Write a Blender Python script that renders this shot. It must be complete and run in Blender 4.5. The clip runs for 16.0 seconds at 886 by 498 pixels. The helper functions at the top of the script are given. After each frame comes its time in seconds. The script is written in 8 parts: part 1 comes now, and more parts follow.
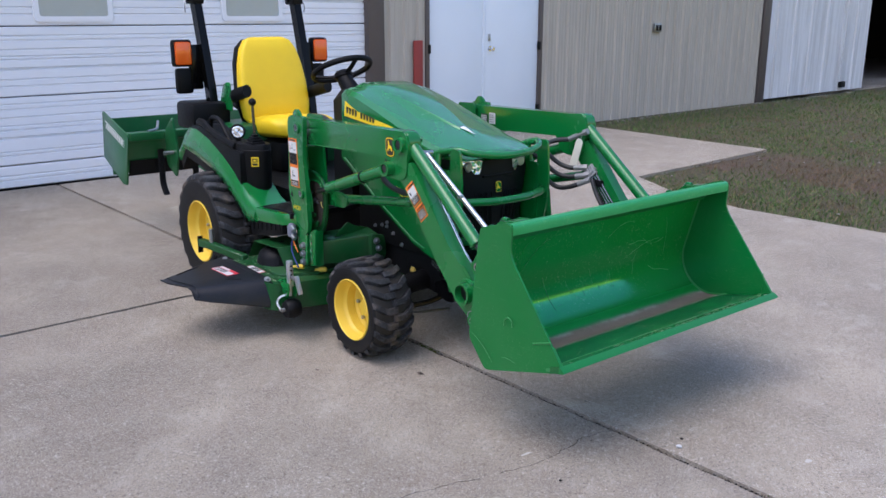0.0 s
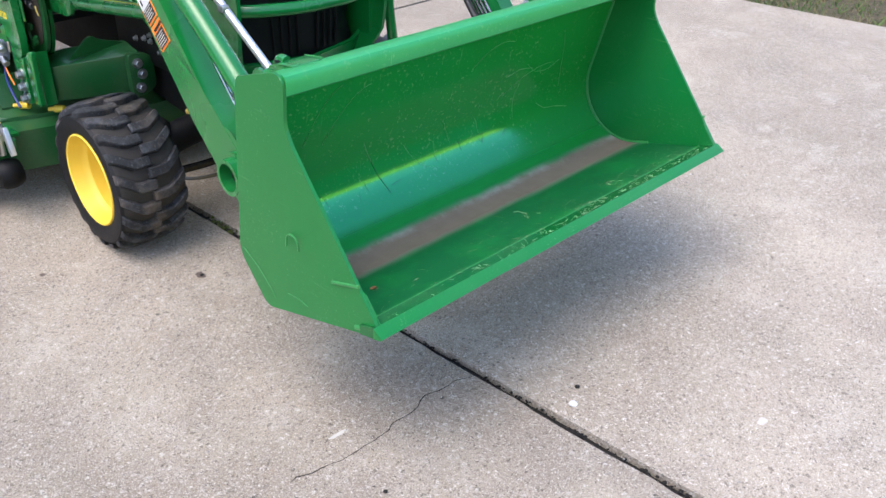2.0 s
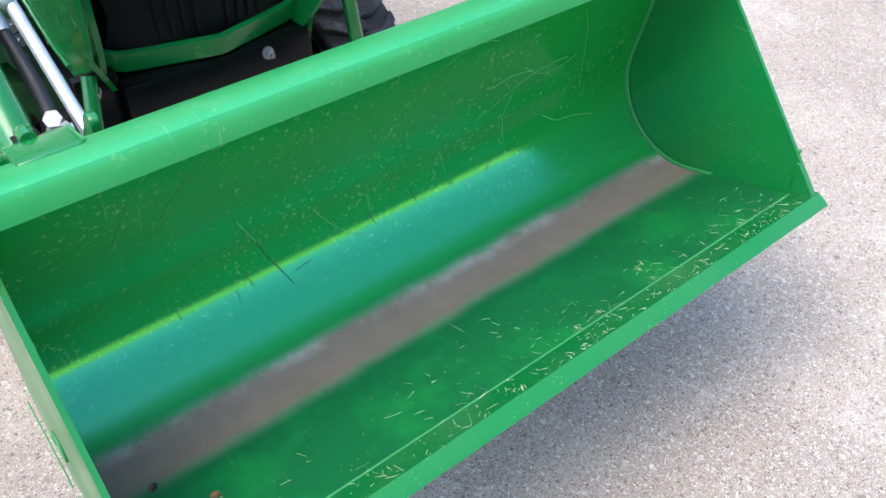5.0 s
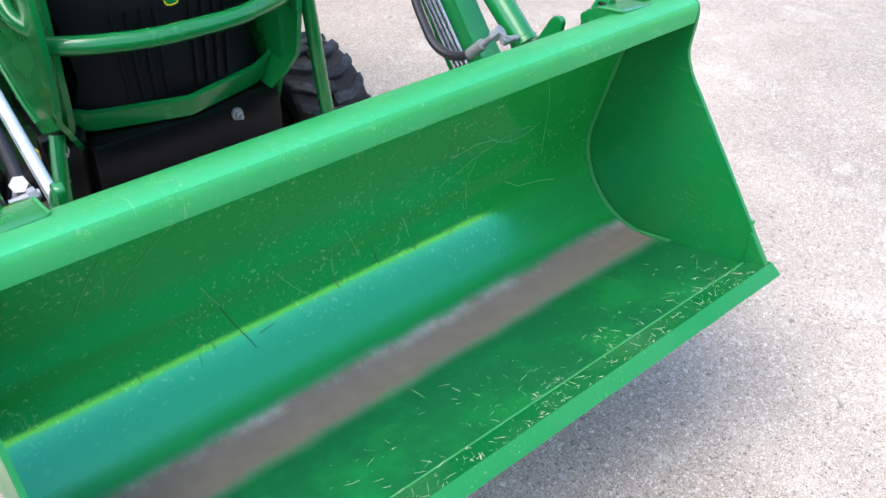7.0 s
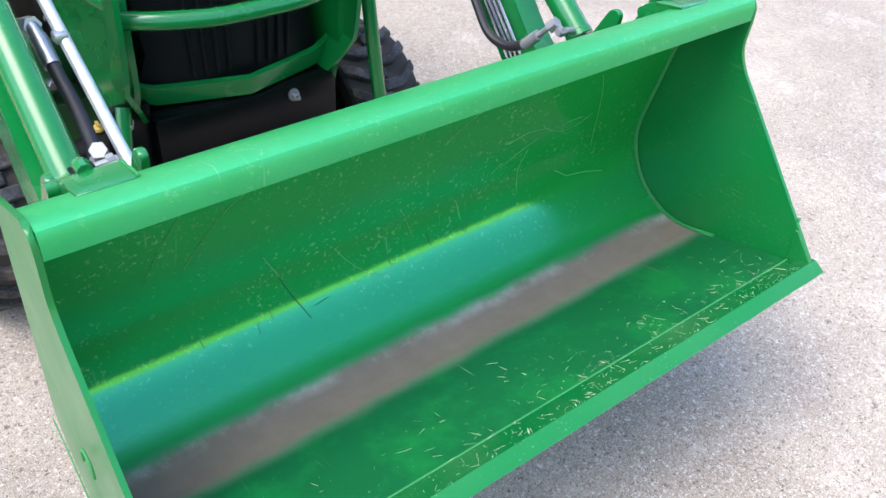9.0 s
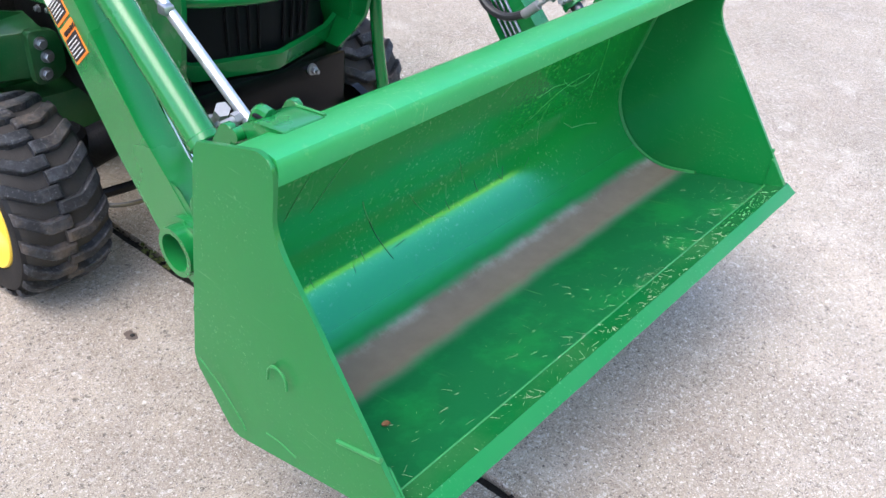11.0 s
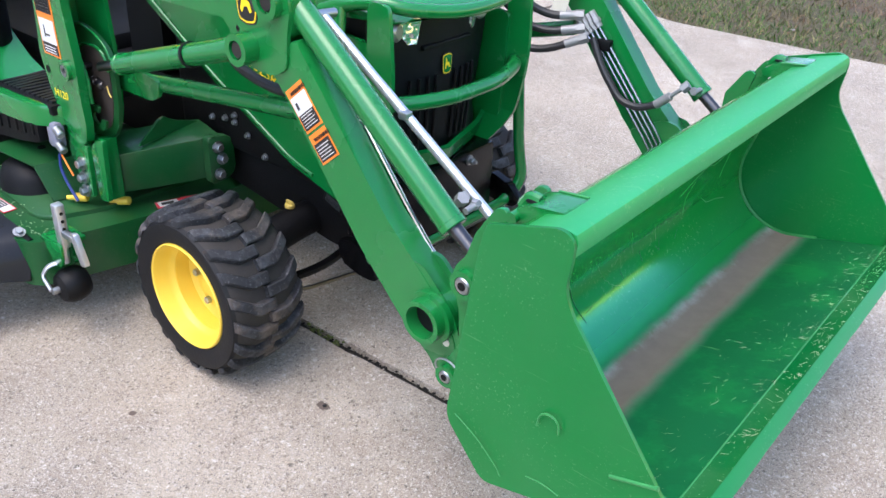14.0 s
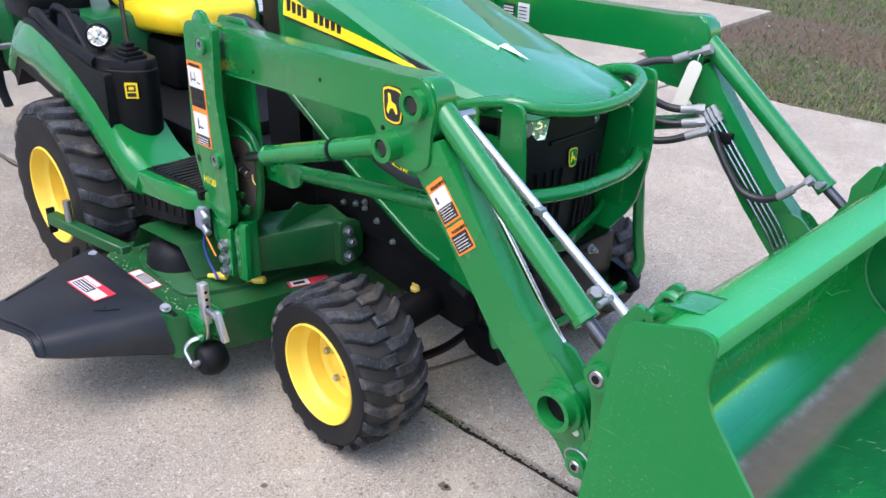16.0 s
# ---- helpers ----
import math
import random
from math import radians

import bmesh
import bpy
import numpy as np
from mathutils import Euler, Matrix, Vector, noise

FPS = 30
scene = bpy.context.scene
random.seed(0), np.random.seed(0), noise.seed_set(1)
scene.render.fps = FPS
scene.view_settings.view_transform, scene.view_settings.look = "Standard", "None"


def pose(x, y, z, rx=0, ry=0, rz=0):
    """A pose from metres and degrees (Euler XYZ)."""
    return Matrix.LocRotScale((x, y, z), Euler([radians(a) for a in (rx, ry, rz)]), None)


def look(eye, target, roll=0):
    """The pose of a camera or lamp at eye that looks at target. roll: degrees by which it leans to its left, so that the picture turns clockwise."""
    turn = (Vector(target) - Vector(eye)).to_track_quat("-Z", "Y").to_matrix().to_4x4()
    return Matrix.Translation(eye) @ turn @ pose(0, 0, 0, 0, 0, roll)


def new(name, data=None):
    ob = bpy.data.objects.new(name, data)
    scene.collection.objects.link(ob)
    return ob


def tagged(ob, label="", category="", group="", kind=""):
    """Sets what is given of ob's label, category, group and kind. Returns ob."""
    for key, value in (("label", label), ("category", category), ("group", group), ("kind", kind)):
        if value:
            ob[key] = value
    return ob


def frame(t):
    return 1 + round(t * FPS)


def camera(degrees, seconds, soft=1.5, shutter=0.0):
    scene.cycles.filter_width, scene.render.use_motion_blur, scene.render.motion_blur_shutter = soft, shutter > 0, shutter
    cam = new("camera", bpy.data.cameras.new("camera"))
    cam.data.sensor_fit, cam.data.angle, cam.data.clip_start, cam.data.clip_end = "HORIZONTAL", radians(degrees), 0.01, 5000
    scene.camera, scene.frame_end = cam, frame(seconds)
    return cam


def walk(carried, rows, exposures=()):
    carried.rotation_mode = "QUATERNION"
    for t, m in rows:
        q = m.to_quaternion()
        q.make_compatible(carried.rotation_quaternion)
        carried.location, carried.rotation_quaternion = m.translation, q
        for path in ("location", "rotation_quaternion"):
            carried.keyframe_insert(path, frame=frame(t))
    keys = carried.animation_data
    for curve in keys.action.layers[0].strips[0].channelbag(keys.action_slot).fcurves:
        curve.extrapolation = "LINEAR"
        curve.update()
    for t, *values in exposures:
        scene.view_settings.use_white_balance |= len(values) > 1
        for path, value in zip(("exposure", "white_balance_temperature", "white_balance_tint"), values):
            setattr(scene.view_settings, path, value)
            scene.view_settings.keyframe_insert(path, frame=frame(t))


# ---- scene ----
cam = camera(53.9, 16.0)
PATH = [
    (0, (3.319, -2.692, 1.577), (1.8, -1.501, 1.054), 0.1),
    (0.5, (3.106, -2.485, 1.547), (1.693, -1.234, 0.886), 0.1),
    (1, (2.908, -2.158, 1.54), (1.583, -0.884, 0.753), 0.3),
    (1.5, (2.746, -1.897, 1.519), (1.456, -0.653, 0.632), 0.5),
    (2, (2.481, -1.571, 1.425), (1.26, -0.355, 0.411), 1.0),
    (2.5, (2.285, -1.274, 1.359), (1.064, -0.152, 0.24), 0.4),
    (3, (2.081, -1.009, 1.336), (0.862, -0.005, 0.109), 0.8),
    (3.5, (1.988, -0.925, 1.345), (0.796, 0.029, 0.053), 0.6),
    (4, (1.967, -0.852, 1.363), (0.773, 0.076, 0.054), -0.7),
    (4.5, (1.988, -0.751, 1.373), (0.762, 0.16, 0.082), -1.6),
    (5, (1.978, -0.728, 1.367), (0.758, 0.24, 0.113), -0.9),
    (7.3, (1.985, -0.713, 1.423), (0.76, 0.349, 0.251), 1.5),
    (7.5, (1.991, -0.711, 1.427), (0.76, 0.343, 0.255), 1.5),
    (8, (1.992, -0.734, 1.424), (0.758, 0.325, 0.259), 2.1),
    (8.5, (1.993, -0.761, 1.423), (0.748, 0.28, 0.255), 2.5),
    (9, (1.987, -0.793, 1.416), (0.738, 0.228, 0.233), 2.9),
    (9.5, (1.955, -0.879, 1.409), (0.752, 0.177, 0.21), 3.8),
    (10, (1.918, -0.981, 1.397), (0.767, 0.126, 0.192), 4.7),
    (10.2, (1.922, -1.023, 1.395), (0.782, 0.103, 0.198), 4.7),
    (12.3, (1.78, -1.63, 1.444), (0.978, -0.149, 0.366), 7.3),
    (12.5, (1.779, -1.653, 1.441), (0.956, -0.174, 0.375), 6.9),
    (13, (1.755, -1.656, 1.451), (0.829, -0.232, 0.394), 5.0),
    (13.5, (1.721, -1.658, 1.464), (0.698, -0.282, 0.436), 3.4),
    (14, (1.693, -1.69, 1.489), (0.606, -0.339, 0.492), 3.0),
    (14.5, (1.683, -1.717, 1.512), (0.535, -0.39, 0.551), 2.5),
    (15, (1.675, -1.745, 1.531), (0.475, -0.44, 0.606), 2.2),
    (15.5, (1.67, -1.765, 1.548), (0.418, -0.483, 0.661), 1.6),
    (16, (1.659, -1.787, 1.561), (0.367, -0.527, 0.699), 1.1),
]
walk(cam, [(t, look(eye, target, roll)) for t, eye, target, roll in PATH], [(0.0, 0.94, 5900, 17), (0.5, 1.22, 6300, 18), (1.0, 1.66, 6300, 15), (2.0, 1.63, 6200, 14), (3.0, 1.80, 6080, 14), (10.0, 1.98, 6080, 14), (12.5, 1.64, 6060, 14), (14.0, 1.75, 6020, 15), (16.0, 1.71, 5990, 15)])

# ---- light ----
SUN_ELEV, SUN_AZ = 66.0, 180.0   # degrees: height, and compass turn from +y towards +x
world = bpy.data.worlds.new("sky")
scene.world = world
world.use_nodes = True
wn = world.node_tree
bg = wn.nodes["Background"]
sky = wn.nodes.new("ShaderNodeTexSky")
sky.sky_type = "NISHITA"
sky.sun_disc = False
sky.sun_elevation = radians(SUN_ELEV)
sky.sun_rotation = radians(SUN_AZ)
sky.dust_density = 2.2
sky.ozone_density = 0.6
sky.air_density = 1.0
wn.links.new(sky.outputs[0], bg.inputs[0])
bg.inputs[1].default_value = 0.15
sun = new("sun", bpy.data.lights.new("sun", "SUN"))
sun.data.energy = 0.66
sun.data.angle = radians(46)
sun.data.color = (1.0, 0.93, 0.80)
se, sa = radians(SUN_ELEV), radians(SUN_AZ)
sun_from = Vector((math.sin(sa) * math.cos(se), math.cos(sa) * math.cos(se), math.sin(se)))
sun.matrix_basis = look(sun_from * 30, (0, 0, 0))


# ---- materials ----
class Nodes:
    """Short hand for building one node material."""

    def __init__(self, name):
        self.mat = bpy.data.materials.new(name)
        self.mat.use_nodes = True
        self.tree = self.mat.node_tree
        self.bsdf = self.tree.nodes["Principled BSDF"]

    def node(self, kind, **values):
        n = self.tree.nodes.new(kind)
        for key, value in values.items():
            if isinstance(key, str) and key in n.inputs:
                n.inputs[key].default_value = value
        return n

    def link(self, a, b):
        self.tree.links.new(a, b)

    def coords(self, kind="Object"):
        return self.tree.nodes.new("ShaderNodeTexCoord").outputs[kind]

    def position(self):
        return self.tree.nodes.new("ShaderNodeNewGeometry").outputs["Position"]

    def noise(self, vec, scale, detail=4.0, rough=0.55):
        n = self.node("ShaderNodeTexNoise", Scale=scale, Detail=detail, Roughness=rough)
        self.link(vec, n.inputs["Vector"])
        return n.outputs["Fac"]

    def ramp(self, fac, *stops):
        n = self.tree.nodes.new("ShaderNodeValToRGB")
        e = n.color_ramp.elements
        while len(e) < len(stops):
            e.new(0.5)
        for el, (p, c) in zip(e, stops):
            el.position = p
            el.color = (*c, 1.0) if len(c) == 3 else c
        self.link(fac, n.inputs["Fac"])
        return n.outputs["Color"]

    def mask(self, fac, a, b):
        if a > b:
            return self.ramp(fac, (b, (1, 1, 1)), (a, (0, 0, 0)))
        return self.ramp(fac, (a, (0, 0, 0)), (b, (1, 1, 1)))

    def mix(self, fac, a, b, mode="MIX"):
        n = self.tree.nodes.new("ShaderNodeMix")
        n.data_type = "RGBA"
        n.blend_type = mode
        for value, socket in ((fac, n.inputs[0]), (a, n.inputs[6]), (b, n.inputs[7])):
            if isinstance(value, bpy.types.NodeSocket):
                self.link(value, socket)
            elif isinstance(value, (int, float)):
                socket.default_value = value
            else:
                socket.default_value = (*value, 1.0)
        return n.outputs[2]

    def math(self, op, a, b=0.0):
        n = self.tree.nodes.new("ShaderNodeMath")
        n.operation = op
        for value, socket in ((a, n.inputs[0]), (b, n.inputs[1])):
            if isinstance(value, bpy.types.NodeSocket):
                self.link(value, socket)
            else:
                socket.default_value = value
        return n.outputs[0]

    def bump(self, height, strength=0.3, distance=0.01):
        n = self.node("ShaderNodeBump", Strength=strength, Distance=distance)
        self.link(height, n.inputs["Height"])
        self.link(n.outputs[0], self.bsdf.inputs["Normal"])

    def set(self, **values):
        for key, value in values.items():
            socket = self.bsdf.inputs[key.replace("_", " ")]
            if isinstance(value, bpy.types.NodeSocket):
                self.link(value, socket)
            elif isinstance(value, (int, float)):
                socket.default_value = value
            else:
                socket.default_value = (*value, 1.0)
        return self


def plain(name, colour, rough=0.5, metal=0.0, vary=0.15, scale=14.0, bump=0.0, coat=0.0, grain=220.0, spec=0.5):
    """A worn surface of one colour: two scales of tone, changing gloss and fine relief."""
    m = Nodes(name)
    v = m.position()
    broad = m.noise(v, scale, 3)
    fine = m.noise(v, grain, 2)
    dark = tuple(c * (1 - vary) for c in colour)
    light = tuple(min(1, c * (1 + vary)) for c in colour)
    base = m.mix(broad, dark, light)
    base = m.mix(m.math("MULTIPLY", fine, 0.25), base, dark)
    m.set(Base_Color=base, Metallic=metal, Coat_Weight=coat, Coat_Roughness=0.12, Specular_IOR_Level=spec)
    m.set(Roughness=m.math("ADD", m.math("MULTIPLY", broad, 0.16), max(0.02, rough - 0.08)))
    if bump:
        m.bump(fine, bump, 0.004)
    return m.mat


def dusty_paint(name, colour, dust, rough=0.26, amount=0.25, coat=0.38):
    """Gloss paint with pale dust and fine specks."""
    m = Nodes(name)
    v = m.position()
    film = m.mask(m.noise(v, 5.0, 5), 0.45, 0.85)
    specks = m.mask(m.noise(v, 260.0, 2), 0.66, 0.74)
    tone = m.mix(m.noise(v, 2.2, 2), tuple(c * 0.9 for c in colour), tuple(c * 1.1 for c in colour))
    cover = m.math("MULTIPLY", m.math("ADD", m.math("MULTIPLY", film, 0.16), m.math("MULTIPLY", specks, 0.25)), amount)
    m.set(Base_Color=m.mix(cover, tone, dust), Specular_IOR_Level=0.25, Coat_Weight=coat, Coat_Roughness=0.14)
    m.set(Roughness=m.math("ADD", rough, m.math("MULTIPLY", film, 0.12)))
    m.bump(m.noise(v, 90.0, 2), 0.03, 0.003)
    return m.mat


GREEN = (0.004, 0.156, 0.029)
DUST = (0.24, 0.34, 0.20)


def scuffed_paint(name, colour):
    """Hard-used gloss paint: chalky film, crossing hair scratches, chips and dust specks."""
    m = Nodes(name)
    v = m.position()
    film = m.mask(m.noise(v, 3.5, 5, 0.6), 0.40, 0.72)
    tone = m.mix(m.noise(v, 2.2, 2), tuple(c * 0.9 for c in colour), tuple(c * 1.1 for c in colour))
    marks = m.math("MULTIPLY", m.mask(m.noise(v, 210, 3, 0.6), 0.63, 0.70), m.mask(m.noise(v, 8, 4), 0.45, 0.62))
    for turn, zone in (((0.3, 0.5, 0.2), 3.0), ((1.2, 0.1, 0.9), 4.0), ((0.2, 1.1, 2.0), 5.0)):
        st = m.node("ShaderNodeMapping")
        st.inputs["Rotation"].default_value = turn
        st.inputs["Scale"].default_value = (6.0, 150.0, 150.0)
        m.link(v, st.inputs[0])
        hair = m.math("MULTIPLY", m.mask(m.noise(st.outputs[0], 1.0, 2), 0.70, 0.76), m.mask(m.noise(v, zone, 3), 0.48, 0.60))
        marks = m.math("MAXIMUM", marks, hair)
    c = m.mix(m.math("MULTIPLY", film, 0.045), tone, (0.20, 0.36, 0.22))
    c = m.mix(m.math("MULTIPLY", marks, 0.45), c, (0.20, 0.38, 0.19))
    m.set(Base_Color=c, Specular_IOR_Level=0.2, Coat_Weight=0.40, Coat_Roughness=m.math("ADD", 0.16, m.math("MULTIPLY", film, 0.12)))
    m.set(Roughness=m.math("ADD", 0.32, m.math("MULTIPLY", film, 0.16)))
    m.bump(m.noise(v, 90.0, 2), 0.03, 0.003)
    return m.mat


M_SCUFFED = scuffed_paint("scuffed_bucket_green", GREEN)
# dusty green darkened: the back sheet's dark reflection is put into the edge's colour
M_EDGE = dusty_paint("cutting_edge_green", (0.004, 0.100, 0.022), (0.16, 0.30, 0.14), 0.14, 1.6, 0.3)
M_GREEN = dusty_paint("green_paint", GREEN, DUST, 0.24, 0.3, 0.75)
M_HOOD = dusty_paint("moulded_hood_green", (0.005, 0.175, 0.034), DUST, 0.22, 0.25, 1.0)
M_HOOD.node_tree.nodes["Principled BSDF"].inputs["Coat IOR"].default_value = 1.62
# darker, dustier green: shade under the tractor and in the lock pocket put in
M_SHADEGREEN = dusty_paint("dusty_shaded_green_paint", (0.006, 0.072, 0.017), (0.25, 0.24, 0.17), 0.40, 0.8, 0.3)
M_DARKGREEN = dusty_paint("box_blade_green_paint", (0.007, 0.095, 0.026), (0.22, 0.24, 0.18), 0.42, 0.5)
M_YELLOW = plain("yellow_rim_paint", (0.76, 0.525, 0.048), 0.46, vary=0.06, coat=0.08)
M_SEAT = plain("yellow_seat_vinyl", (0.88, 0.60, 0.006), 0.48, vary=0.04, bump=0.12, grain=400)
M_BLACK = plain("black_moulded_plastic", (0.0045, 0.0048, 0.0055), 0.5, vary=0.3, bump=0.15, grain=500, spec=0.17)
M_GREYBLACK = dusty_paint("weathered_dark_plastic", (0.010, 0.011, 0.014), (0.14, 0.13, 0.115), 0.46, 0.8, 0.10)
M_BLACKPAINT = plain("black_gloss_paint", (0.003, 0.003, 0.0035), 0.22, vary=0.3, spec=0.18)
M_IRON = plain("dark_cast_iron", (0.0055, 0.0055, 0.006), 0.55, vary=0.5, bump=0.3, scale=30, grain=160, spec=0.16)
M_STEEL = plain("zinc_plated_steel", (0.40, 0.41, 0.42), 0.42, metal=1.0, vary=0.15, scale=40)
M_PIPE = plain("zinc_hydraulic_pipe", (0.42, 0.42, 0.43), 0.24, metal=1.0, vary=0.2, scale=60)
M_ZINC = plain("bright_zinc_bar", (0.66, 0.67, 0.69), 0.40, metal=0.9, vary=0.06, scale=40)
M_FITTING = plain("dull_hydraulic_fitting", (0.30, 0.30, 0.295), 0.55, metal=0.55, vary=0.3, scale=60)
M_CHROME = plain("bright_rod", (0.72, 0.73, 0.75), 0.16, metal=1.0, vary=0.05)
M_RODDARK = plain("oily_piston_rod", (0.09, 0.09, 0.095), 0.30, metal=1.0, vary=0.2)
M_HOSE = plain("black_rubber_hose", (0.014, 0.014, 0.015), 0.5, vary=0.2)
M_ORANGE = plain("amber_lens", (0.80, 0.13, 0.012), 0.22, vary=0.08, coat=0.4)
M_ORANGEINK = plain("orange_label_ink", (0.86, 0.22, 0.02), 0.4, vary=0.05)
M_WHITEINK = plain("white_label", (0.66, 0.66, 0.65), 0.42, vary=0.04)
M_BLACKINK = plain("black_label_ink", (0.012, 0.012, 0.012), 0.42, vary=0.1)
M_REDINK = plain("red_label_ink", (0.60, 0.03, 0.05), 0.42, vary=0.08)
M_YELLOWINK = plain("yellow_decal", (0.88, 0.62, 0.01), 0.34, vary=0.03)
M_BRASS = plain("dull_yellow_cap", (0.62, 0.46, 0.10), 0.45, vary=0.15, scale=60)
M_PAPER = plain("pale_paper_tag", (0.70, 0.66, 0.55), 0.7, vary=0.06)
M_REDPAINT = plain("red_brown_paint", (0.26, 0.030, 0.022), 0.55, vary=0.15)
M_TRIM = plain("brown_metal_trim", (0.085, 0.068, 0.062), 0.45, vary=0.12)
M_WHITEDOOR = plain("white_door_paint", (0.72, 0.78, 0.84), 0.42, vary=0.03, scale=3)
M_GARAGE = plain("white_garage_steel", (0.80, 0.82, 0.86), 0.4, vary=0.04, scale=2.5)
M_WINDOWTINT = plain("frosted_window_pane", (0.36, 0.42, 0.43), 0.12, vary=0.05)
M_DARKROOM = plain("dark_shed_inside", (0.03, 0.028, 0.026), 0.8, vary=0.3)
M_STONE = plain("pale_pebble", (0.26, 0.24, 0.215), 0.8, vary=0.2, scale=60)
M_PALESTONE = plain("white_pebble", (0.62, 0.62, 0.62), 0.7, vary=0.12, scale=60)
M_STRAW = plain("dry_straw", (0.42, 0.47, 0.29), 0.7, vary=0.3, scale=200)
M_WELD = plain("scuffed_green_edge", (0.030, 0.215, 0.055), 0.4, vary=0.2, scale=60)
M_SCRATCH = plain("pale_scratched_paint", (0.085, 0.31, 0.095), 0.5, vary=0.3, scale=90)
M_RUBMARK = plain("dark_rubbed_paint", (0.006, 0.105, 0.032), 0.6, vary=0.3, scale=60)
M_PLUG = plain("grey_plug_plastic", (0.20, 0.205, 0.26), 0.5, vary=0.2, scale=50)
M_BLUEWIRE = plain("blue_wire", (0.012, 0.03, 0.17), 0.5)
M_RUSTBROWN = plain("dark_rust_brown", (0.035, 0.026, 0.020), 0.7, vary=0.6, scale=40, bump=0.3)
M_GROUT = plain("joint_dirt", (0.013, 0.011, 0.009), 0.95, vary=0.5, scale=40, bump=0.6)


def siding(name, light, dirt, streak):
    """Painted sheet metal with faint upright streaks and dirt near its foot."""
    m = Nodes(name)
    v = m.position()
    st = m.node("ShaderNodeMapping")
    st.inputs["Scale"].default_value = (9, 9, 0.6)
    m.link(v, st.inputs[0])
    fall = m.noise(st.outputs[0], 1.0, 4)
    fine = m.noise(v, 60, 3)
    c = m.mix(m.mask(fall, 0.42, 0.80), light, dirt)
    c = m.mix(m.math("MULTIPLY", fine, streak), c, dirt)
    m.set(Base_Color=c, Roughness=0.5)
    m.bump(fine, 0.05, 0.003)
    return m.mat


M_TAN = siding("tan_steel_siding", (0.465, 0.428, 0.362), (0.36, 0.333, 0.28), 0.2)
M_WHITESIDING = siding("chalky_white_siding", (0.72, 0.73, 0.75), (0.46, 0.46, 0.46), 0.35)


def glass_lamp(name):
    m = Nodes(name)
    m.set(Base_Color=(0.80, 0.83, 0.86), Roughness=0.08, Metallic=0.75, Coat_Weight=1.0, Coat_Roughness=0.02)
    v = m.coords("Object")
    m.bump(m.noise(v, 45, 1), 0.7, 0.02)
    return m.mat


M_LAMP = glass_lamp("clear_lamp_reflector")


def rubber(name):
    m = Nodes(name)
    v = m.position()
    worn = m.mask(m.noise(v, 16, 5, 0.7), 0.46, 0.70)
    mud = m.mask(m.noise(v, 7, 6, 0.7), 0.52, 0.68)
    c = m.mix(worn, (0.014, 0.015, 0.017), (0.050, 0.053, 0.060))
    c = m.mix(m.math("MULTIPLY", m.mask(m.noise(v, 130, 4, 0.7), 0.57, 0.68), 0.42), c, (0.17, 0.17, 0.18))
    c = m.mix(m.math("MULTIPLY", mud, 0.7), c, (0.135, 0.104, 0.078))
    m.set(Base_Color=c, Specular_IOR_Level=0.35, Roughness=m.math("SUBTRACT", 0.75, m.math("MULTIPLY", worn, 0.25)))
    m.bump(m.noise(v, 120, 4), 0.25, 0.004)
    return m.mat


M_RUBBER = rubber("worn_tyre_rubber")
M_TREADBASE = plain("dusty_tread_base", (0.030, 0.026, 0.022), 0.85, vary=0.55, scale=18, bump=0.3, grain=120)
M_SMOOTHRUBBER = plain("tyre_sidewall_rubber", (0.007, 0.007, 0.0075), 0.6, vary=0.35, bump=0.2, grain=140, spec=0.3)


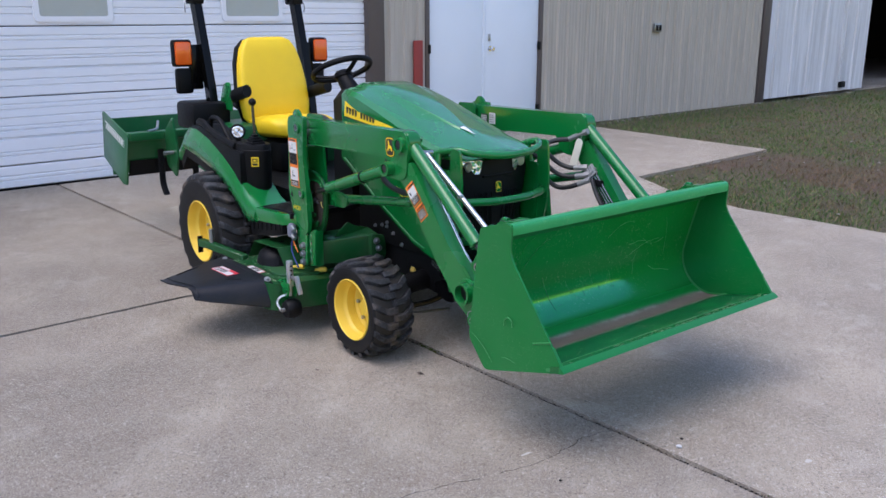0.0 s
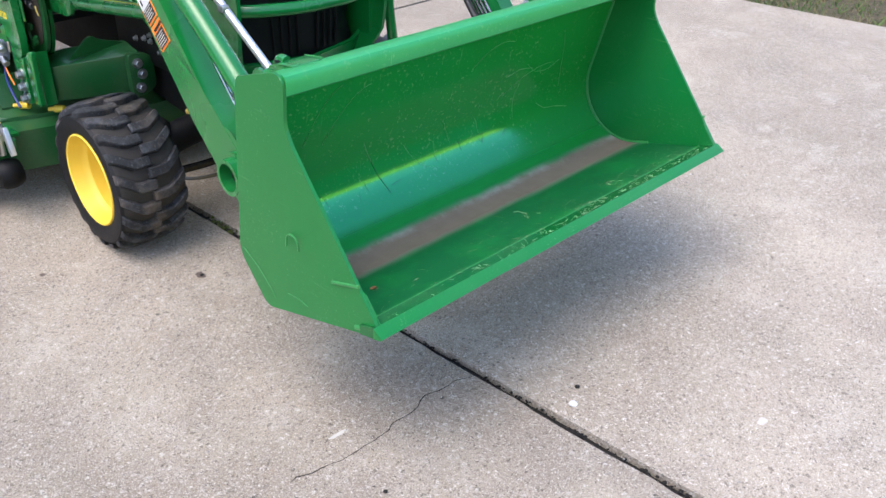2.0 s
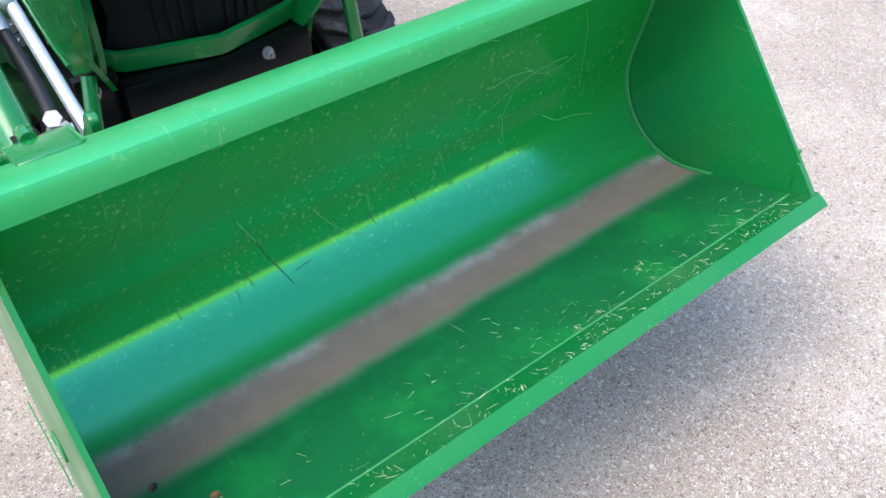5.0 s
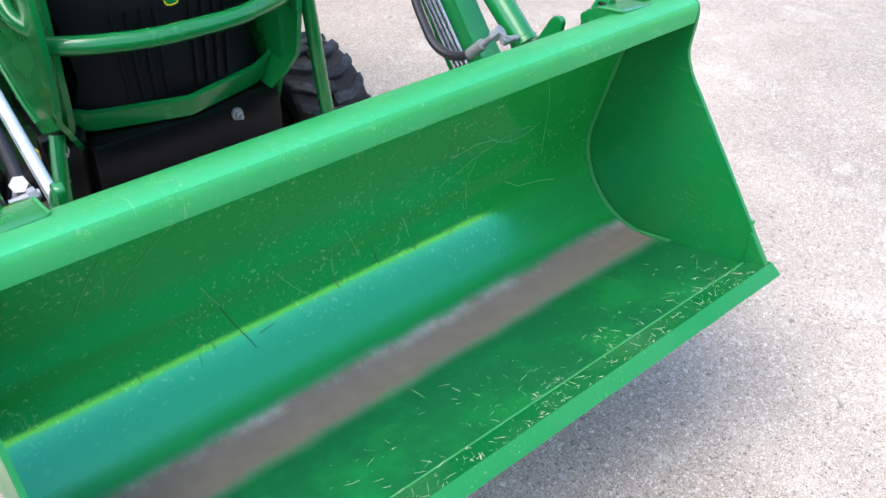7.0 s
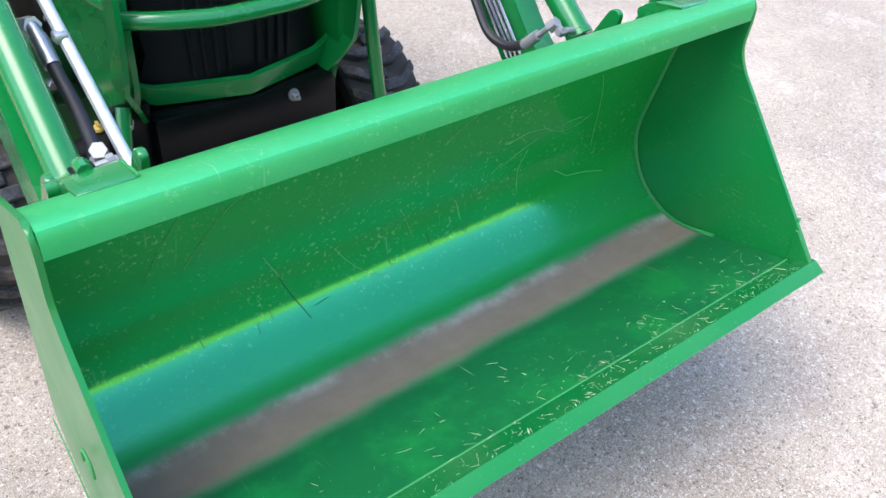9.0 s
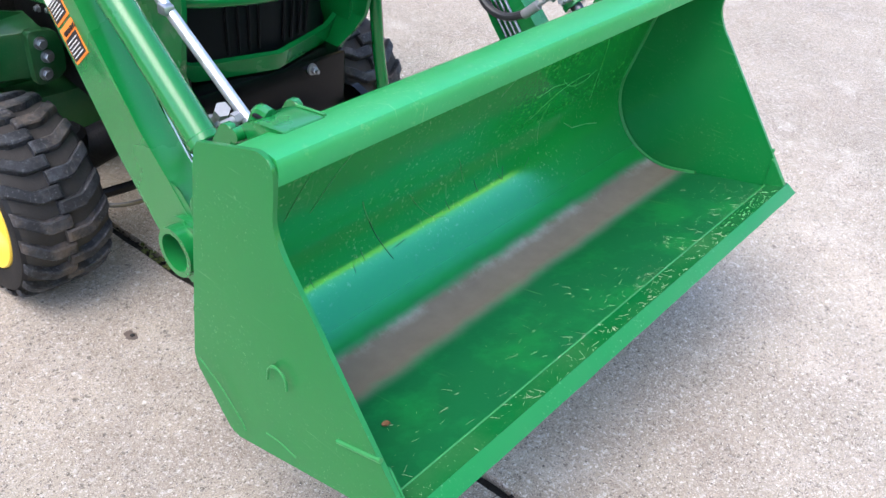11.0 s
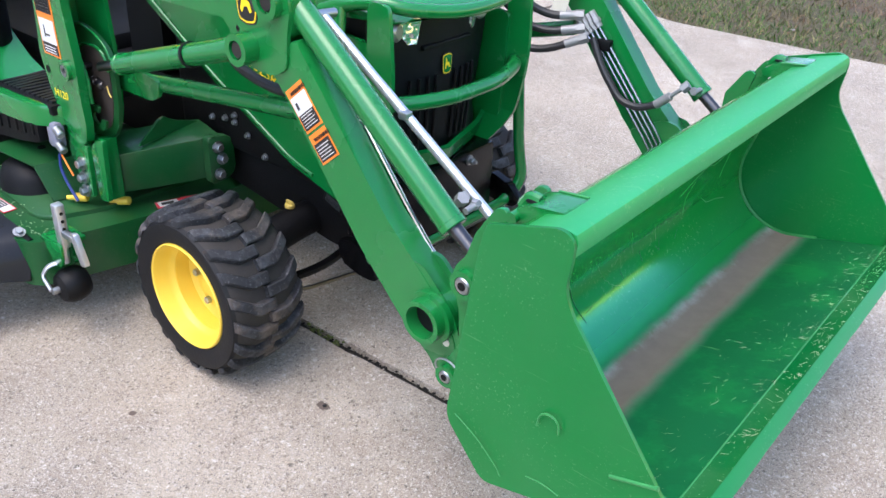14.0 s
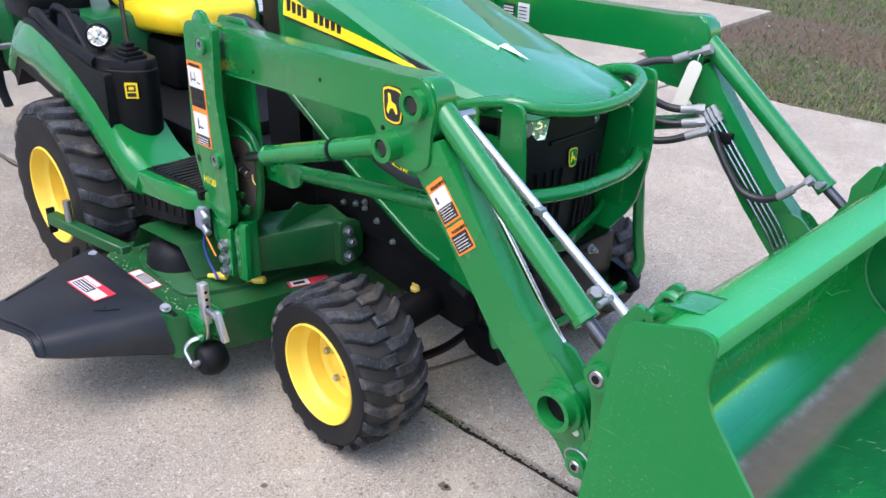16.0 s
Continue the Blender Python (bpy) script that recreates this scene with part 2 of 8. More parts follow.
def concrete(name, pale=1.0):
    """Weathered slab: broad stains, tan and grey clouds, pale and dark aggregate, pores."""
    m = Nodes(name)
    v = m.position()
    cloud = m.noise(v, 0.7, 6, 0.6)
    patch = m.noise(v, 3.5, 5, 0.6)
    c = m.mix(m.mask(cloud, 0.38, 0.62), (0.252, 0.215, 0.163), (0.430, 0.371, 0.286))
    c = m.mix(m.math("MULTIPLY", m.mask(patch, 0.42, 0.72), 0.45), c, (0.340, 0.268, 0.205))
    c = m.mix(m.math("MULTIPLY", m.mask(m.noise(v, 1.7, 7, 0.65), 0.50, 0.64), 0.45), c, (0.205, 0.176, 0.143))
    c = m.mix(m.math("MULTIPLY", m.mask(m.noise(v, 1.1, 8, 0.68), 0.50, 0.60), 0.38), c, (0.232, 0.186, 0.140))
    c = m.mix(m.math("MULTIPLY", m.mask(m.noise(v, 2.6, 7, 0.7), 0.55, 0.63), 0.40), c, (0.52, 0.47, 0.39))
    rise = 0.0
    stir = m.node("ShaderNodeTexNoise", Scale=70.0, Detail=3.0)
    m.link(v, stir.inputs["Vector"])
    bent = m.node("ShaderNodeVectorMath")
    bent.operation = "MULTIPLY_ADD"
    m.link(stir.outputs["Color"], bent.inputs[0])
    bent.inputs[1].default_value = (0.016, 0.016, 0.016)
    m.link(v, bent.inputs[2])
    for scale, share, weight in ((70.0, 0.80, 0.62), (125.0, 0.52, 0.70), (270.0, 0.32, 0.84), (520.0, 0.32, 0.80)):
        vor = m.node("ShaderNodeTexVoronoi", Scale=scale)
        m.link(bent.outputs[0], vor.inputs["Vector"])
        tint = m.tree.nodes.new("ShaderNodeSeparateColor")
        m.link(vor.outputs["Color"], tint.inputs[0])
        stones = m.math("MULTIPLY", m.mask(vor.outputs["Distance"], 0.50, 0.34), m.mask(tint.outputs[0], share, share + 0.1))
        grey = m.ramp(tint.outputs[1], (0.0, (0.040, 0.036, 0.033)), (0.22, (0.120, 0.103, 0.085)), (0.38, (0.29, 0.248, 0.20)), (0.60, (0.44, 0.395, 0.34)), (1.0, (0.68, 0.64, 0.58)))
        c = m.mix(m.math("MULTIPLY", stones, weight), c, grey)
        rise = m.math("ADD", stones, rise)
    fine = m.noise(v, 420, 3, 0.7)
    c = m.mix(0.58, c, m.ramp(fine, (0.3, (0.10, 0.10, 0.10)), (0.7, (0.64, 0.63, 0.62))), "OVERLAY")
    c = m.mix(1.0, c, (pale, pale, pale * 0.99), "MULTIPLY")
    m.set(Base_Color=c, Roughness=0.88, Specular_IOR_Level=0.3)
    m.bump(m.math("ADD", fine, m.math("MULTIPLY", rise, 0.4)), 0.35, 0.004)
    return m.mat


M_CONCRETE = concrete("weathered_concrete", 1.0)
M_PALECONCRETE = concrete("paler_weathered_concrete", 1.15)


def worn_strip(m, v):
    """1 along the worn brown strip of the lawn, fading out either side."""
    sep = m.tree.nodes.new("ShaderNodeSeparateXYZ")
    m.link(v, sep.inputs[0])
    y = m.math("ADD", m.math("MULTIPLY", sep.outputs[1], 0.1), m.math("MULTIPLY", m.math("SUBTRACT", m.noise(v, 0.9, 4), 0.5), 0.16))
    return m.math("MULTIPLY", m.mask(y, STRIP[0], STRIP[0] + 0.04), m.mask(y, STRIP[1], STRIP[1] - 0.05))


STRIP = (0.500, 0.690)   # tenths of metres across the lawn


def soil(name):
    m = Nodes(name)
    v = m.position()
    a = m.noise(v, 1.1, 6, 0.65)
    b = m.noise(v, 24, 5, 0.7)
    c = m.ramp(a, (0.36, (0.020, 0.034, 0.007)), (0.5, (0.060, 0.042, 0.022)), (0.66, (0.024, 0.036, 0.009)))
    c = m.mix(0.6, c, m.ramp(b, (0.3, (0.032, 0.034, 0.012)), (0.7, (0.18, 0.140, 0.078))))
    patchy = m.math("MULTIPLY", worn_strip(m, v), m.mask(m.noise(v, 2.4, 6, 0.7), 0.40, 0.60))
    c = m.mix(m.math("MULTIPLY", patchy, 0.9), c, m.mix(b, (0.040, 0.024, 0.016), (0.150, 0.092, 0.062)))
    m.set(Base_Color=c, Roughness=0.95)
    m.bump(b, 0.9, 0.03)
    return m.mat


M_SOIL = soil("thin_lawn_soil")


def blades(name):
    m = Nodes(name)
    g = m.tree.nodes.new("ShaderNodeNewGeometry")
    v = m.position()
    c = m.ramp(g.outputs["Random Per Island"], (0.0, (0.030, 0.072, 0.009)), (0.46, (0.064, 0.135, 0.019)), (0.70, (0.110, 0.175, 0.038)), (0.86, (0.24, 0.20, 0.085)), (1.0, (0.18, 0.12, 0.060)))
    c = m.mix(m.mask(m.math("ADD", m.math("MULTIPLY", worn_strip(m, v), 0.17), m.math("MULTIPLY", m.noise(v, 1.5, 6, 0.7), 0.85)), 0.44, 0.56), c, m.mix(0.75, c, (0.17, 0.095, 0.058)))
    m.set(Base_Color=c, Roughness=0.7)
    return m.mat


M_GRASS = blades("dry_autumn_grass")


def bucket_inside(name):
    """Glossy green sheet, dust and scratches, and a brown band of dried dirt along the bend (uv.x: way round the sheet, uv.y: across)."""
    m = Nodes(name)
    uv = m.tree.nodes.new("ShaderNodeUVMap").outputs[0]
    sep = m.tree.nodes.new("ShaderNodeSeparateXYZ")
    m.link(uv, sep.inputs[0])
    along = sep.outputs[0]
    v = m.position()
    wob = m.math("MULTIPLY", m.math("SUBTRACT", m.noise(v, 9, 8, 0.72), 0.5), 0.040)
    s = m.math("ADD", along, wob)
    low = m.mask(s, BAND[0] - 0.014, BAND[0] + 0.014)
    high = m.mask(s, BAND[1] + 0.010, BAND[1] - 0.030)
    band = m.math("MULTIPLY", low, high)
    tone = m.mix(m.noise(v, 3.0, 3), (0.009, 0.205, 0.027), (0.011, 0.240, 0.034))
    # uneven dark green over the floor: shade and dark reflections put into the colour
    floor_shade = m.math("MULTIPLY", m.mask(s, BAND[0] - 0.02, BAND[0] + 0.02), m.mask(m.noise(v, 6, 5, 0.65), 0.05, 0.50))
    tone = m.mix(m.math("MULTIPLY", floor_shade, 0.88), tone, (0.006, 0.074, 0.026))
    lip = m.math("MULTIPLY", m.mask(s, 0.150, 0.105), m.mask(m.noise(v, 5, 5, 0.65), 0.25, 0.60))
    tone = m.mix(m.math("MULTIPLY", lip, 0.20), tone, (0.11, 0.40, 0.17))
    fine_uv = m.node("ShaderNodeMapping")
    fine_uv.inputs["Scale"].default_value = (5.0, 95.0, 1.0)
    fine_uv.inputs["Rotation"].default_value = (0.0, 0.0, 0.30)
    m.link(uv, fine_uv.inputs[0])
    lines = m.math("MULTIPLY", m.mask(m.noise(fine_uv.outputs[0], 1.0, 2), 0.69, 0.75), m.mask(m.noise(v, 5, 3), 0.48, 0.60))
    dots = m.math("MULTIPLY", m.mask(m.noise(v, 110, 4, 0.65), 0.59, 0.65), m.mask(m.noise(v, 9, 4), 0.42, 0.58))
    flecks = m.math("MULTIPLY", m.mask(m.noise(v, 62, 5, 0.7), 0.610, 0.66), m.mask(m.noise(v, 5, 4, 0.6), 0.42, 0.56))
    flecks = m.math("MULTIPLY", flecks, m.mask(along, 0.62, 0.50))
    dots = m.math("MAXIMUM", m.math("MULTIPLY", dots, m.mask(along, 0.66, 0.60)), m.math("MULTIPLY", flecks, 0.8))
    c = m.mix(m.math("MULTIPLY", m.math("MAXIMUM", lines, dots), 0.55), tone, (0.19, 0.38, 0.15))
    dirt = m.mix(m.noise(v, 24, 5, 0.6), (0.158, 0.128, 0.102), (0.222, 0.182, 0.146))
    edge = m.math("MULTIPLY", m.mask(s, BAND[0] + 0.030, BAND[0] + 0.002), m.mask(m.noise(v, 4, 6, 0.75), 0.44, 0.62))
    dirt = m.mix(m.math("MULTIPLY", edge, 0.8), dirt, (0.42, 0.44, 0.41))
    dirt = m.mix(m.mask(band, 0.75, 0.15), dirt, (0.085, 0.190, 0.125))
    c = m.mix(m.math("MULTIPLY", band, 0.94), c, dirt)
    m.set(Base_Color=c, Specular_IOR_Level=m.math("MULTIPLY", m.math("SUBTRACT", 1.0, m.math("MAXIMUM", band, m.math("MULTIPLY", floor_shade, 0.6))), 0.85), Specular_Tint=(0.18, 1.0, 0.66), IOR=1.84)
    m.set(Roughness=m.math("ADD", m.math("ADD", 0.06, m.math("MULTIPLY", m.mask(along, 0.53, BAND[0]), 0.30)), m.math("ADD", m.math("MULTIPLY", band, 0.35), m.math("MULTIPLY", m.mask(along, 0.150, 0.115), 0.36))))
    m.bump(m.noise(v, 130, 3), 0.05, 0.003)
    return m.mat


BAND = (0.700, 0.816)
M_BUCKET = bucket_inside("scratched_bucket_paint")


# ---- building blocks ----
WHERE = {}


def thing(name, base, label, category, group="", kind=""):
    """An Empty at the base of a thing, to hold its parts."""
    ob = new(name)
    ob.empty_display_size = 0.1
    ob.location = base
    WHERE[ob] = Vector(base)
    return tagged(ob, label, category, group, kind)


def finish(bm, name, mat, angle=32):
    bmesh.ops.recalc_face_normals(bm, faces=bm.faces)
    me = bpy.data.meshes.new(name)
    bm.to_mesh(me)
    bm.free()
    me.shade_smooth()
    me.set_sharp_from_angle(angle=radians(angle))
    me.materials.append(mat)
    return me


NARROW = [0.0]


def part(name, bm, mat, parent=None, label="", angle=32):
    """Links a bmesh, drawn in world metres, as one mesh object with its origin at its middle, under a thing or a part."""
    if NARROW[0]:
        for v in bm.verts:
            v.co.y -= NARROW[0] * min(1.0, max(0.0, (v.co.y + 0.28) / 0.56))
    xs = [v.co for v in bm.verts]
    c = Vector([(min(p[i] for p in xs) + max(p[i] for p in xs)) / 2 for i in range(3)])
    bmesh.ops.translate(bm, vec=-c, verts=bm.verts)
    ob = new(name, finish(bm, name, mat, angle))
    WHERE[ob] = c
    if parent is None:
        ob.location = c
    else:
        ob.parent = parent
        ob.location = c - WHERE[parent]
    if label:
        ob["label"] = label
    return ob


def box(bm, x0, x1, y0, y1, z0, z1, bev=0.0, seg=2):
    r = bmesh.ops.create_cube(bm, size=1.0)
    for v in r["verts"]:
        v.co = Vector((x0 + (v.co.x + 0.5) * (x1 - x0), y0 + (v.co.y + 0.5) * (y1 - y0), z0 + (v.co.z + 0.5) * (z1 - z0)))
    if bev:
        edges = list({e for v in r["verts"] for e in v.link_edges})
        bmesh.ops.bevel(bm, geom=edges, offset=bev, segments=seg, affect="EDGES", profile=0.5)
    return bm


def prism(bm, outline, a, b, axis="y", bev=0.0, seg=2):
    """A plate: an outline in the two other axes, from a to b along one axis, with eased edges."""
    def at(p, w):
        return {"y": (p[0], w, p[1]), "x": (w, p[0], p[1]), "z": (p[0], p[1], w)}[axis]
    lo = [bm.verts.new(at(p, a)) for p in outline]
    hi = [bm.verts.new(at(p, b)) for p in outline]
    n = len(outline)
    faces = [bm.faces.new(lo), bm.faces.new(hi)]
    faces += [bm.faces.new((lo[i], lo[(i + 1) % n], hi[(i + 1) % n], hi[i])) for i in range(n)]
    if bev:
        edges = list({e for f in faces[:2] for e in f.edges})
        bmesh.ops.bevel(bm, geom=edges, offset=bev, segments=seg, affect="EDGES", profile=0.5)
    return bm


def rounded(points, r, n=5):
    """An outline with its corners rounded by r (or by each point's own third number)."""
    out = []
    k = len(points)
    for i in range(k):
        p = Vector(points[i][:2])
        rr = points[i][2] if len(points[i]) > 2 else r
        a, b = Vector(points[i - 1][:2]) - p, Vector(points[(i + 1) % k][:2]) - p
        d = min(rr, a.length * 0.45, b.length * 0.45)
        if d < 1e-4:
            out.append(tuple(p))
            continue
        s, e = p + a.normalized() * d, p + b.normalized() * d
        for j in range(n + 1):
            t = j / n
            out.append(tuple(s * (1 - t) ** 2 + p * 2 * t * (1 - t) + e * t ** 2))
    return out


def frame_of(d):
    d = Vector(d).normalized()
    up = Vector((0, 0, 1)) if abs(d.z) < 0.9 else Vector((1, 0, 0))
    u = d.cross(up).normalized()
    return d, u, u.cross(d).normalized()


def cyl(bm, p, q, r, r2=None, seg=20, bev=0.0):
    p, q = Vector(p), Vector(q)
    d, u, w = frame_of(q - p)
    r2 = r if r2 is None else r2
    rings = [(p, r), (q, r2)]
    if bev:
        rings = [(p, r - bev), (p + d * bev, r), (q - d * bev, r2), (q, r2 - bev)]
    loops = []
    for c, rad in rings:
        loops.append([bm.verts.new(c + (u * math.cos(6.28318 * i / seg) + w * math.sin(6.28318 * i / seg)) * rad) for i in range(seg)])
    for a, b in zip(loops, loops[1:]):
        for i in range(seg):
            bm.faces.new((a[i], a[(i + 1) % seg], b[(i + 1) % seg], b[i]))
    bm.faces.new(loops[0])
    bm.faces.new(loops[-1])
    return bm


def ring(bm, p, q, r, hole, seg=28):
    """A short pipe with a wall."""
    p, q = Vector(p), Vector(q)
    d, u, w = frame_of(q - p)
    loops = []
    for c, rad in ((p, hole), (p, r), (q, r), (q, hole)):
        loops.append([bm.verts.new(c + (u * math.cos(6.28318 * i / seg) + w * math.sin(6.28318 * i / seg)) * rad) for i in range(seg)])
    for a, b in zip(loops, loops[1:] + loops[:1]):
        for i in range(seg):
            bm.faces.new((a[i], a[(i + 1) % seg], b[(i + 1) % seg], b[i]))
    return bm


def eased(points, r, n=6):
    """A path with its bends rounded."""
    pts = [Vector(p) for p in points]
    out = [pts[0]]
    for i in range(1, len(pts) - 1):
        a, b = pts[i - 1] - pts[i], pts[i + 1] - pts[i]
        d = min(r, a.length * 0.48, b.length * 0.48)
        s, e = pts[i] + a.normalized() * d, pts[i] + b.normalized() * d
        for j in range(n + 1):
            t = j / n
            out.append(s * (1 - t) ** 2 + pts[i] * 2 * t * (1 - t) + e * t ** 2)
    return out + [pts[-1]]


def tube(bm, points, r, bend=0.05, seg=12, squash=1.0):
    """A round bar along a path."""
    pts = eased(points, bend)
    d, u, w = frame_of(pts[1] - pts[0])
    loops = []
    for i, p in enumerate(pts):
        t = (pts[min(i + 1, len(pts) - 1)] - pts[max(i - 1, 0)]).normalized()
        u = (u - t * u.dot(t)).normalized()
        w = t.cross(u)
        loops.append([bm.verts.new(p + u * math.cos(6.28318 * k / seg) * r + w * math.sin(6.28318 * k / seg) * r * squash) for k in range(seg)])
    for a, b in zip(loops, loops[1:]):
        for i in range(seg):
            bm.faces.new((a[i], a[(i + 1) % seg], b[(i + 1) % seg], b[i]))
    bm.faces.new(loops[0])
    bm.faces.new(loops[-1])
    return bm


def lathe(bm, centre, profile, seg=48, close=False):
    """Turns (radius, y) pairs about a line along y through centre."""
    c = Vector(centre)
    loops = [[bm.verts.new(c + Vector((math.cos(6.28318 * i / seg) * r, y, math.sin(6.28318 * i / seg) * r))) for i in range(seg)] for r, y in profile]
    pairs = list(zip(loops, loops[1:])) + ([(loops[-1], loops[0])] if close else [])
    for a, b in pairs:
        for i in range(seg):
            bm.faces.new((a[i], a[(i + 1) % seg], b[(i + 1) % seg], b[i]))
    return bm


def loft(bm, sections, closed=True, caps=True):
    """A skin over sections that have the same number of points."""
    loops = [[bm.verts.new(p) for p in s] for s in sections]
    n = len(loops[0])
    for a, b in zip(loops, loops[1:]):
        for i in range(n if closed else n - 1):
            j = (i + 1) % n
            bm.faces.new((a[i], a[j], b[j], b[i]))
    if caps and closed:
        bm.faces.new(loops[0])
        bm.faces.new(loops[-1])
    return bm


def B():
    return bmesh.new()


def bolt(parent, p, q, r=0.014, mat=None, name="bolt"):
    """A hexagon head with a washer, standing on the line from p to q."""
    p, q = Vector(p), Vector(q)
    bm = B()
    cyl(bm, p, p + (q - p) * 0.3, r * 1.5, seg=16)
    cyl(bm, p + (q - p) * 0.3, q, r, seg=6, bev=r * 0.12)
    return part(name, bm, mat or M_STEEL, parent)


def letters(text, size, mat, parent, origin, right, up, name="lettering", depth=0.0008):
    """Words in the built-in font, lying on a surface: origin is the lower left corner."""
    cu = bpy.data.curves.new("letters", "FONT")
    cu.body, cu.size, cu.extrude = text, size, depth
    tmp = bpy.data.objects.new("letters", cu)
    scene.collection.objects.link(tmp)
    me = bpy.data.meshes.new_from_object(tmp.evaluated_get(bpy.context.evaluated_depsgraph_get()))
    bpy.data.objects.remove(tmp)
    r, u = Vector(right).normalized(), Vector(up).normalized()
    m = Matrix((r, u, r.cross(u))).transposed().to_4x4()
    m.translation = Vector(origin)
    me.transform(m)
    bm = B()
    bm.from_mesh(me)
    bpy.data.meshes.remove(me)
    return part(name, bm, mat, parent)


def sticker(parent, origin, right, up, w, h, bands, name="warning_label", label=""):
    """A label on a flat face: a backing sheet and coloured fields (u0, u1, v0, v1, material) in fractions of it, each a little prouder."""
    o, r, u = Vector(origin), Vector(right).normalized(), Vector(up).normalized()
    n = r.cross(u)
    holder = None
    for i, (u0, u1, v0, v1, mat) in enumerate(bands):
        lift = 0.0012 + 0.0006 * min(i, 3)
        bm = B()
        vs = []
        for z in (-0.0004, lift):
            vs.append([bm.verts.new(o + r * w * a + u * h * b + n * z) for a, b in ((u0, v0), (u1, v0), (u1, v1), (u0, v1))])
        bm.faces.new(vs[1])
        for k in range(4):
            bm.faces.new((vs[0][k], vs[0][(k + 1) % 4], vs[1][(k + 1) % 4], vs[1][k]))
        if holder is None:
            holder = part(name, bm, mat, parent, label)
        else:
            part("printed_field", bm, mat, holder)
    return holder

# ---- ground and building (drawn along the building's own axes, turned a little against the tractor's) ----
SITE = Matrix.Rotation(radians(2.7), 4, "Z")
WALL = -5.37
STRETCH = [1.0]   # the building's own scale along its front


def site_part(name, bm, mat, parent=None, label="", angle=32):
    if STRETCH[0] != 1.0:
        for v in bm.verts:
            v.co.y = -2.845 + (v.co.y + 2.845) * STRETCH[0]
    bmesh.ops.transform(bm, matrix=SITE, verts=bm.verts)
    return part(name, bm, mat, parent, label, angle)


def structure(ob, label, category):
    return tagged(ob, label, category, kind="structure")


bm = B()
bmesh.ops.create_grid(bm, x_segments=24, y_segments=24, size=900)
for v in bm.verts:
    v.co.z = -0.035
structure(part("ground", bm, M_SOIL), "thin lawn soil running out to the horizon", "ground")

# open field across the yard, mirrored in the paint
def dry_grass(name):
    """Mown dry grass seen from afar: straw and olive tufts, greener patches, bare soil."""
    m = Nodes(name)
    v = m.position()
    c = m.mix(m.mask(m.noise(v, 0.35, 6, 0.6), 0.40, 0.62), (0.300, 0.255, 0.075), (0.420, 0.335, 0.105))
    c = m.mix(m.math("MULTIPLY", m.mask(m.noise(v, 1.3, 7, 0.7), 0.50, 0.62), 0.55), c, (0.150, 0.170, 0.045))
    c = m.mix(m.math("MULTIPLY", m.mask(m.noise(v, 4.5, 6, 0.7), 0.60, 0.68), 0.6), c, (0.170, 0.120, 0.075))
    tufts = m.noise(v, 55, 5, 0.75)
    c = m.mix(0.6, c, m.ramp(tufts, (0.32, (0.12, 0.12, 0.10)), (0.68, (0.74, 0.74, 0.70))), "OVERLAY")
    m.set(Base_Color=c, Roughness=0.95, Specular_IOR_Level=0.1)
    m.bump(tufts, 0.8, 0.03)
    return m.mat


M_FIELD = dry_grass("dry_field_grass")
bm = B()
box(bm, 4.22, 160.0, -90.0, 90.0, -0.0345, -0.002)

structure(part("field", bm, M_FIELD), "dry straw-coloured grass field across the concrete yard", "field")
# unseen belt: glows in place of sunlight, for the yellow strip mirrored in the bucket
bm = B()
rows_ = []
for k in range(161):
    y = -120.0 + 1.5 * k
    h = 6.4 + 1.5 * noise.noise(Vector((y * 0.05, 0, 0))) + 0.9 * noise.noise(Vector((y * 0.31, 3, 0)))
    rows_.append([(62.0 + 3 * noise.noise(Vector((y * 0.1, 9, 0))), y, -0.5), (61.0 + 2 * noise.noise(Vector((y * 0.3, 5, 0))), y, h * 0.55), (63.0, y, h), (68.0, y, h * 0.8), (69.0, y, -0.5)])
loft(bm, rows_)
belt = Nodes("glowing_autumn_trees")
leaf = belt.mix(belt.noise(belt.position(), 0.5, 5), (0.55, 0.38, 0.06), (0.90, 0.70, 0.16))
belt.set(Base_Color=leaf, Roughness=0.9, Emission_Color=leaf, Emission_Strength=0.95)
structure(part("backdrop", bm, belt.mat), "far belt of yellowing trees beyond the field, added with a glow", "backdrop")


def lawn_edge(x):
    """Where the paving ends towards the lawn."""
    return 3.735 + 0.045 * max(x, -0.6) + (0.24 * (-0.6 - x) if x < -0.6 else 0)


pavement = thing("pavement", SITE @ Vector((0.5, -0.3, -0.02)), "weathered concrete paving slabs with dirty joints", "pavement", kind="structure")
bm = B()
box(bm, WALL - 0.1, 4.19, -13.0, 3.3, -0.10, -0.022)
box(bm, WALL - 0.1, -2.20, 3.2, 6.80, -0.10, -0.022)
site_part("joint_bed", bm, M_GROUT, pavement, "dark dirt in the joints")


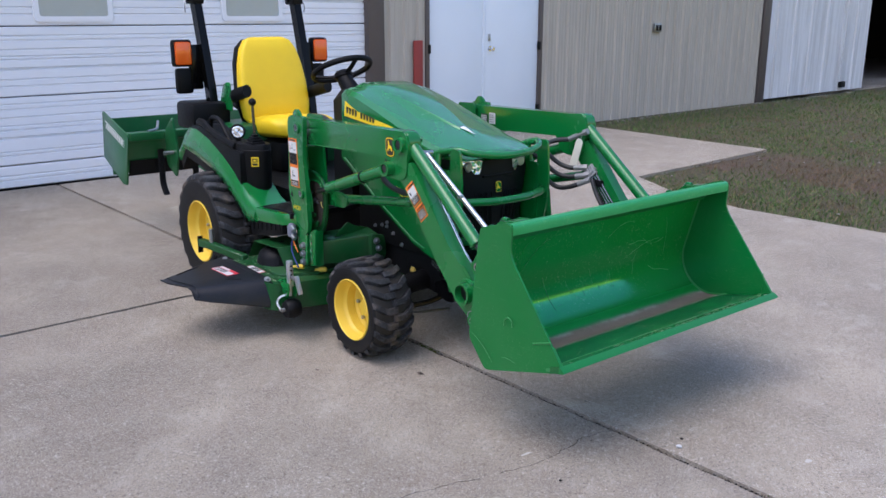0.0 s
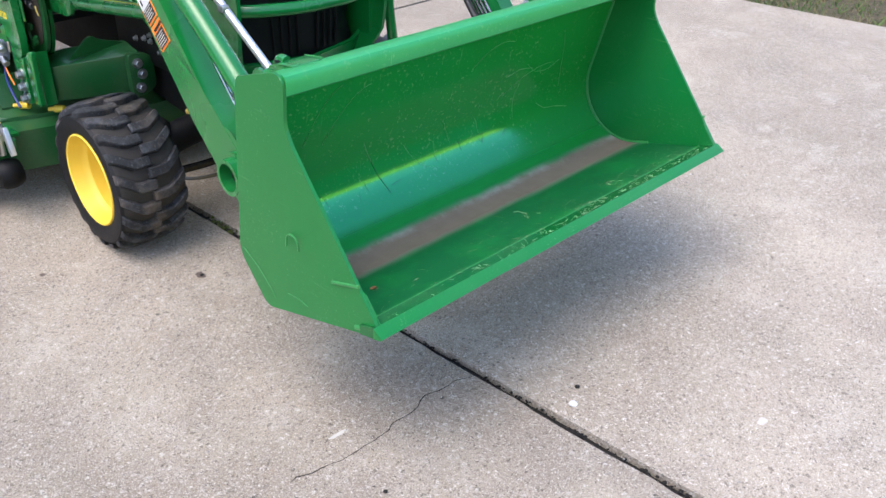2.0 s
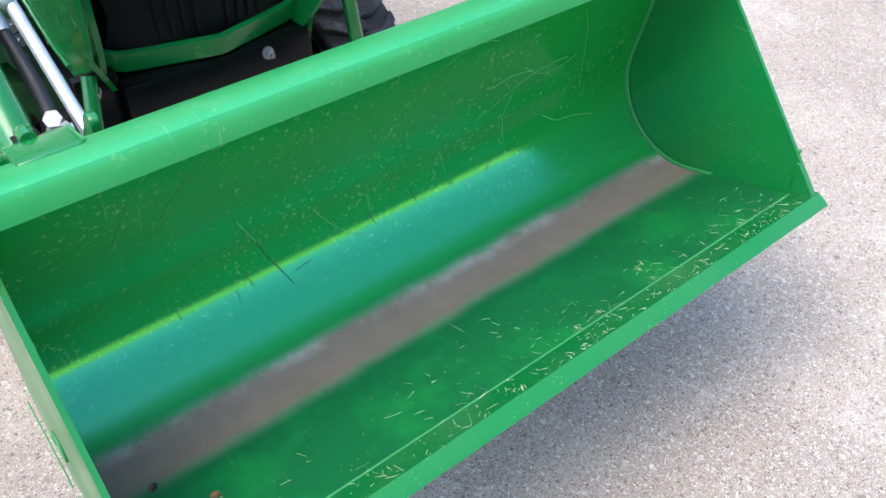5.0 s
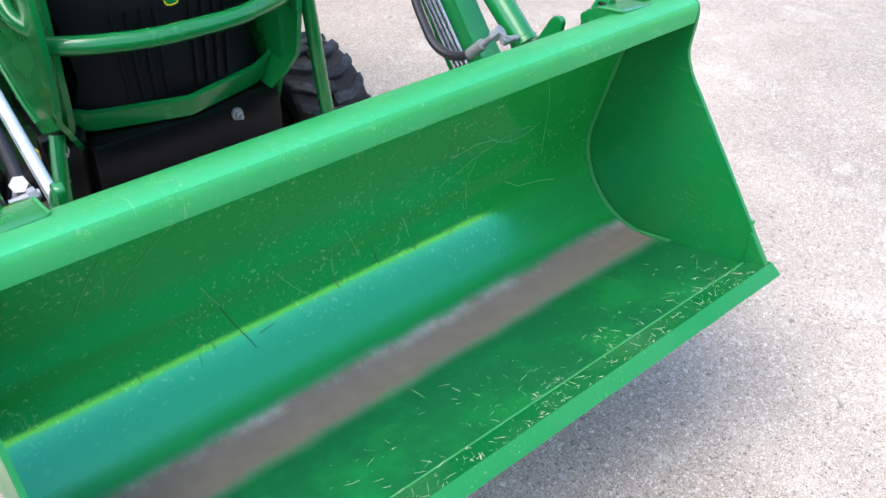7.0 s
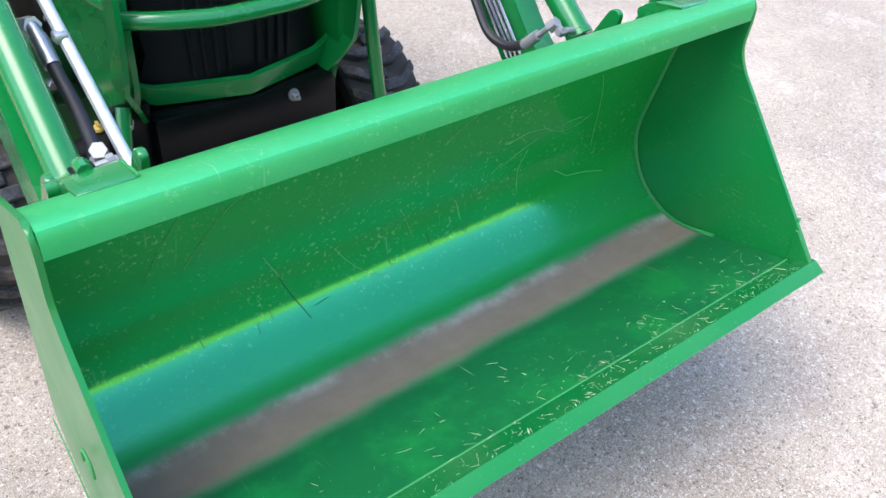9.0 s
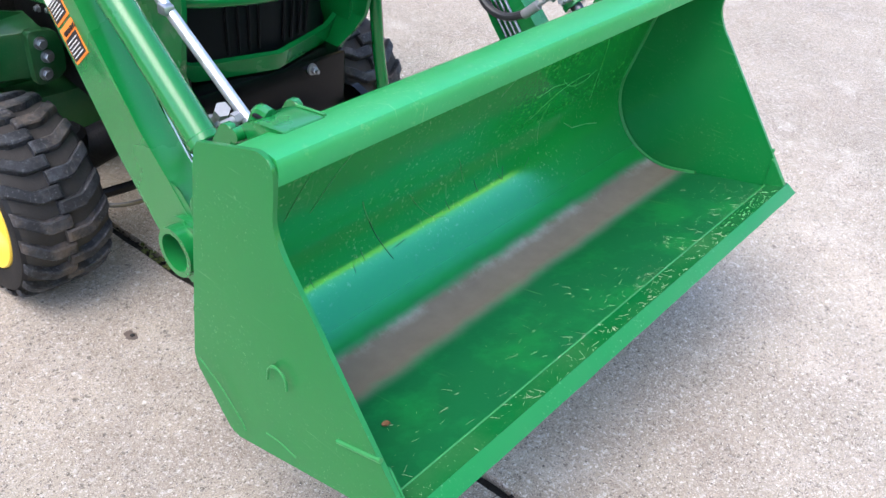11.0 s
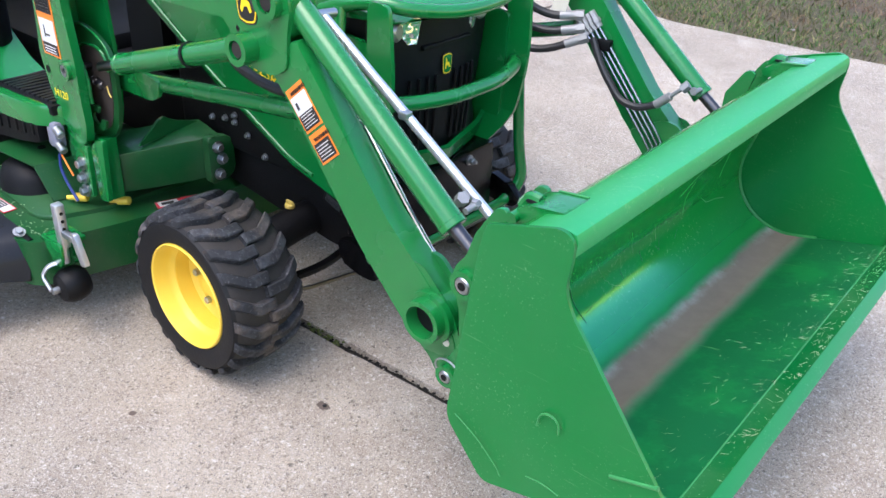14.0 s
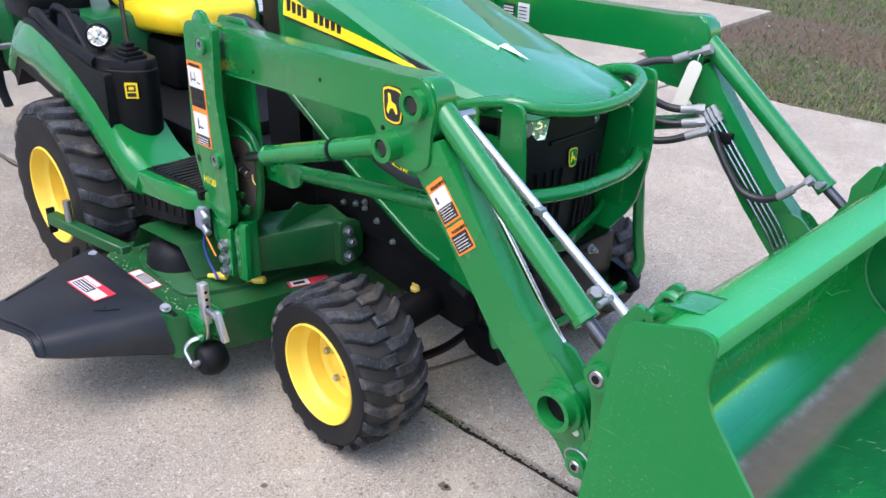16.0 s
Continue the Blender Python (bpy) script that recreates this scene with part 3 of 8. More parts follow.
def slab(outline, mat=M_CONCRETE):
    bm = B()
    pts = []
    for i, p in enumerate(outline):
        a, b = Vector(p), Vector(outline[(i + 1) % len(outline)])
        n = max(1, int((b - a).length / 0.055)) if (b - a).length < 9 else 60
        side = Vector((-(b - a).y, (b - a).x)).normalized()
        for k in range(n):
            q = a.lerp(b, k / n)
            wob = 0.0 if k == 0 else (noise.noise(Vector((q.x * 7, q.y * 7, 1))) * 0.006 + noise.noise(Vector((q.x * 31, q.y * 31, 5))) * 0.005)
            pts.append(q + side * wob)
    top = [bm.verts.new((p.x, p.y, 0.0)) for p in pts]
    low = [bm.verts.new((p.x, p.y, -0.09)) for p in pts]
    f = bm.faces.new(top)
    for i in range(len(pts)):
        j = (i + 1) % len(pts)
        bm.faces.new((top[i], top[j], low[j], low[i]))
    bmesh.ops.bevel(bm, geom=list(f.edges), offset=0.004, segments=1, affect="EDGES")
    return site_part("slab", bm, mat, pavement, angle=50)


G = 0.0155
XS = (WALL + 0.005, -1.385, 4.2)
YS = (-12.5, -6.2, -0.30)
for i in range(2):
    for j in range(2):
        slab([(XS[i] + G, YS[j] + G), (XS[i + 1] - G, YS[j] + G), (XS[i + 1] - G, YS[j + 1] - G), (XS[i] + G, YS[j + 1] - G)])
slab([(WALL + 0.016, -0.30 + G), (-1.385 - G, -0.30 + G), (-1.385 - G, lawn_edge(-1.385)), (-2.06, 4.26), (-2.16, 6.92), (WALL + 0.016, 7.04)], M_PALECONCRETE)
slab([(-1.385 + G, -0.30 + G), (4.2 - G, -0.30 + G), (4.2 - G, lawn_edge(4.2)), (0.5, lawn_edge(0.5)), (-0.6, lawn_edge(-0.6)), (-1.385 + G, lawn_edge(-1.385))], M_PALECONCRETE)


def crack(points, width, name="crack"):
    """A fine uneven break in a slab."""
    pts = []
    for a, b in zip(points, points[1:]):
        a, b = Vector(a), Vector(b)
        n = max(2, int((b - a).length / 0.018))
        for k in range(n):
            pts.append(a.lerp(b, k / n))
    bm = B()
    left, right = [], []
    for i, p in enumerate(pts):
        d = (pts[min(i + 1, len(pts) - 1)] - pts[max(i - 1, 0)]).normalized()
        s = Vector((-d.y, d.x))
        q = p + s * (noise.noise(Vector((p.x * 16, p.y * 16, 0))) * 0.020 + random.uniform(-0.004, 0.004))
        w = width * (0.35 + 1.1 * abs(noise.noise(Vector((p.x * 24, p.y * 24, 9)))))
        left.append(bm.verts.new((*(q + s * w), 0.0012)))
        right.append(bm.verts.new((*(q - s * w), 0.0012)))
    for i in range(len(pts) - 1):
        if noise.noise(Vector((pts[i].x * 5, pts[i].y * 5, 3))) < 0.40:
            bm.faces.new((left[i], left[i + 1], right[i + 1], right[i]))
    return site_part(name, bm, M_GROUT, pavement)


crack([(1.262, -0.31), (1.235, -0.41), (1.262, -0.72), (1.185, -1.0), (1.12, -1.2), (1.13, -1.5), (1.05, -1.9)], 0.0021)

# dirt, moss and crumbs in the joint
rng = np.random.default_rng(5)


def scatter(name, mat, places, size, label, category, flat=0.5, base=0.0):
    """Small uneven crumbs lying about, as one heap of stuff."""
    verts, faces = [], []
    for (x, y) in places:
        s = size * rng.uniform(0.5, 1.4)
        k = len(verts)
        a0 = rng.uniform(0, 6.28)
        for i in range(5):
            a = a0 + i * 1.2566
            r = s * rng.uniform(0.6, 1.1)
            verts.append((x + math.cos(a) * r, y + math.sin(a) * r, base))
        verts.append((x + rng.uniform(-0.2, 0.2) * s, y, base + s * flat))
        faces += [(k + i, k + (i + 1) % 5, k + 5) for i in range(5)]
    me = bpy.data.meshes.new(name)
    me.from_pydata([tuple(SITE @ Vector(v)) for v in verts], [], faces)
    me.materials.append(mat)
    return tagged(new(name, me), label, category, kind="stuff")


scatter("joint_crumbs", M_GROUT, [(x, -0.30 + rng.normal(0, 0.009)) for x in rng.uniform(-1.2, 2.6, 700)], 0.006, "dark crumbs of dirt along the slab joint", "dirt", 0.5, -0.012)
M_MOSS = plain("green_moss", (0.075, 0.090, 0.020), 0.95, vary=0.5, scale=90, bump=0.5)
scatter("joint_moss", M_MOSS, [(2.02 + rng.normal(0, 0.05), -0.30 + rng.normal(0, 0.016)) for _ in range(160)] + [(0.14 + rng.normal(0, 0.04), -0.30 + rng.normal(0, 0.010)) for _ in range(30)], 0.007, "small tufts of moss in the slab joint", "moss", 0.8, -0.006)
scatter("grit", M_STONE, [(rng.uniform(-0.2, 3.0), rng.uniform(-2.2, 3.0)) for _ in range(260)], 0.0035, "loose grit lying on the concrete", "grit", 0.7, 0.0)


def pebble(x, y, s, mat, label):
    bm = B()
    bmesh.ops.create_icosphere(bm, subdivisions=2, radius=s)
    for v in bm.verts:
        v.co *= 1 + 0.35 * noise.noise(v.co * 40 + Vector((x, y, 0)) * 9)
        v.co.z *= 0.6
    bmesh.ops.translate(bm, vec=(x, y, s * 0.45), verts=bm.verts)
    return tagged(part("pebble", bm, mat), label, "pebble")


pebble(1.530, -0.160, 0.012, M_PALESTONE, "white pebble lying on the concrete")
pebble(1.495, -0.098, 0.007, M_GROUT, "small dark clod lying on the concrete")
pebble(1.428, -0.687, 0.006, M_GROUT, "small dark clod lying on the concrete")
pebble(0.379, -0.511, 0.006, M_GROUT, "flattened dark clod lying on the concrete")


def stain(x, y, rx, ry, seed, mat=None):
    bm = B()
    ring_ = [bm.verts.new((x + math.cos(a) * rx * (1 + 0.5 * noise.noise(Vector((math.cos(a) * 2, math.sin(a) * 2, seed)))), y + math.sin(a) * ry * (1 + 0.5 * noise.noise(Vector((math.cos(a) * 2, math.sin(a) * 2, seed + 4)))), 0.0010)) for a in [i * 6.28318 / 22 for i in range(22)]]
    bm.faces.new(ring_)
    return part("stain", bm, mat or M_STAIN, pavement)


M_STAIN = plain("oil_stain", (0.100, 0.075, 0.058), 0.8, vary=0.5, scale=80)
stain(0.375, -0.512, 0.020, 0.013, 3)
stain(0.05, -0.86, 0.010, 0.008, 8)
M_SCRAPE = plain("pale_concrete_scrape", (0.50, 0.47, 0.42), 0.9, vary=0.25, scale=120)
stain(1.214, -0.650, 0.006, 0.026, 5, M_SCRAPE)
stain(1.885, 0.128, 0.010, 0.016, 9, M_SCRAPE)

# lawn
def lawn():
    n = 90000
    x = rng.uniform(WALL + 0.05, 4.3, n * 2)
    y = 3.2 + 13.5 * rng.random(n * 2) ** 1.7
    edge = np.array([lawn_edge(float(v)) for v in x]) + 0.05 * np.sin(x * 9) + 0.03 * np.sin(x * 31)
    inside = np.where(x < -2.15, y > 6.97 + 0.04 * np.sin(x * 13), y > edge)
    x, y = x[inside][:n], y[inside][:n]
    patch = np.array([noise.noise(Vector((a * 0.8, b * 0.8, 2))) for a, b in zip(x, y)])
    bare = np.clip(1 - np.abs(y - 10 * sum(STRIP) / 2) / 0.9, 0, 1)
    keep = rng.random(len(x)) < np.clip(0.90 + patch * 1.0 - 0.22 * bare, 0.30, 1.0)
    x, y = x[keep], y[keep]
    m = len(x)
    h = rng.uniform(0.015, 0.055, m)
    w = rng.uniform(0.002, 0.0048, m) * (1 + y * 0.06)
    a = rng.uniform(0, 6.2832, m)
    lean = rng.uniform(0.2, 1.3, m) * h
    b = rng.uniform(0, 6.2832, m)
    co = np.zeros((m, 3, 3))
    co[:, 0] = np.stack([x + np.cos(a) * w, y + np.sin(a) * w, np.full(m, -0.032)], 1)
    co[:, 1] = np.stack([x - np.cos(a) * w, y - np.sin(a) * w, np.full(m, -0.032)], 1)
    co[:, 2] = np.stack([x + np.cos(b) * lean, y + np.sin(b) * lean, -0.032 + h], 1)
    rot = np.array(SITE.to_3x3())
    me = bpy.data.meshes.new("lawn_grass")
    me.from_pydata((co.reshape(-1, 3) @ rot.T).tolist(), [], np.arange(m * 3).reshape(-1, 3).tolist())
    me.materials.append(M_GRASS)
    return tagged(new("lawn_grass", me), "thin patchy autumn grass with brown bare spots", "grass", kind="stuff")


lawn()
M_LEAF = plain("dry_leaf", (0.17, 0.085, 0.035), 0.8, vary=0.5, scale=5)
scatter("fallen_leaves", M_LEAF, [(rng.uniform(-4.5, 3.4), 3.9 + 8 * rng.random() ** 1.5) for _ in range(420)], 0.012, "small dry leaves scattered over the lawn", "leaves", 0.25, -0.01)
scatter("lawn_stones", M_STONE, [(rng.uniform(WALL + 0.02, WALL + 0.25), rng.uniform(7, 16)) for _ in range(260)] + [(rng.uniform(-4, 4), rng.uniform(4, 9)) for _ in range(60)], 0.016, "pale stones along the foot of the wall", "gravel", 0.7, -0.02)


# building
STRETCH[0] = 1.026


def ribbed(y0, y1, z0, z1, pitch, mat, name, label, out=0.030, wide=0.026):
    """Sheet siding with raised upright ribs."""
    pts = []
    y = y0
    x = WALL
    pts.append((x, y0))
    k = y0 + pitch * 0.5
    while k + wide < y1:
        pts += [(x, k - wide), (x + out, k - wide * 0.5), (x + out, k + wide * 0.5), (x, k + wide)]
        for q in (0.35, 0.65):
            s = k + pitch * q
            if s + 0.02 < y1:
                pts += [(x, s - 0.008), (x + 0.004, s), (x, s + 0.008)]
        k += pitch
    pts.append((x, y1))
    bm = B()
    lo = [bm.verts.new((a, b, z0)) for a, b in pts]
    hi = [bm.verts.new((a, b, z1)) for a, b in pts]
    for i in range(len(pts) - 1):
        bm.faces.new((lo[i], lo[i + 1], hi[i + 1], hi[i]))
    back = [bm.verts.new(p) for p in ((x - 0.15, y0, z0), (x - 0.15, y1, z0), (x - 0.15, y1, z1), (x - 0.15, y0, z1))]
    bm.faces.new(back)
    bm.faces.new([*lo, back[1], back[0]])
    bm.faces.new([*hi, back[2], back[3]])
    bm.faces.new((lo[0], hi[0], back[3], back[0]))
    bm.faces.new((lo[-1], hi[-1], back[2], back[1]))
    return structure(site_part(name, bm, mat, angle=20), label, "wall")


TOP = 4.2
ribbed(3.43, 4.06, -0.02, TOP, 0.21, M_TAN, "wall_1", "tan ribbed steel siding beside the garage door")
ribbed(4.06, 6.12, 2.16, TOP, 0.21, M_TAN, "wall_2", "tan ribbed steel siding above the white doors")
ribbed(6.12, 11.76, -0.02, TOP, 0.21, M_TAN, "wall_3", "long tan ribbed steel siding above the lawn")
ribbed(11.99, 14.80, 0.03, TOP, 0.62, M_WHITESIDING, "wall_4", "chalky white ribbed steel siding with dirty streaks", 0.03, 0.03)
ribbed(15.10, 16.0, 0.03, TOP, 0.62, M_WHITESIDING, "wall_5", "chalky white ribbed steel siding with dirty streaks", 0.03, 0.03)
ribbed(-12.0, -4.10, -0.02, TOP, 0.21, M_TAN, "wall_6", "tan ribbed steel siding past the garage door")
ribbed(-3.86, 3.20, 3.0, TOP, 0.21, M_TAN, "wall_7", "tan ribbed steel siding above the garage door")
ribbed(20.0, 30.0, -0.02, TOP, 0.62, M_WHITESIDING, "wall_8", "chalky white steel siding past the shed opening", 0.03, 0.03)
bm = B()
box(bm, WALL - 0.10, WALL + 0.045, 11.76, 11.99, -0.03, TOP, 0.008)
structure(site_part("trim_1", bm, M_TRIM), "dark brown metal corner trim between the sidings", "trim")
bm = B()
box(bm, WALL - 0.10, WALL + 0.045, 14.80, 15.10, 0.03, TOP, 0.01)
box(bm, WALL + 0.045, WALL + 0.075, 14.84, 14.90, 0.12, TOP, 0.006)
structure(site_part("trim_2", bm, M_WHITESIDING), "white upright seam trim with a downpipe", "trim")
bm = B()
box(bm, WALL + 0.04, WALL + 0.12, 14.82, 15.0, 0.10, 0.22, 0.01)
site_part("pipe_bracket", bm, M_IRON, bpy.data.objects["trim_2"])
for i, (a, b) in enumerate(((3.20, 3.43), (-4.10, -3.86))):
    bm = B()
    box(bm, WALL - 0.22, WALL + 0.035, a, b, -0.02, 3.24, 0.01)
    structure(site_part("door_jamb_%d" % (i + 1), bm, M_TRIM), "dark brown steel jamb of the garage door", "door jamb")
bm = B()
box(bm, WALL - 0.22, WALL + 0.03, -3.86, 3.20, 2.98, 3.02)
structure(site_part("door_head", bm, M_TRIM), "dark brown steel head of the garage door", "trim")
bm = B()
box(bm, -14.0, WALL - 0.16, -12.0, 30.0, TOP, TOP + 0.15)
box(bm, WALL - 0.16, WALL + 0.35, -12.0, 30.0, TOP, TOP + 0.12)
structure(site_part("roof", bm, M_TRIM), "brown metal roof edge of the farm building", "roof")
bm = B()
box(bm, -14.0, -13.8, -12.0, 30.0, -0.1, TOP)
box(bm, -13.8, WALL - 0.16, -12.0, -11.8, -0.1, TOP)
box(bm, -13.8, WALL - 0.16, 29.8, 30.0, -0.1, TOP)
structure(site_part("wall_9", bm, M_DARKROOM), "dark inner walls of the shed", "wall")
bm = B()
box(bm, -13.8, WALL - 0.10, 14.0, 29.8, -0.10, -0.012)
structure(site_part("floor", bm, M_CONCRETE), "concrete floor inside the open shed", "floor")

# garage door: lifting sections with pressed grooves
garage = thing("garage_door", SITE @ Vector((WALL - 0.08, -0.33, 0.0)), "closed white sectional steel garage door with small windows", "garage door", kind="structure")
THICK = [0.21, 0.46, 0.83, 1.08, 1.455, 1.70, 2.08, 2.33]
THIN = [0.075, 0.115, 0.30, 0.335, 0.53, 0.57, 0.645, 0.72, 0.765, 0.925, 0.985, 1.16, 1.19, 1.25, 1.33, 1.37, 1.56, 1.62, 1.80, 1.86, 1.95, 2.2, 2.25, 2.5, 2.56, 2.75]
CUTS = [0.0, 0.21, 0.83, 1.455, 2.08, 2.98]


def door_section(z0, z1):
    f = WALL - 0.05
    pts = [(f - 0.045, z0 + 0.004), (f - 0.012, z0 + 0.005), (f, z0 + 0.014)]
    for z, d, w in sorted([(z, 0.030, 0.015) for z in THICK] + [(z, 0.014, 0.010) for z in THIN]):
        if z0 + 0.02 < z < z1 - 0.02:
            pts += [(f, z - w), (f - d, z - w * 0.3), (f - d, z + w * 0.3), (f, z + w)]
    pts += [(f, z1 - 0.014), (f - 0.012, z1 - 0.005), (f - 0.045, z1 - 0.004)]
    bm = B()
    prism(bm, pts, -3.86, 3.20, "y")
    return site_part("door_section", bm, M_GARAGE, garage, angle=15)


sections = [door_section(a, b) for a, b in zip(CUTS, CUTS[1:])]
for y in (-4.0, -2.15, -0.35, 1.46):
    if y < -3.8:
        continue
    bm = B()
    f = WALL - 0.05
    outer = rounded([(y - 0.04, 1.490), (y + 0.68, 1.490), (y + 0.68, 1.86), (y - 0.04, 1.86)], 0.05)
    inner = rounded([(y + 0.015, 1.540), (y + 0.625, 1.540), (y + 0.625, 1.81), (y + 0.015, 1.81)], 0.03)
    a = [bm.verts.new((f + 0.002, *p)) for p in outer]
    b = [bm.verts.new((f + 0.018, p[0] * 0.97 + (y + 0.32) * 0.03, p[1])) for p in outer]
    c = [bm.verts.new((f + 0.018, *p)) for p in inner]
    d = [bm.verts.new((f + 0.004, *p)) for p in inner]
    for s, t in ((a, b), (b, c), (c, d)):
        for i in range(len(s)):
            j = (i + 1) % len(s)
            bm.faces.new((s[i], s[j], t[j], t[i]))
    win = site_part("window_frame", bm, M_GARAGE, garage)
    bm = B()
    prism(bm, inner, f + 0.001, f + 0.0045, "x")
    site_part("pane", bm, M_WINDOWTINT, win, "pale frosted glass")
bm = B()
box(bm, WALL - 0.10, WALL - 0.045, -3.86, 3.20, -0.012, 0.006)
site_part("rubber_seal", bm, M_BLACK, garage)


# white double doors
door = thing("door_1", SITE @ Vector((WALL, 5.09, 0.0)), "closed white steel double doors with a chrome knob", "door", kind="structure")
bm = B()
for a, b, z0, z1 in ((4.06, 4.12, 0.0, 2.16), (6.06, 6.12, 0.0, 2.16), (4.12, 6.06, 2.10, 2.16)):
    box(bm, WALL - 0.12, WALL + 0.02, a, b, z0, z1, 0.004)
site_part("door_frame", bm, M_TRIM, door)
for a, b in ((4.124, 5.048), (5.056, 6.056)):
    bm = B()
    box(bm, WALL - 0.07, WALL - 0.015, a, b, 0.012, 2.096, 0.004)
    site_part("door_leaf", bm, M_WHITEDOOR, door)
bm = B()
box(bm, WALL - 0.016, WALL - 0.004, 5.030, 5.075, 0.03, 2.08, 0.003)
site_part("astragal", bm, M_WHITEDOOR, door)
bm = B()
cyl(bm, (WALL - 0.015, 5.16, 1.12), (WALL - 0.005, 5.16, 1.12), 0.036)
cyl(bm, (WALL - 0.005, 5.16, 1.12), (WALL + 0.03, 5.16, 1.12), 0.013)
cyl(bm, (WALL + 0.025, 5.16, 1.12), (WALL + 0.065, 5.16, 1.12), 0.030, bev=0.011)
site_part("door_knob", bm, M_CHROME, door)
bm = B()
box(bm, WALL - 0.016, WALL - 0.004, 5.125, 5.165, 1.22, 1.31, 0.006)
site_part("lock_plate", bm, M_STEEL, door)
for y in (4.115, 6.062):
    for z in (0.28, 1.14, 1.92):
        bm = B()
        box(bm, WALL - 0.012, WALL + 0.026, y - 0.022, y + 0.022, z - 0.055, z + 0.055, 0.006)
        site_part("hinge", bm, M_BLACK, door)
bm = B()
box(bm, WALL + 0.024, WALL + 0.050, 3.855, 3.99, 0.0, 1.25, 0.006)
tagged(site_part("marker_board", bm, M_REDPAINT), "upright red-brown painted board against the siding", "board")
socket = thing("wall_socket", SITE @ Vector((WALL + 0.03, 8.66, 1.29)), "grey weatherproof electric socket on the siding", "socket")
bm = B()
box(bm, WALL + 0.022, WALL + 0.060, 8.575, 8.755, 1.295, 1.425, 0.008)
site_part("socket_box", bm, M_STEEL, socket)
for y in (8.60, 8.68):
    bm = B()
    box(bm, WALL + 0.060, WALL + 0.070, y, y + 0.055, 1.315, 1.40, 0.006)
    site_part("socket_cover", bm, M_IRON, socket)

STRETCH[0] = 1.0

# ---- front loader and its bucket ----
loader = thing("front_loader", (-0.05, 0.0, 0.0), "green steel front loader with its bucket held just off the ground", "front loader")

# side profile of the bucket sheet, from the top lip round to the cutting edge
SHEET = [(1.1085, 0.8165), (1.1110, 0.8430), (1.1080, 0.8500), (1.1005, 0.8520), (1.022, 0.8285), (1.000, 0.8150)]
SHEET += [(0.983 - 0.0721 * k / 4, 0.785 - 0.2590 * k / 4) for k in range(4)]
SHEET += [(1.064 + 0.1585 * math.cos(radians(165 + 7.5 * k)), 0.485 + 0.1585 * math.sin(radians(165 + 7.5 * k))) for k in range(17)]
SHEET += [(1.1050 + 0.2690 * k / 5, 0.3319 + 0.0666 * k / 5) for k in range(1, 6)]
YL, YR = -0.656, 0.646


def sheet_metal(profile, y0, y1, thick, name, mat, parent, label=""):
    """A bent sheet of even thickness; its uv runs round the bend and across."""
    pts = [Vector(p) for p in profile]
    norm = []
    for i in range(len(pts)):
        d = (pts[min(i + 1, len(pts) - 1)] - pts[max(i - 1, 0)]).normalized()
        norm.append(Vector((d.y, -d.x)))
    way = [0.0]
    for a, b in zip(pts, pts[1:]):
        way.append(way[-1] + (b - a).length)
    bm = B()
    uv = bm.loops.layers.uv.new("UVMap")
    n = len(pts)
    ys = [y0 + (y1 - y0) * k / 8 for k in range(9)]
    inner = [[bm.verts.new((p.x, y, p.y)) for p in pts] for y in ys]
    outer = [[bm.verts.new((p.x + q.x * thick, y, p.y + q.y * thick)) for p, q in zip(pts, norm)] for y in ys]
    def face(vs, uvs):
        f = bm.faces.new(vs)
        for loop, c in zip(f.loops, uvs):
            loop[uv].uv = c
    for k in range(8):
        for i in range(n - 1):
            for rows in (inner, outer):
                face((rows[k][i], rows[k][i + 1], rows[k + 1][i + 1], rows[k + 1][i]), ((way[i], ys[k]), (way[i + 1], ys[k]), (way[i + 1], ys[k + 1]), (way[i], ys[k + 1])))
        for i in (0, n - 1):
            face((inner[k][i], inner[k + 1][i], outer[k + 1][i], outer[k][i]), ((way[i], 0),) * 4)
    for rows in (0, 8):
        for i in range(n - 1):
            face((inner[rows][i], inner[rows][i + 1], outer[rows][i + 1], outer[rows][i]), ((way[i], 0),) * 4)
    return part(name, bm, mat, parent, label, angle=40)


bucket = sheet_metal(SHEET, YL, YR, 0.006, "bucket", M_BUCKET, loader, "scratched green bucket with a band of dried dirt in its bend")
# top channel behind the lip
bm = B()
prism(bm, [(0.990, 0.790), (1.024, 0.8200), (1.088, 0.8395), (1.095, 0.833), (1.03, 0.808), (0.995, 0.76), (0.980, 0.76)], YL, YR, "y")
part("lip_channel", bm, M_SCUFFED, bucket)
SIDE = [(0.947, 0.816), (1.088, 0.8605, 0.03), (1.1145, 0.852, 0.03), (1.1165, 0.820, 0.02), (1.1095, 0.755, 0.03), (1.130, 0.715, 0.03), (1.154, 0.687), (1.377, 0.409), (1.386, 0.384), (0.997, 0.270), (0.977, 0.273, 0.02), (0.886, 0.374, 0.02), (0.900, 0.480), (0.936, 0.765)]
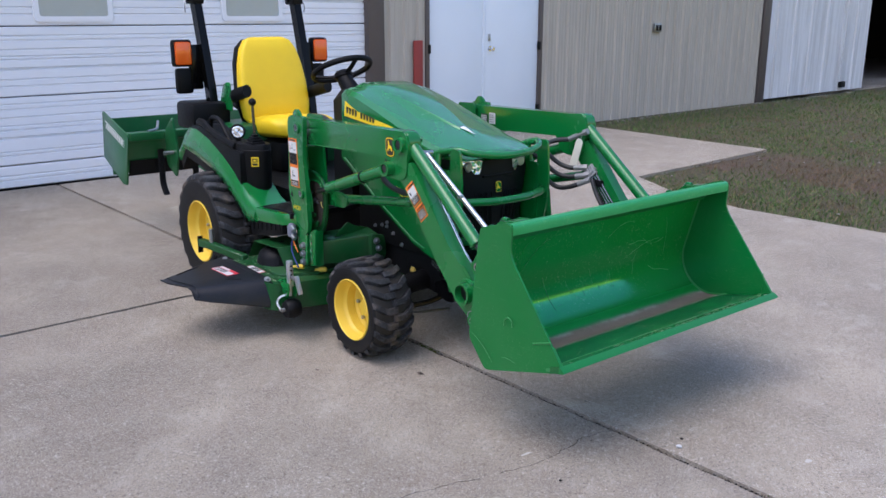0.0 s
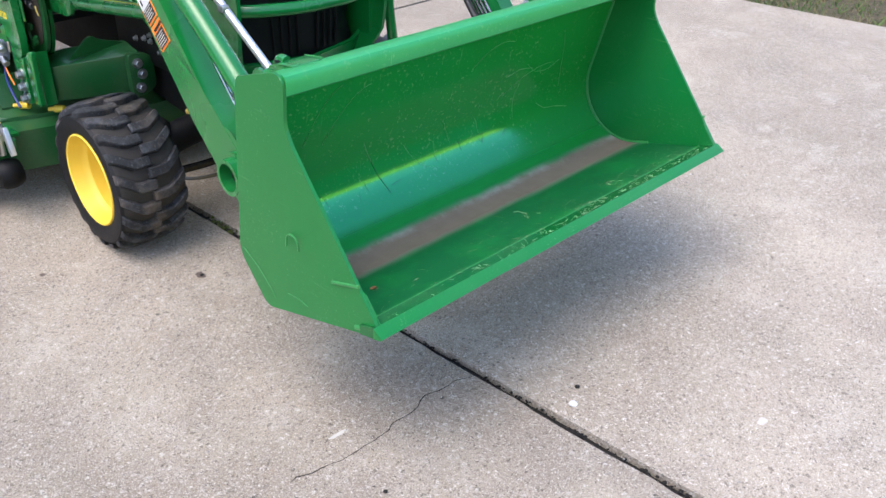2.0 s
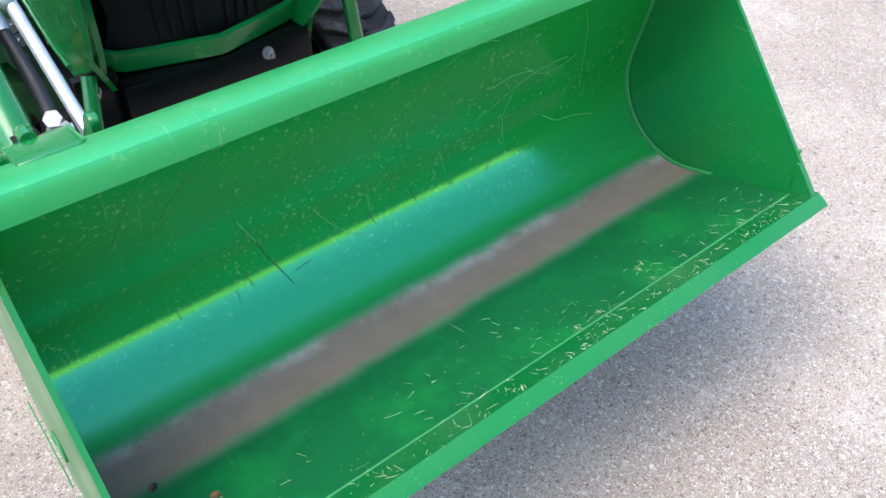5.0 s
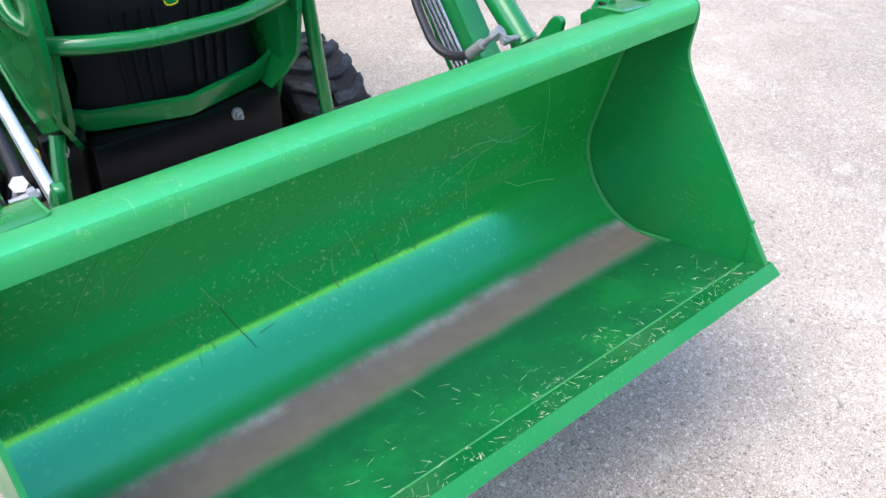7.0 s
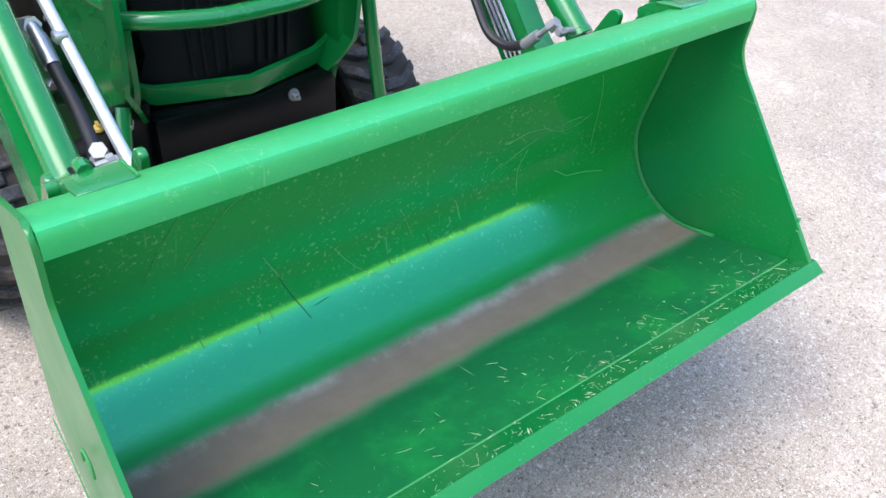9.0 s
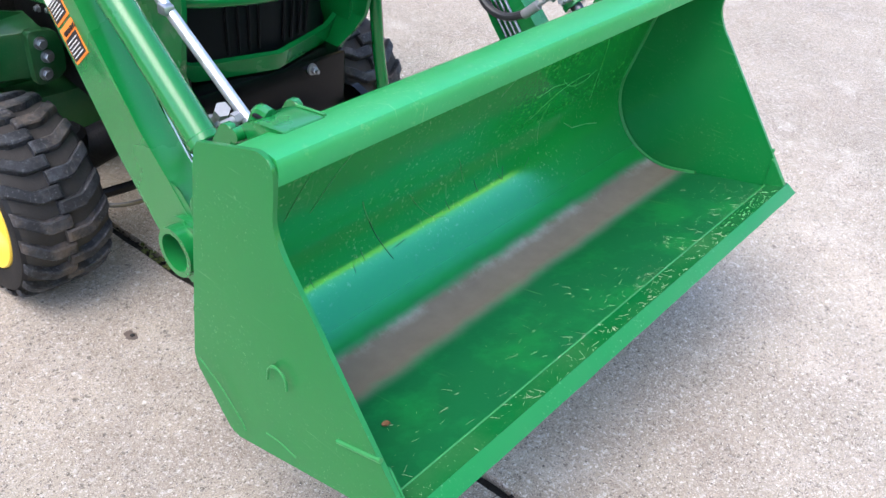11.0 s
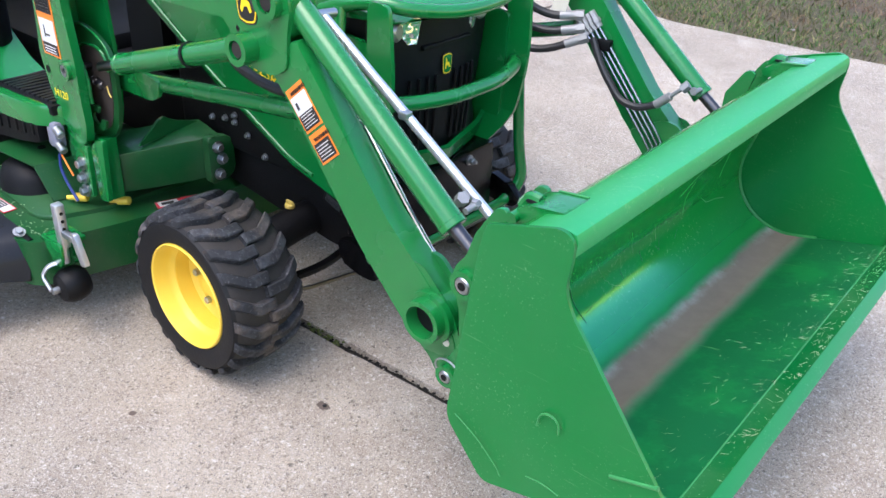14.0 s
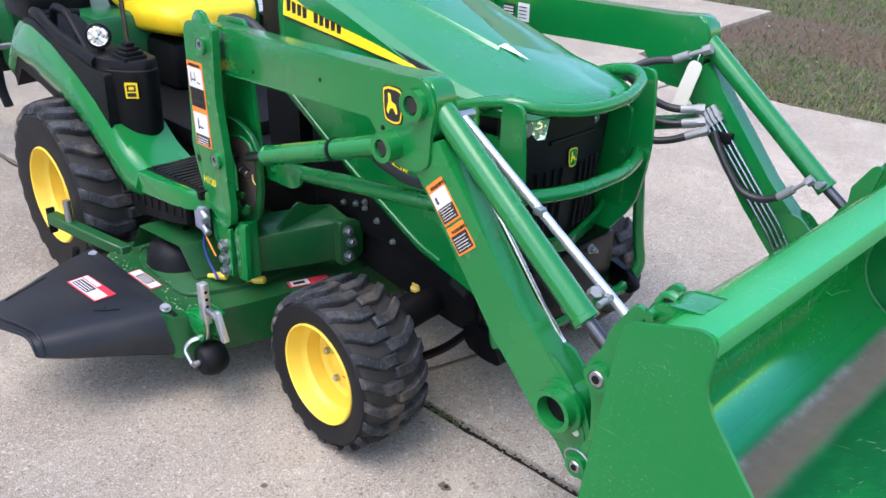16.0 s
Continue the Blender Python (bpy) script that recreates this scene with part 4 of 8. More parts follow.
for s, E_ in ((-1, YL), (1, YR)):
    bm = B()
    prism(bm, rounded(SIDE, 0.012, 4), E_ + s * 0.0005, E_ + s * 0.0085, "y", 0.0016, 1)
    side = part("side_plate", bm, M_SCUFFED, bucket)
    for p, q, r in (((1.240, 0.451), (1.326, 0.479), 0.0042), ((1.312, 0.3755), (1.382, 0.397), 0.0055)):
        bm = B()
        tube(bm, [(p[0], E_ + s * 0.0080, p[1]), (q[0], E_ + s * 0.0080, q[1])], r, seg=8)
        part("weld_bead", bm, M_WELD, side)
    # side cutter: a second thickness welded inside the plate's front corner
    bm = B()
    prism(bm, [(1.330, 0.3935), (1.330, 0.462), (1.336, 0.461), (1.377, 0.4095), (1.377, 0.4060)], E_ - s * 0.0005, E_ - s * 0.0045, "y", 0.0008, 1)
    part("side_cutter", bm, M_SCUFFED, side)
    # bead where sheet and side meet
    bm = B()
    tube(bm, [(p[0] + 0.0015, E_ - s * 0.003, p[1] + 0.002) for p in SHEET[6:28]], 0.0045, 0.005, 7)
    part("weld_bead", bm, M_WELD, bucket)
# cutting edge plate
bm = B()
prism(bm, [(1.3335, 0.3950), (1.3770, 0.4085), (1.3770, 0.3825), (1.334, 0.3715)], YL - 0.016, YR + 0.019, "y", 0.0008, 1)
edge = part("cutting_edge", bm, M_EDGE, bucket)
# its nicked front bevel, in a lighter green for the sky it mirrors
bm = B()
n_ = 46
rows_ = []
for k in range(n_ + 1):
    y = YL - 0.0165 + (YR - YL + 0.035) * k / n_
    nick = 0.0011 * noise.noise(Vector((y * 19, 0.0, 2.0))) + 0.0007 * noise.noise(Vector((y * 61, 0.0, 7.0)))
    rows_.append([(1.3772, y, 0.4083), (1.3805, y, 0.4072), (1.3995 + nick, y, 0.3945), (1.4020 + nick, y, 0.3920), (1.3990 + nick, y, 0.3888), (1.3772, y, 0.3825)])
loft(bm, rows_)
part("edge_bevel", bm, M_SCUFFED, edge, "scuffed, lighter front bevel of the cutting edge")
bm = B()
tube(bm, [(1.3355, YL + 0.01, 0.3950), (1.3355, 0, 0.3950), (1.3355, YR - 0.01, 0.3950)], 0.0022, seg=7)
part("weld_bead", bm, M_WELD, bucket)
# scuffed arc and scrape on the near side plate
bm = B()
tube(bm, [(1.095, -0.6730, 0.478), (1.098, -0.6730, 0.504), (1.112, -0.6730, 0.515), (1.128, -0.6730, 0.513), (1.138, -0.6730, 0.503), (1.139, -0.6730, 0.484)], 0.0022, 0.02, 6)
part("rub_mark", bm, M_WELD, bucket, "faint rubbed arc in the paint")
bm = B()
tube(bm, [(0.915, -0.6727, 0.400), (0.97, -0.6727, 0.372), (1.02, -0.6727, 0.330), (1.03, -0.6727, 0.315)], 0.0012, 0.02, 6)
tube(bm, [(1.085, -0.6727, 0.352), (1.12, -0.6727, 0.358), (1.155, -0.6727, 0.352)], 0.0012, 0.02, 6)
part("scrape", bm, M_WELD, bucket, "pale scrape in the paint")
# long faint scratches in the back sheet
def sheet_x(z):
    """How far forward the back sheet stands at a height."""
    for (x0, z0), (x1, z1) in zip(SHEET[6:], SHEET[7:]):
        if z1 <= z <= z0:
            return x0 + (x1 - x0) * (z - z0) / (z1 - z0)
    return 0.93


for y, z, dy, dz, bow in ((-0.50, 0.60, 0.10, 0.14, 0.03), (-0.44, 0.59, 0.13, 0.13, 0.03), (-0.16, 0.50, 0.10, -0.09, -0.02), (0.05, 0.66, 0.16, 0.05, 0.03), (0.30, 0.62, 0.15, -0.02, -0.03), (0.22, 0.54, 0.20, 0.06, 0.02), (-0.02, 0.53, 0.03, -0.07, 0.01), (0.43, 0.70, 0.06, -0.20, 0.03)):
    bm = B()
    pts_ = []
    for k in range(9):
        t = k / 8
        zz = z + dz * t + bow * 4 * t * (1 - t)
        pts_.append((sheet_x(zz) + 0.0006, y + dy * t, zz))
    tube(bm, pts_, 0.0005, 0.01, 5)
    part("scratch", bm, M_SCRATCH, bucket)
for mat_, r_, way in ((M_SCRATCH, 0.0013, [(-0.302, 0.548), (-0.271, 0.486)]), (M_RUBMARK, 0.0012, [(-0.271, 0.486), (-0.256, 0.449), (-0.229, 0.392)]), (M_RUBMARK, 0.0009, [(0.122, 0.439), (0.138, 0.420), (0.146, 0.447)]), (M_RUBMARK, 0.0007, [(0.222, 0.418), (0.244, 0.436)]), (M_RUBMARK, 0.0011, [(0.045, 0.452), (0.052, 0.424)]), (M_RUBMARK, 0.0009, [(-0.052, 0.442), (-0.043, 0.419)]), (M_RUBMARK, 0.0010, [(-0.216, 0.408), (-0.186, 0.412)]), (M_RUBMARK, 0.0008, [(-0.301, 0.438), (-0.296, 0.415)]), (M_RUBMARK, 0.0007, [(-0.325, 0.420), (-0.326, 0.402)]), (M_RUBMARK, 0.0007, [(-0.43, 0.436), (-0.425, 0.416)]), (M_SCRATCH, 0.0008, [(0.218, 0.600), (0.269, 0.612), (0.328, 0.603)]), (M_SCRATCH, 0.0009, [(0.129, 0.450), (0.120, 0.490)]), (M_SCRATCH, 0.0007, [(0.279, 0.464), (0.275, 0.520), (0.286, 0.560)]), (M_SCRATCH, 0.0009, [(0.387, 0.472), (0.422, 0.449), (0.483, 0.440), (0.530, 0.428)])):
    bm = B()
    pts_ = []
    for (y0, z0), (y1, z1) in zip(way, way[1:]):
        pts_ += [(sheet_x(z0 + (z1 - z0) * k / 4) - 0.0001, y0 + (y1 - y0) * k / 4, z0 + (z1 - z0) * k / 4) for k in range(4)]
    pts_.append((sheet_x(way[-1][1]), *way[-1]))
    tube(bm, pts_, r_, 0.004, 5)
    part("scratch", bm, mat_, bucket)
# stiffening plates behind the bucket that carry the pins
LUG = rounded([(0.846, 0.662, 0.03), (0.868, 0.690, 0.03), (0.910, 0.750), (0.950, 0.815), (0.975, 0.812), (0.952, 0.720), (0.928, 0.600), (0.922, 0.500), (0.925, 0.430), (0.905, 0.385), (0.850, 0.370, 0.03), (0.818, 0.395, 0.03), (0.822, 0.430, 0.02), (0.868, 0.480, 0.03), (0.862, 0.575, 0.02), (0.840, 0.625, 0.03)], 0.012, 4)
for s in (-1, 1):
    for a, b in ((0.600, 0.588), (0.478, 0.466)):
        bm = B()
        back = 0.032 if s > 0 else 0.020
        prism(bm, [(x - back * max(0.0, min(1.0, (x - 0.875) / 0.03)), z) for x, z in LUG], s * a, s * b, "y", 0.0015, 1)
        lug = part("pin_bracket", bm, M_GREEN, bucket)
    for x, z, r in ((0.875, 0.634, 0.030), (0.846, 0.408, 0.024)):
        bm = B()
        ring(bm, (x, s * 0.600, z), (x, s * 0.612, z), r, r * 0.62)
        part("boss", bm, M_GREEN, bucket)
        bm = B()
        cyl(bm, (x, s * 0.455, z), (x, s * 0.614, z), r * 0.60, bev=0.003)
        pin = part("pin", bm, M_STEEL, bucket)
        bm = B()
        cyl(bm, (x, s * 0.6135, z), (x, s * 0.6150, z), r * 0.30, seg=12)
        part("pin_centre", bm, M_IRON, pin)
    # wire clip on the lower pin
    bm = B()
    tube(bm, [(0.846 + 0.030 * math.cos(a), s * 0.606, 0.425 + 0.022 * math.sin(a)) for a in [0.2 + 0.5 * k for k in range(9)]], 0.0022, 0.01, 6)
    part("wire_clip", bm, M_STEEL, bucket)
    # hooked latch and cover on top
    bm = B()
    prism(bm, rounded([(0.950, 0.790), (0.955, 0.822, 0.010), (0.985, 0.836, 0.008), (1.050, 0.8455, 0.003), (1.052, 0.838), (0.985, 0.800)], 0.006), s * 0.515, s * 0.592, "y", 0.004)
    part("latch_cover", bm, M_GREEN, bucket)
    bm = B()
    cyl(bm, (0.955, s * 0.520, 0.806), (0.955, s * 0.606, 0.806), 0.011)
    part("pivot_tube", bm, M_GREEN, bucket)
    # notch in the cover, with the hook's rounded nose in it
    bm = B()
    box(bm, 0.962, 0.990, s * 0.560 - 0.016, s * 0.560 + 0.016, 0.8290, 0.8345, 0.002)
    part("cover_notch", bm, M_IRON, bucket)
    bm = B()
    tube(bm, [(0.948, s * 0.560, 0.812), (0.962, s * 0.560, 0.836), (0.985, s * 0.560, 0.834)], 0.011, 0.012, 10)
    part("latch_hook", bm, M_GREEN, bucket)
    bm = B()
    tube(bm, [(0.990, s * 0.515, 0.8385), (1.050, s * 0.515, 0.8470)], 0.0022, 0.01, 6)
    part("weld_bead", bm, M_WELD, bucket)


# the bucket hangs a little askew on its pins
SKEW = -0.013
for ob in [bucket, *bucket.children_recursive]:
    if ob.name.split(".")[0] not in ("pin_bracket", "boss", "pin", "pin_centre", "wire_clip"):
        for v in ob.data.vertices:
            v.co.x += SKEW * (v.co.y + WHERE[ob].y)


# arms
UPPER = rounded([(-0.575, 1.075, 0.02), (-0.575, 0.945, 0.02), (0.185, 0.972), (0.222, 0.945, 0.02), (0.30, 0.915), (0.375, 0.98), (0.385, 1.06, 0.03), (0.360, 1.100, 0.03), (0.25, 1.092)], 0.012)
KNEE = rounded([(0.170, 1.088), (0.168, 0.974), (0.196, 0.945, 0.03), (0.206, 0.900, 0.02), (0.262, 0.885, 0.03), (0.320, 0.884, 0.02), (0.365, 0.905, 0.03), (0.372, 0.985), (0.384, 1.040, 0.03), (0.362, 1.090, 0.035), (0.33, 1.098), (0.25, 1.092)], 0.012)
LOWER = rounded([(0.296, 0.905), (0.362, 0.835), (0.567, 0.576), (0.668, 0.474), (0.705, 0.438, 0.03), (0.765, 0.400), (0.795, 0.368), (0.822, 0.385), (0.835, 0.450), (0.806, 0.520), (0.725, 0.596), (0.640, 0.672), (0.385, 0.975)], 0.012)
TOE = rounded([(0.600, 0.545), (0.668, 0.472), (0.705, 0.435, 0.03), (0.765, 0.398), (0.800, 0.350, 0.03), (0.846, 0.372, 0.04), (0.866, 0.41, 0.03), (0.848, 0.460, 0.02), (0.822, 0.530), (0.745, 0.600), (0.700, 0.605, 0.02)], 0.012)
OUT, INN = 0.571, 0.511


def arm(s):
    """One loader arm: upper beam, knee plates, lower beam and toe plates."""
    bm = B()
    prism(bm, UPPER, s * (OUT - 0.004), s * INN, "y", 0.007, 2)
    upper = part("upper_arm", bm, M_GREEN, loader)
    bm = B()
    prism(bm, LOWER, s * (OUT - 0.003), s * INN, "y", 0.006, 2)
    lower = part("lower_arm", bm, M_GREEN, loader)
    for a, b in ((OUT + 0.004, OUT - 0.006), (INN + 0.004, INN - 0.006)):
        bm = B()
        prism(bm, KNEE, s * a, s * b, "y", 0.002, 1)
        part("knee_plate", bm, M_GREEN, loader)
        bm = B()
        prism(bm, TOE, s * (a - 0.0085 if a > 0.54 else a), s * b, "y", 0.002, 1)
        part("toe_plate", bm, M_GREEN, loader)
    for x, z, r, h in ((0.327, 1.040, 0.036, 0.022), (0.250, 0.930, 0.034, 0.041)):
        bm = B()
        ring(bm, (x, s * OUT, z), (x, s * (OUT + h), z), r, r * 0.60)
        boss = part("boss", bm, M_GREEN, upper)
        bm = B()
        cyl(bm, (x, s * (OUT - 0.03), z), (x, s * (OUT + h - 0.004), z), r * 0.58, bev=0.004)
        part("pin", bm, M_RODDARK, boss)
    bm = B()
    cyl(bm, (-0.322, s * (OUT - 0.0030), 0.983), (-0.322, s * (OUT - 0.0045), 0.983), 0.005, seg=10)
    part("small_hole", bm, M_IRON, upper)
    bm = B()
    cyl(bm, (-0.026, s * (OUT - 0.0030), 1.021), (-0.026, s * (OUT - 0.0045), 1.021), 0.005, seg=10)
    part("small_hole", bm, M_IRON, upper)
    bm = B()
    cyl(bm, (0.216, s * (OUT + 0.0050), 0.962), (0.216, s * (OUT + 0.0030), 0.962), 0.006, seg=10)
    part("small_hole", bm, M_IRON, upper)
    # cross tube through both toes
    bm = B()
    ring(bm, (0.770, s * (OUT - 0.14), 0.498), (0.770, s * (OUT + 0.034), 0.498), 0.047, 0.036)
    part("torque_tube", bm, M_GREEN, lower)
    # dark disc across the bore stands in for the shade inside it
    bm = B()
    cyl(bm, (0.770, s * (OUT - 0.002), 0.498), (0.770, s * (OUT + 0.002), 0.498), 0.0362, seg=24)
    part("tube_bore", bm, M_IRON, lower)
    bm = B()
    ring(bm, (0.770, s * (OUT - 0.004), 0.498), (0.770, s * (OUT + 0.010), 0.498), 0.058, 0.046)
    part("weld_collar", bm, M_GREEN, lower)
    bm = B()
    cyl(bm, (0.811, s * (OUT - 0.004), 0.452), (0.811, s * (OUT - 0.001), 0.452), 0.0085)
    part("toe_hole", bm, M_PAPER, lower)
    return upper, lower


upper_l, lower_l = arm(-1)
upper_r, lower_r = arm(1)
bm = B()
cyl(bm, (0.770, -0.435, 0.498), (0.770, 0.435, 0.498), 0.046, seg=24)
part("cross_tube", bm, M_GREEN, loader)

# masts
MAST_OUT = rounded([(-0.603, 1.066), (-0.575, 1.086), (-0.446, 1.088), (-0.455, 0.98), (-0.462, 0.88), (-0.450, 0.80), (-0.441, 0.738), (-0.440, 0.636), (-0.434, 0.56), (-0.444, 0.512, 0.01), (-0.474, 0.488, 0.008), (-0.502, 0.500), (-0.538, 0.525), (-0.570, 0.561), (-0.600, 0.643), (-0.621, 0.722), (-0.612, 0.80), (-0.604, 0.96)], 0.014)
MAST_IN = rounded([(-0.600, 1.085), (-0.455, 1.090), (-0.444, 0.912), (-0.438, 0.848), (-0.427, 0.733), (-0.427, 0.664), (-0.435, 0.581), (-0.458, 0.519), (-0.488, 0.478), (-0.54, 0.46), (-0.595, 0.60)], 0.02)
for s in (-1, 1):
    bm = B()
    prism(bm, MAST_OUT, s * 0.607, s * 0.584, "y", 0.0025, 1)
    mast = part("mast", bm, M_GREEN, loader)
    bm = B()
    prism(bm, MAST_IN, s * 0.500, s * 0.488, "y", 0.0025, 1)
    part("inner_plate", bm, M_GREEN, mast)
    bm = B()
    prism(bm, [(-0.560, 0.42), (-0.598, 0.70), (-0.600, 0.92), (-0.588, 0.92), (-0.586, 0.70), (-0.545, 0.42)], s * 0.598, s * 0.495, "y")
    part("back_plate", bm, M_GREEN, mast)
    # pocket between the cheeks: hooded lock housing, release lever, spring and hook
    pocket = rounded([(-0.575, 0.800, 0.02), (-0.515, 0.812, 0.03), (-0.450, 0.800, 0.04), (-0.398, 0.770, 0.04), (-0.374, 0.725, 0.04), (-0.376, 0.620, 0.05), (-0.392, 0.550, 0.04), (-0.430, 0.500, 0.03), (-0.560, 0.490)], 0.02)
    bm = B()
    prism(bm, pocket, s * 0.536, s * 0.524, "y", 0.003, 1)
    lockp = part("lock_plate", bm, M_SHADEGREEN, mast)
    # flat dark sheet on the plate paints the hollow's shade and rust
    recess = rounded([(-0.545, 0.735, 0.03), (-0.500, 0.762, 0.03), (-0.440, 0.766, 0.03), (-0.404, 0.745, 0.03), (-0.396, 0.690, 0.04), (-0.400, 0.600, 0.04), (-0.432, 0.530, 0.03), (-0.535, 0.520, 0.03)], 0.02)
    bm = B()
    prism(bm, recess, s * 0.5365, s * 0.5385, "y")
    part("worn_recess", bm, M_RUSTBROWN, lockp)
    bm = B()
    tube(bm, [(x, s * 0.540, z) for x, z in recess[3:26]], 0.0045, 0.006, 8)
    part("recess_rim", bm, M_GREEN, lockp)
    bm = B()
    tube(bm, [(x + 0.001, s * 0.537, z) for x, z in pocket[4:28]], 0.0035, 0.006, 8)
    part("plate_edge", bm, M_GREEN, lockp)
    bm = B()
    tube(bm, [(-0.470, s * 0.590, 0.760), (-0.473, s * 0.575, 0.736), (-0.457, s * 0.575, 0.701), (-0.446, s * 0.575, 0.676), (-0.447, s * 0.575, 0.634), (-0.444, s * 0.575, 0.614)], 0.0065, 0.03, 10)
    part("lock_lever", bm, M_GREEN, lockp)
    bm = B()
    tube(bm, [(-0.468 + 0.0012 * k, s * (0.545 + 0.011 * math.sin(k * 0.9)), 0.668 - 0.0002 * k + 0.011 * math.cos(k * 0.9)) for k in range(38)], 0.0018, 0.002, 5)
    part("lock_spring", bm, M_RODDARK, lockp)
    bm = B()
    arc_ = [radians(70 + 290 * k / 14) for k in range(15)]
    prism(bm, [(-0.449 + 0.042 * math.cos(a), 0.568 + 0.036 * math.sin(a)) for a in arc_] + [(-0.449 + 0.020 * math.cos(a), 0.568 + 0.017 * math.sin(a)) for a in reversed(arc_)], s * 0.556, s * 0.564, "y")
    part("lock_hook", bm, M_SHADEGREEN, lockp)
    bm = B()
    tube(bm, [(-0.400, s * 0.548, 0.668), (-0.398, s * 0.548, 0.650), (-0.388, s * 0.548, 0.640)], 0.0022, 0.01, 6)
    part("yellow_wire", bm, M_BRASS, lockp)
    for x, z, r in ((-0.506, 1.030, 0.027), (-0.488, 0.702, 0.027)):
        bm = B()
        ring(bm, (x, s * 0.607, z), (x, s * 0.618, z), r, r * 0.66)
        boss = part("boss", bm, M_GREEN, mast)
        bm = B()
        ring(bm, (x, s * 0.60, z), (x, s * 0.616, z), r * 0.62, r * 0.34)
        part("bushing", bm, M_STEEL, boss)
        bm = B()
        cyl(bm, (x, s * 0.50, z), (x, s * 0.612, z), r * 0.35, bev=0.002)
        part("pin", bm, M_RODDARK, boss)
    bm = B()
    cyl(bm, (-0.589, s * 0.6065, 0.682), (-0.589, s * 0.6080, 0.682), 0.011, seg=14)
    part("small_hole", bm, M_IRON, mast)
    # lifting eye
    bm = B()
    prism(bm, rounded([(-0.570, 1.080), (-0.545, 1.118, 0.02), (-0.510, 1.118, 0.02), (-0.480, 1.082)], 0.005), s * 0.598, s * 0.586, "y", 0.002)
    part("lifting_eye", bm, M_GREEN, mast)
    # foot of the mast: a channel with three bolts through its outer flange
    bm = B()
    prism(bm, rounded([(-0.540, 0.512), (-0.474, 0.492), (-0.452, 0.496), (-0.458, 0.338), (-0.515, 0.324)], 0.006), s * 0.606, s * 0.594, "y", 0.003)
    foot = part("mast_foot", bm, M_GREEN, mast)
    bm = B()
    prism(bm, [(-0.500, 0.500), (-0.405, 0.520), (-0.405, 0.338), (-0.500, 0.332)], s * 0.578, s * 0.540, "y", 0.003)
    part("foot_web", bm, M_GREEN, foot)
    bm = B()
    prism(bm, rounded([(-0.430, 0.500), (-0.405, 0.522, 0.012), (-0.366, 0.540, 0.012), (-0.378, 0.350), (-0.424, 0.344)], 0.006), s * 0.606, s * 0.592, "y", 0.004)
    part("foot_channel", bm, M_GREEN, foot)
    for z in (0.433, 0.391, 0.350):
        bolt(foot, (-0.490, s * 0.606, z), (-0.490, s * 0.626, z), 0.013)
    # arm from the mast inwards to the tractor's frame, with its bolted flange
    bm = B()
    loft(bm, [[(-0.560, s * 0.545, 0.345), (-0.436, s * 0.545, 0.335), (-0.430, s * 0.545, 0.455), (-0.545, s * 0.545, 0.465)],
              [(-0.520, s * 0.440, 0.335), (-0.385, s * 0.440, 0.338), (-0.380, s * 0.440, 0.466), (-0.510, s * 0.440, 0.485)],
              [(-0.460, s * 0.330, 0.340), (-0.335, s * 0.330, 0.345), (-0.330, s * 0.330, 0.474), (-0.440, s * 0.330, 0.500)],
              [(-0.430, s * 0.270, 0.340), (-0.315, s * 0.270, 0.345), (-0.312, s * 0.270, 0.480), (-0.410, s * 0.270, 0.500)]])
    bmesh.ops.bevel(bm, geom=bm.edges[:], offset=0.005, segments=2, affect="EDGES", profile=0.5)
    frame_arm = part("mounting_frame", bm, M_SHADEGREEN, loader)
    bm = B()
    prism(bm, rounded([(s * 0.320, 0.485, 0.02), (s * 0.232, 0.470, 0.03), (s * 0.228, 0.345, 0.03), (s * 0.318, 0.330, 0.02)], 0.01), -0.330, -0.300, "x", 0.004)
    part("flange", bm, M_SHADEGREEN, frame_arm)
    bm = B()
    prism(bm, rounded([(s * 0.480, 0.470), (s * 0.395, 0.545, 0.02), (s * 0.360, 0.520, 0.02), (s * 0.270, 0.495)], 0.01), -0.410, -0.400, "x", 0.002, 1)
    part("gusset", bm, M_SHADEGREEN, frame_arm)
    for y, z in ((0.290, 0.447), (0.278, 0.408), (0.290, 0.362)):
        bolt(frame_arm, (-0.300, s * y, z), (-0.280, s * y, z + 0.002), 0.012)
# decals on the mast
sticker(bpy.data.objects["mast"], (-0.590, -0.6072, 0.728), (1, 0, 0.01), (-0.05, 0, 1), 0.084, 0.245, [
    (0, 1, 0, 1, M_ORANGEINK), (0.06, 0.94, 0.02, 0.14, M_BLACKINK), (0.06, 0.94, 0.14, 0.40, M_WHITEINK), (0.06, 0.94, 0.47, 0.70, M_BLACKINK), (0.06, 0.94, 0.70, 0.93, M_WHITEINK)]
    + [(0.14, 0.86, 0.50 + k * 0.032, 0.508 + k * 0.032, M_WHITEINK) for k in range(6)] + [(0.14, 0.82, 0.035 + k * 0.03, 0.043 + k * 0.03, M_WHITEINK) for k in range(3)]
    + [(0.30, 0.36, 0.20, 0.33, M_BLACKINK), (0.36, 0.62, 0.22, 0.24, M_BLACKINK), (0.20, 0.26, 0.76, 0.87, M_REDINK), (0.30, 0.52, 0.78, 0.80, M_BLACKINK), (0.46, 0.51, 0.80, 0.88, M_BLACKINK), (0.60, 0.80, 0.755, 0.775, M_BLACKINK), (0.16, 0.84, 0.945, 0.975, M_BLACKINK)],
    "warning_label", "orange, white and black warning label")
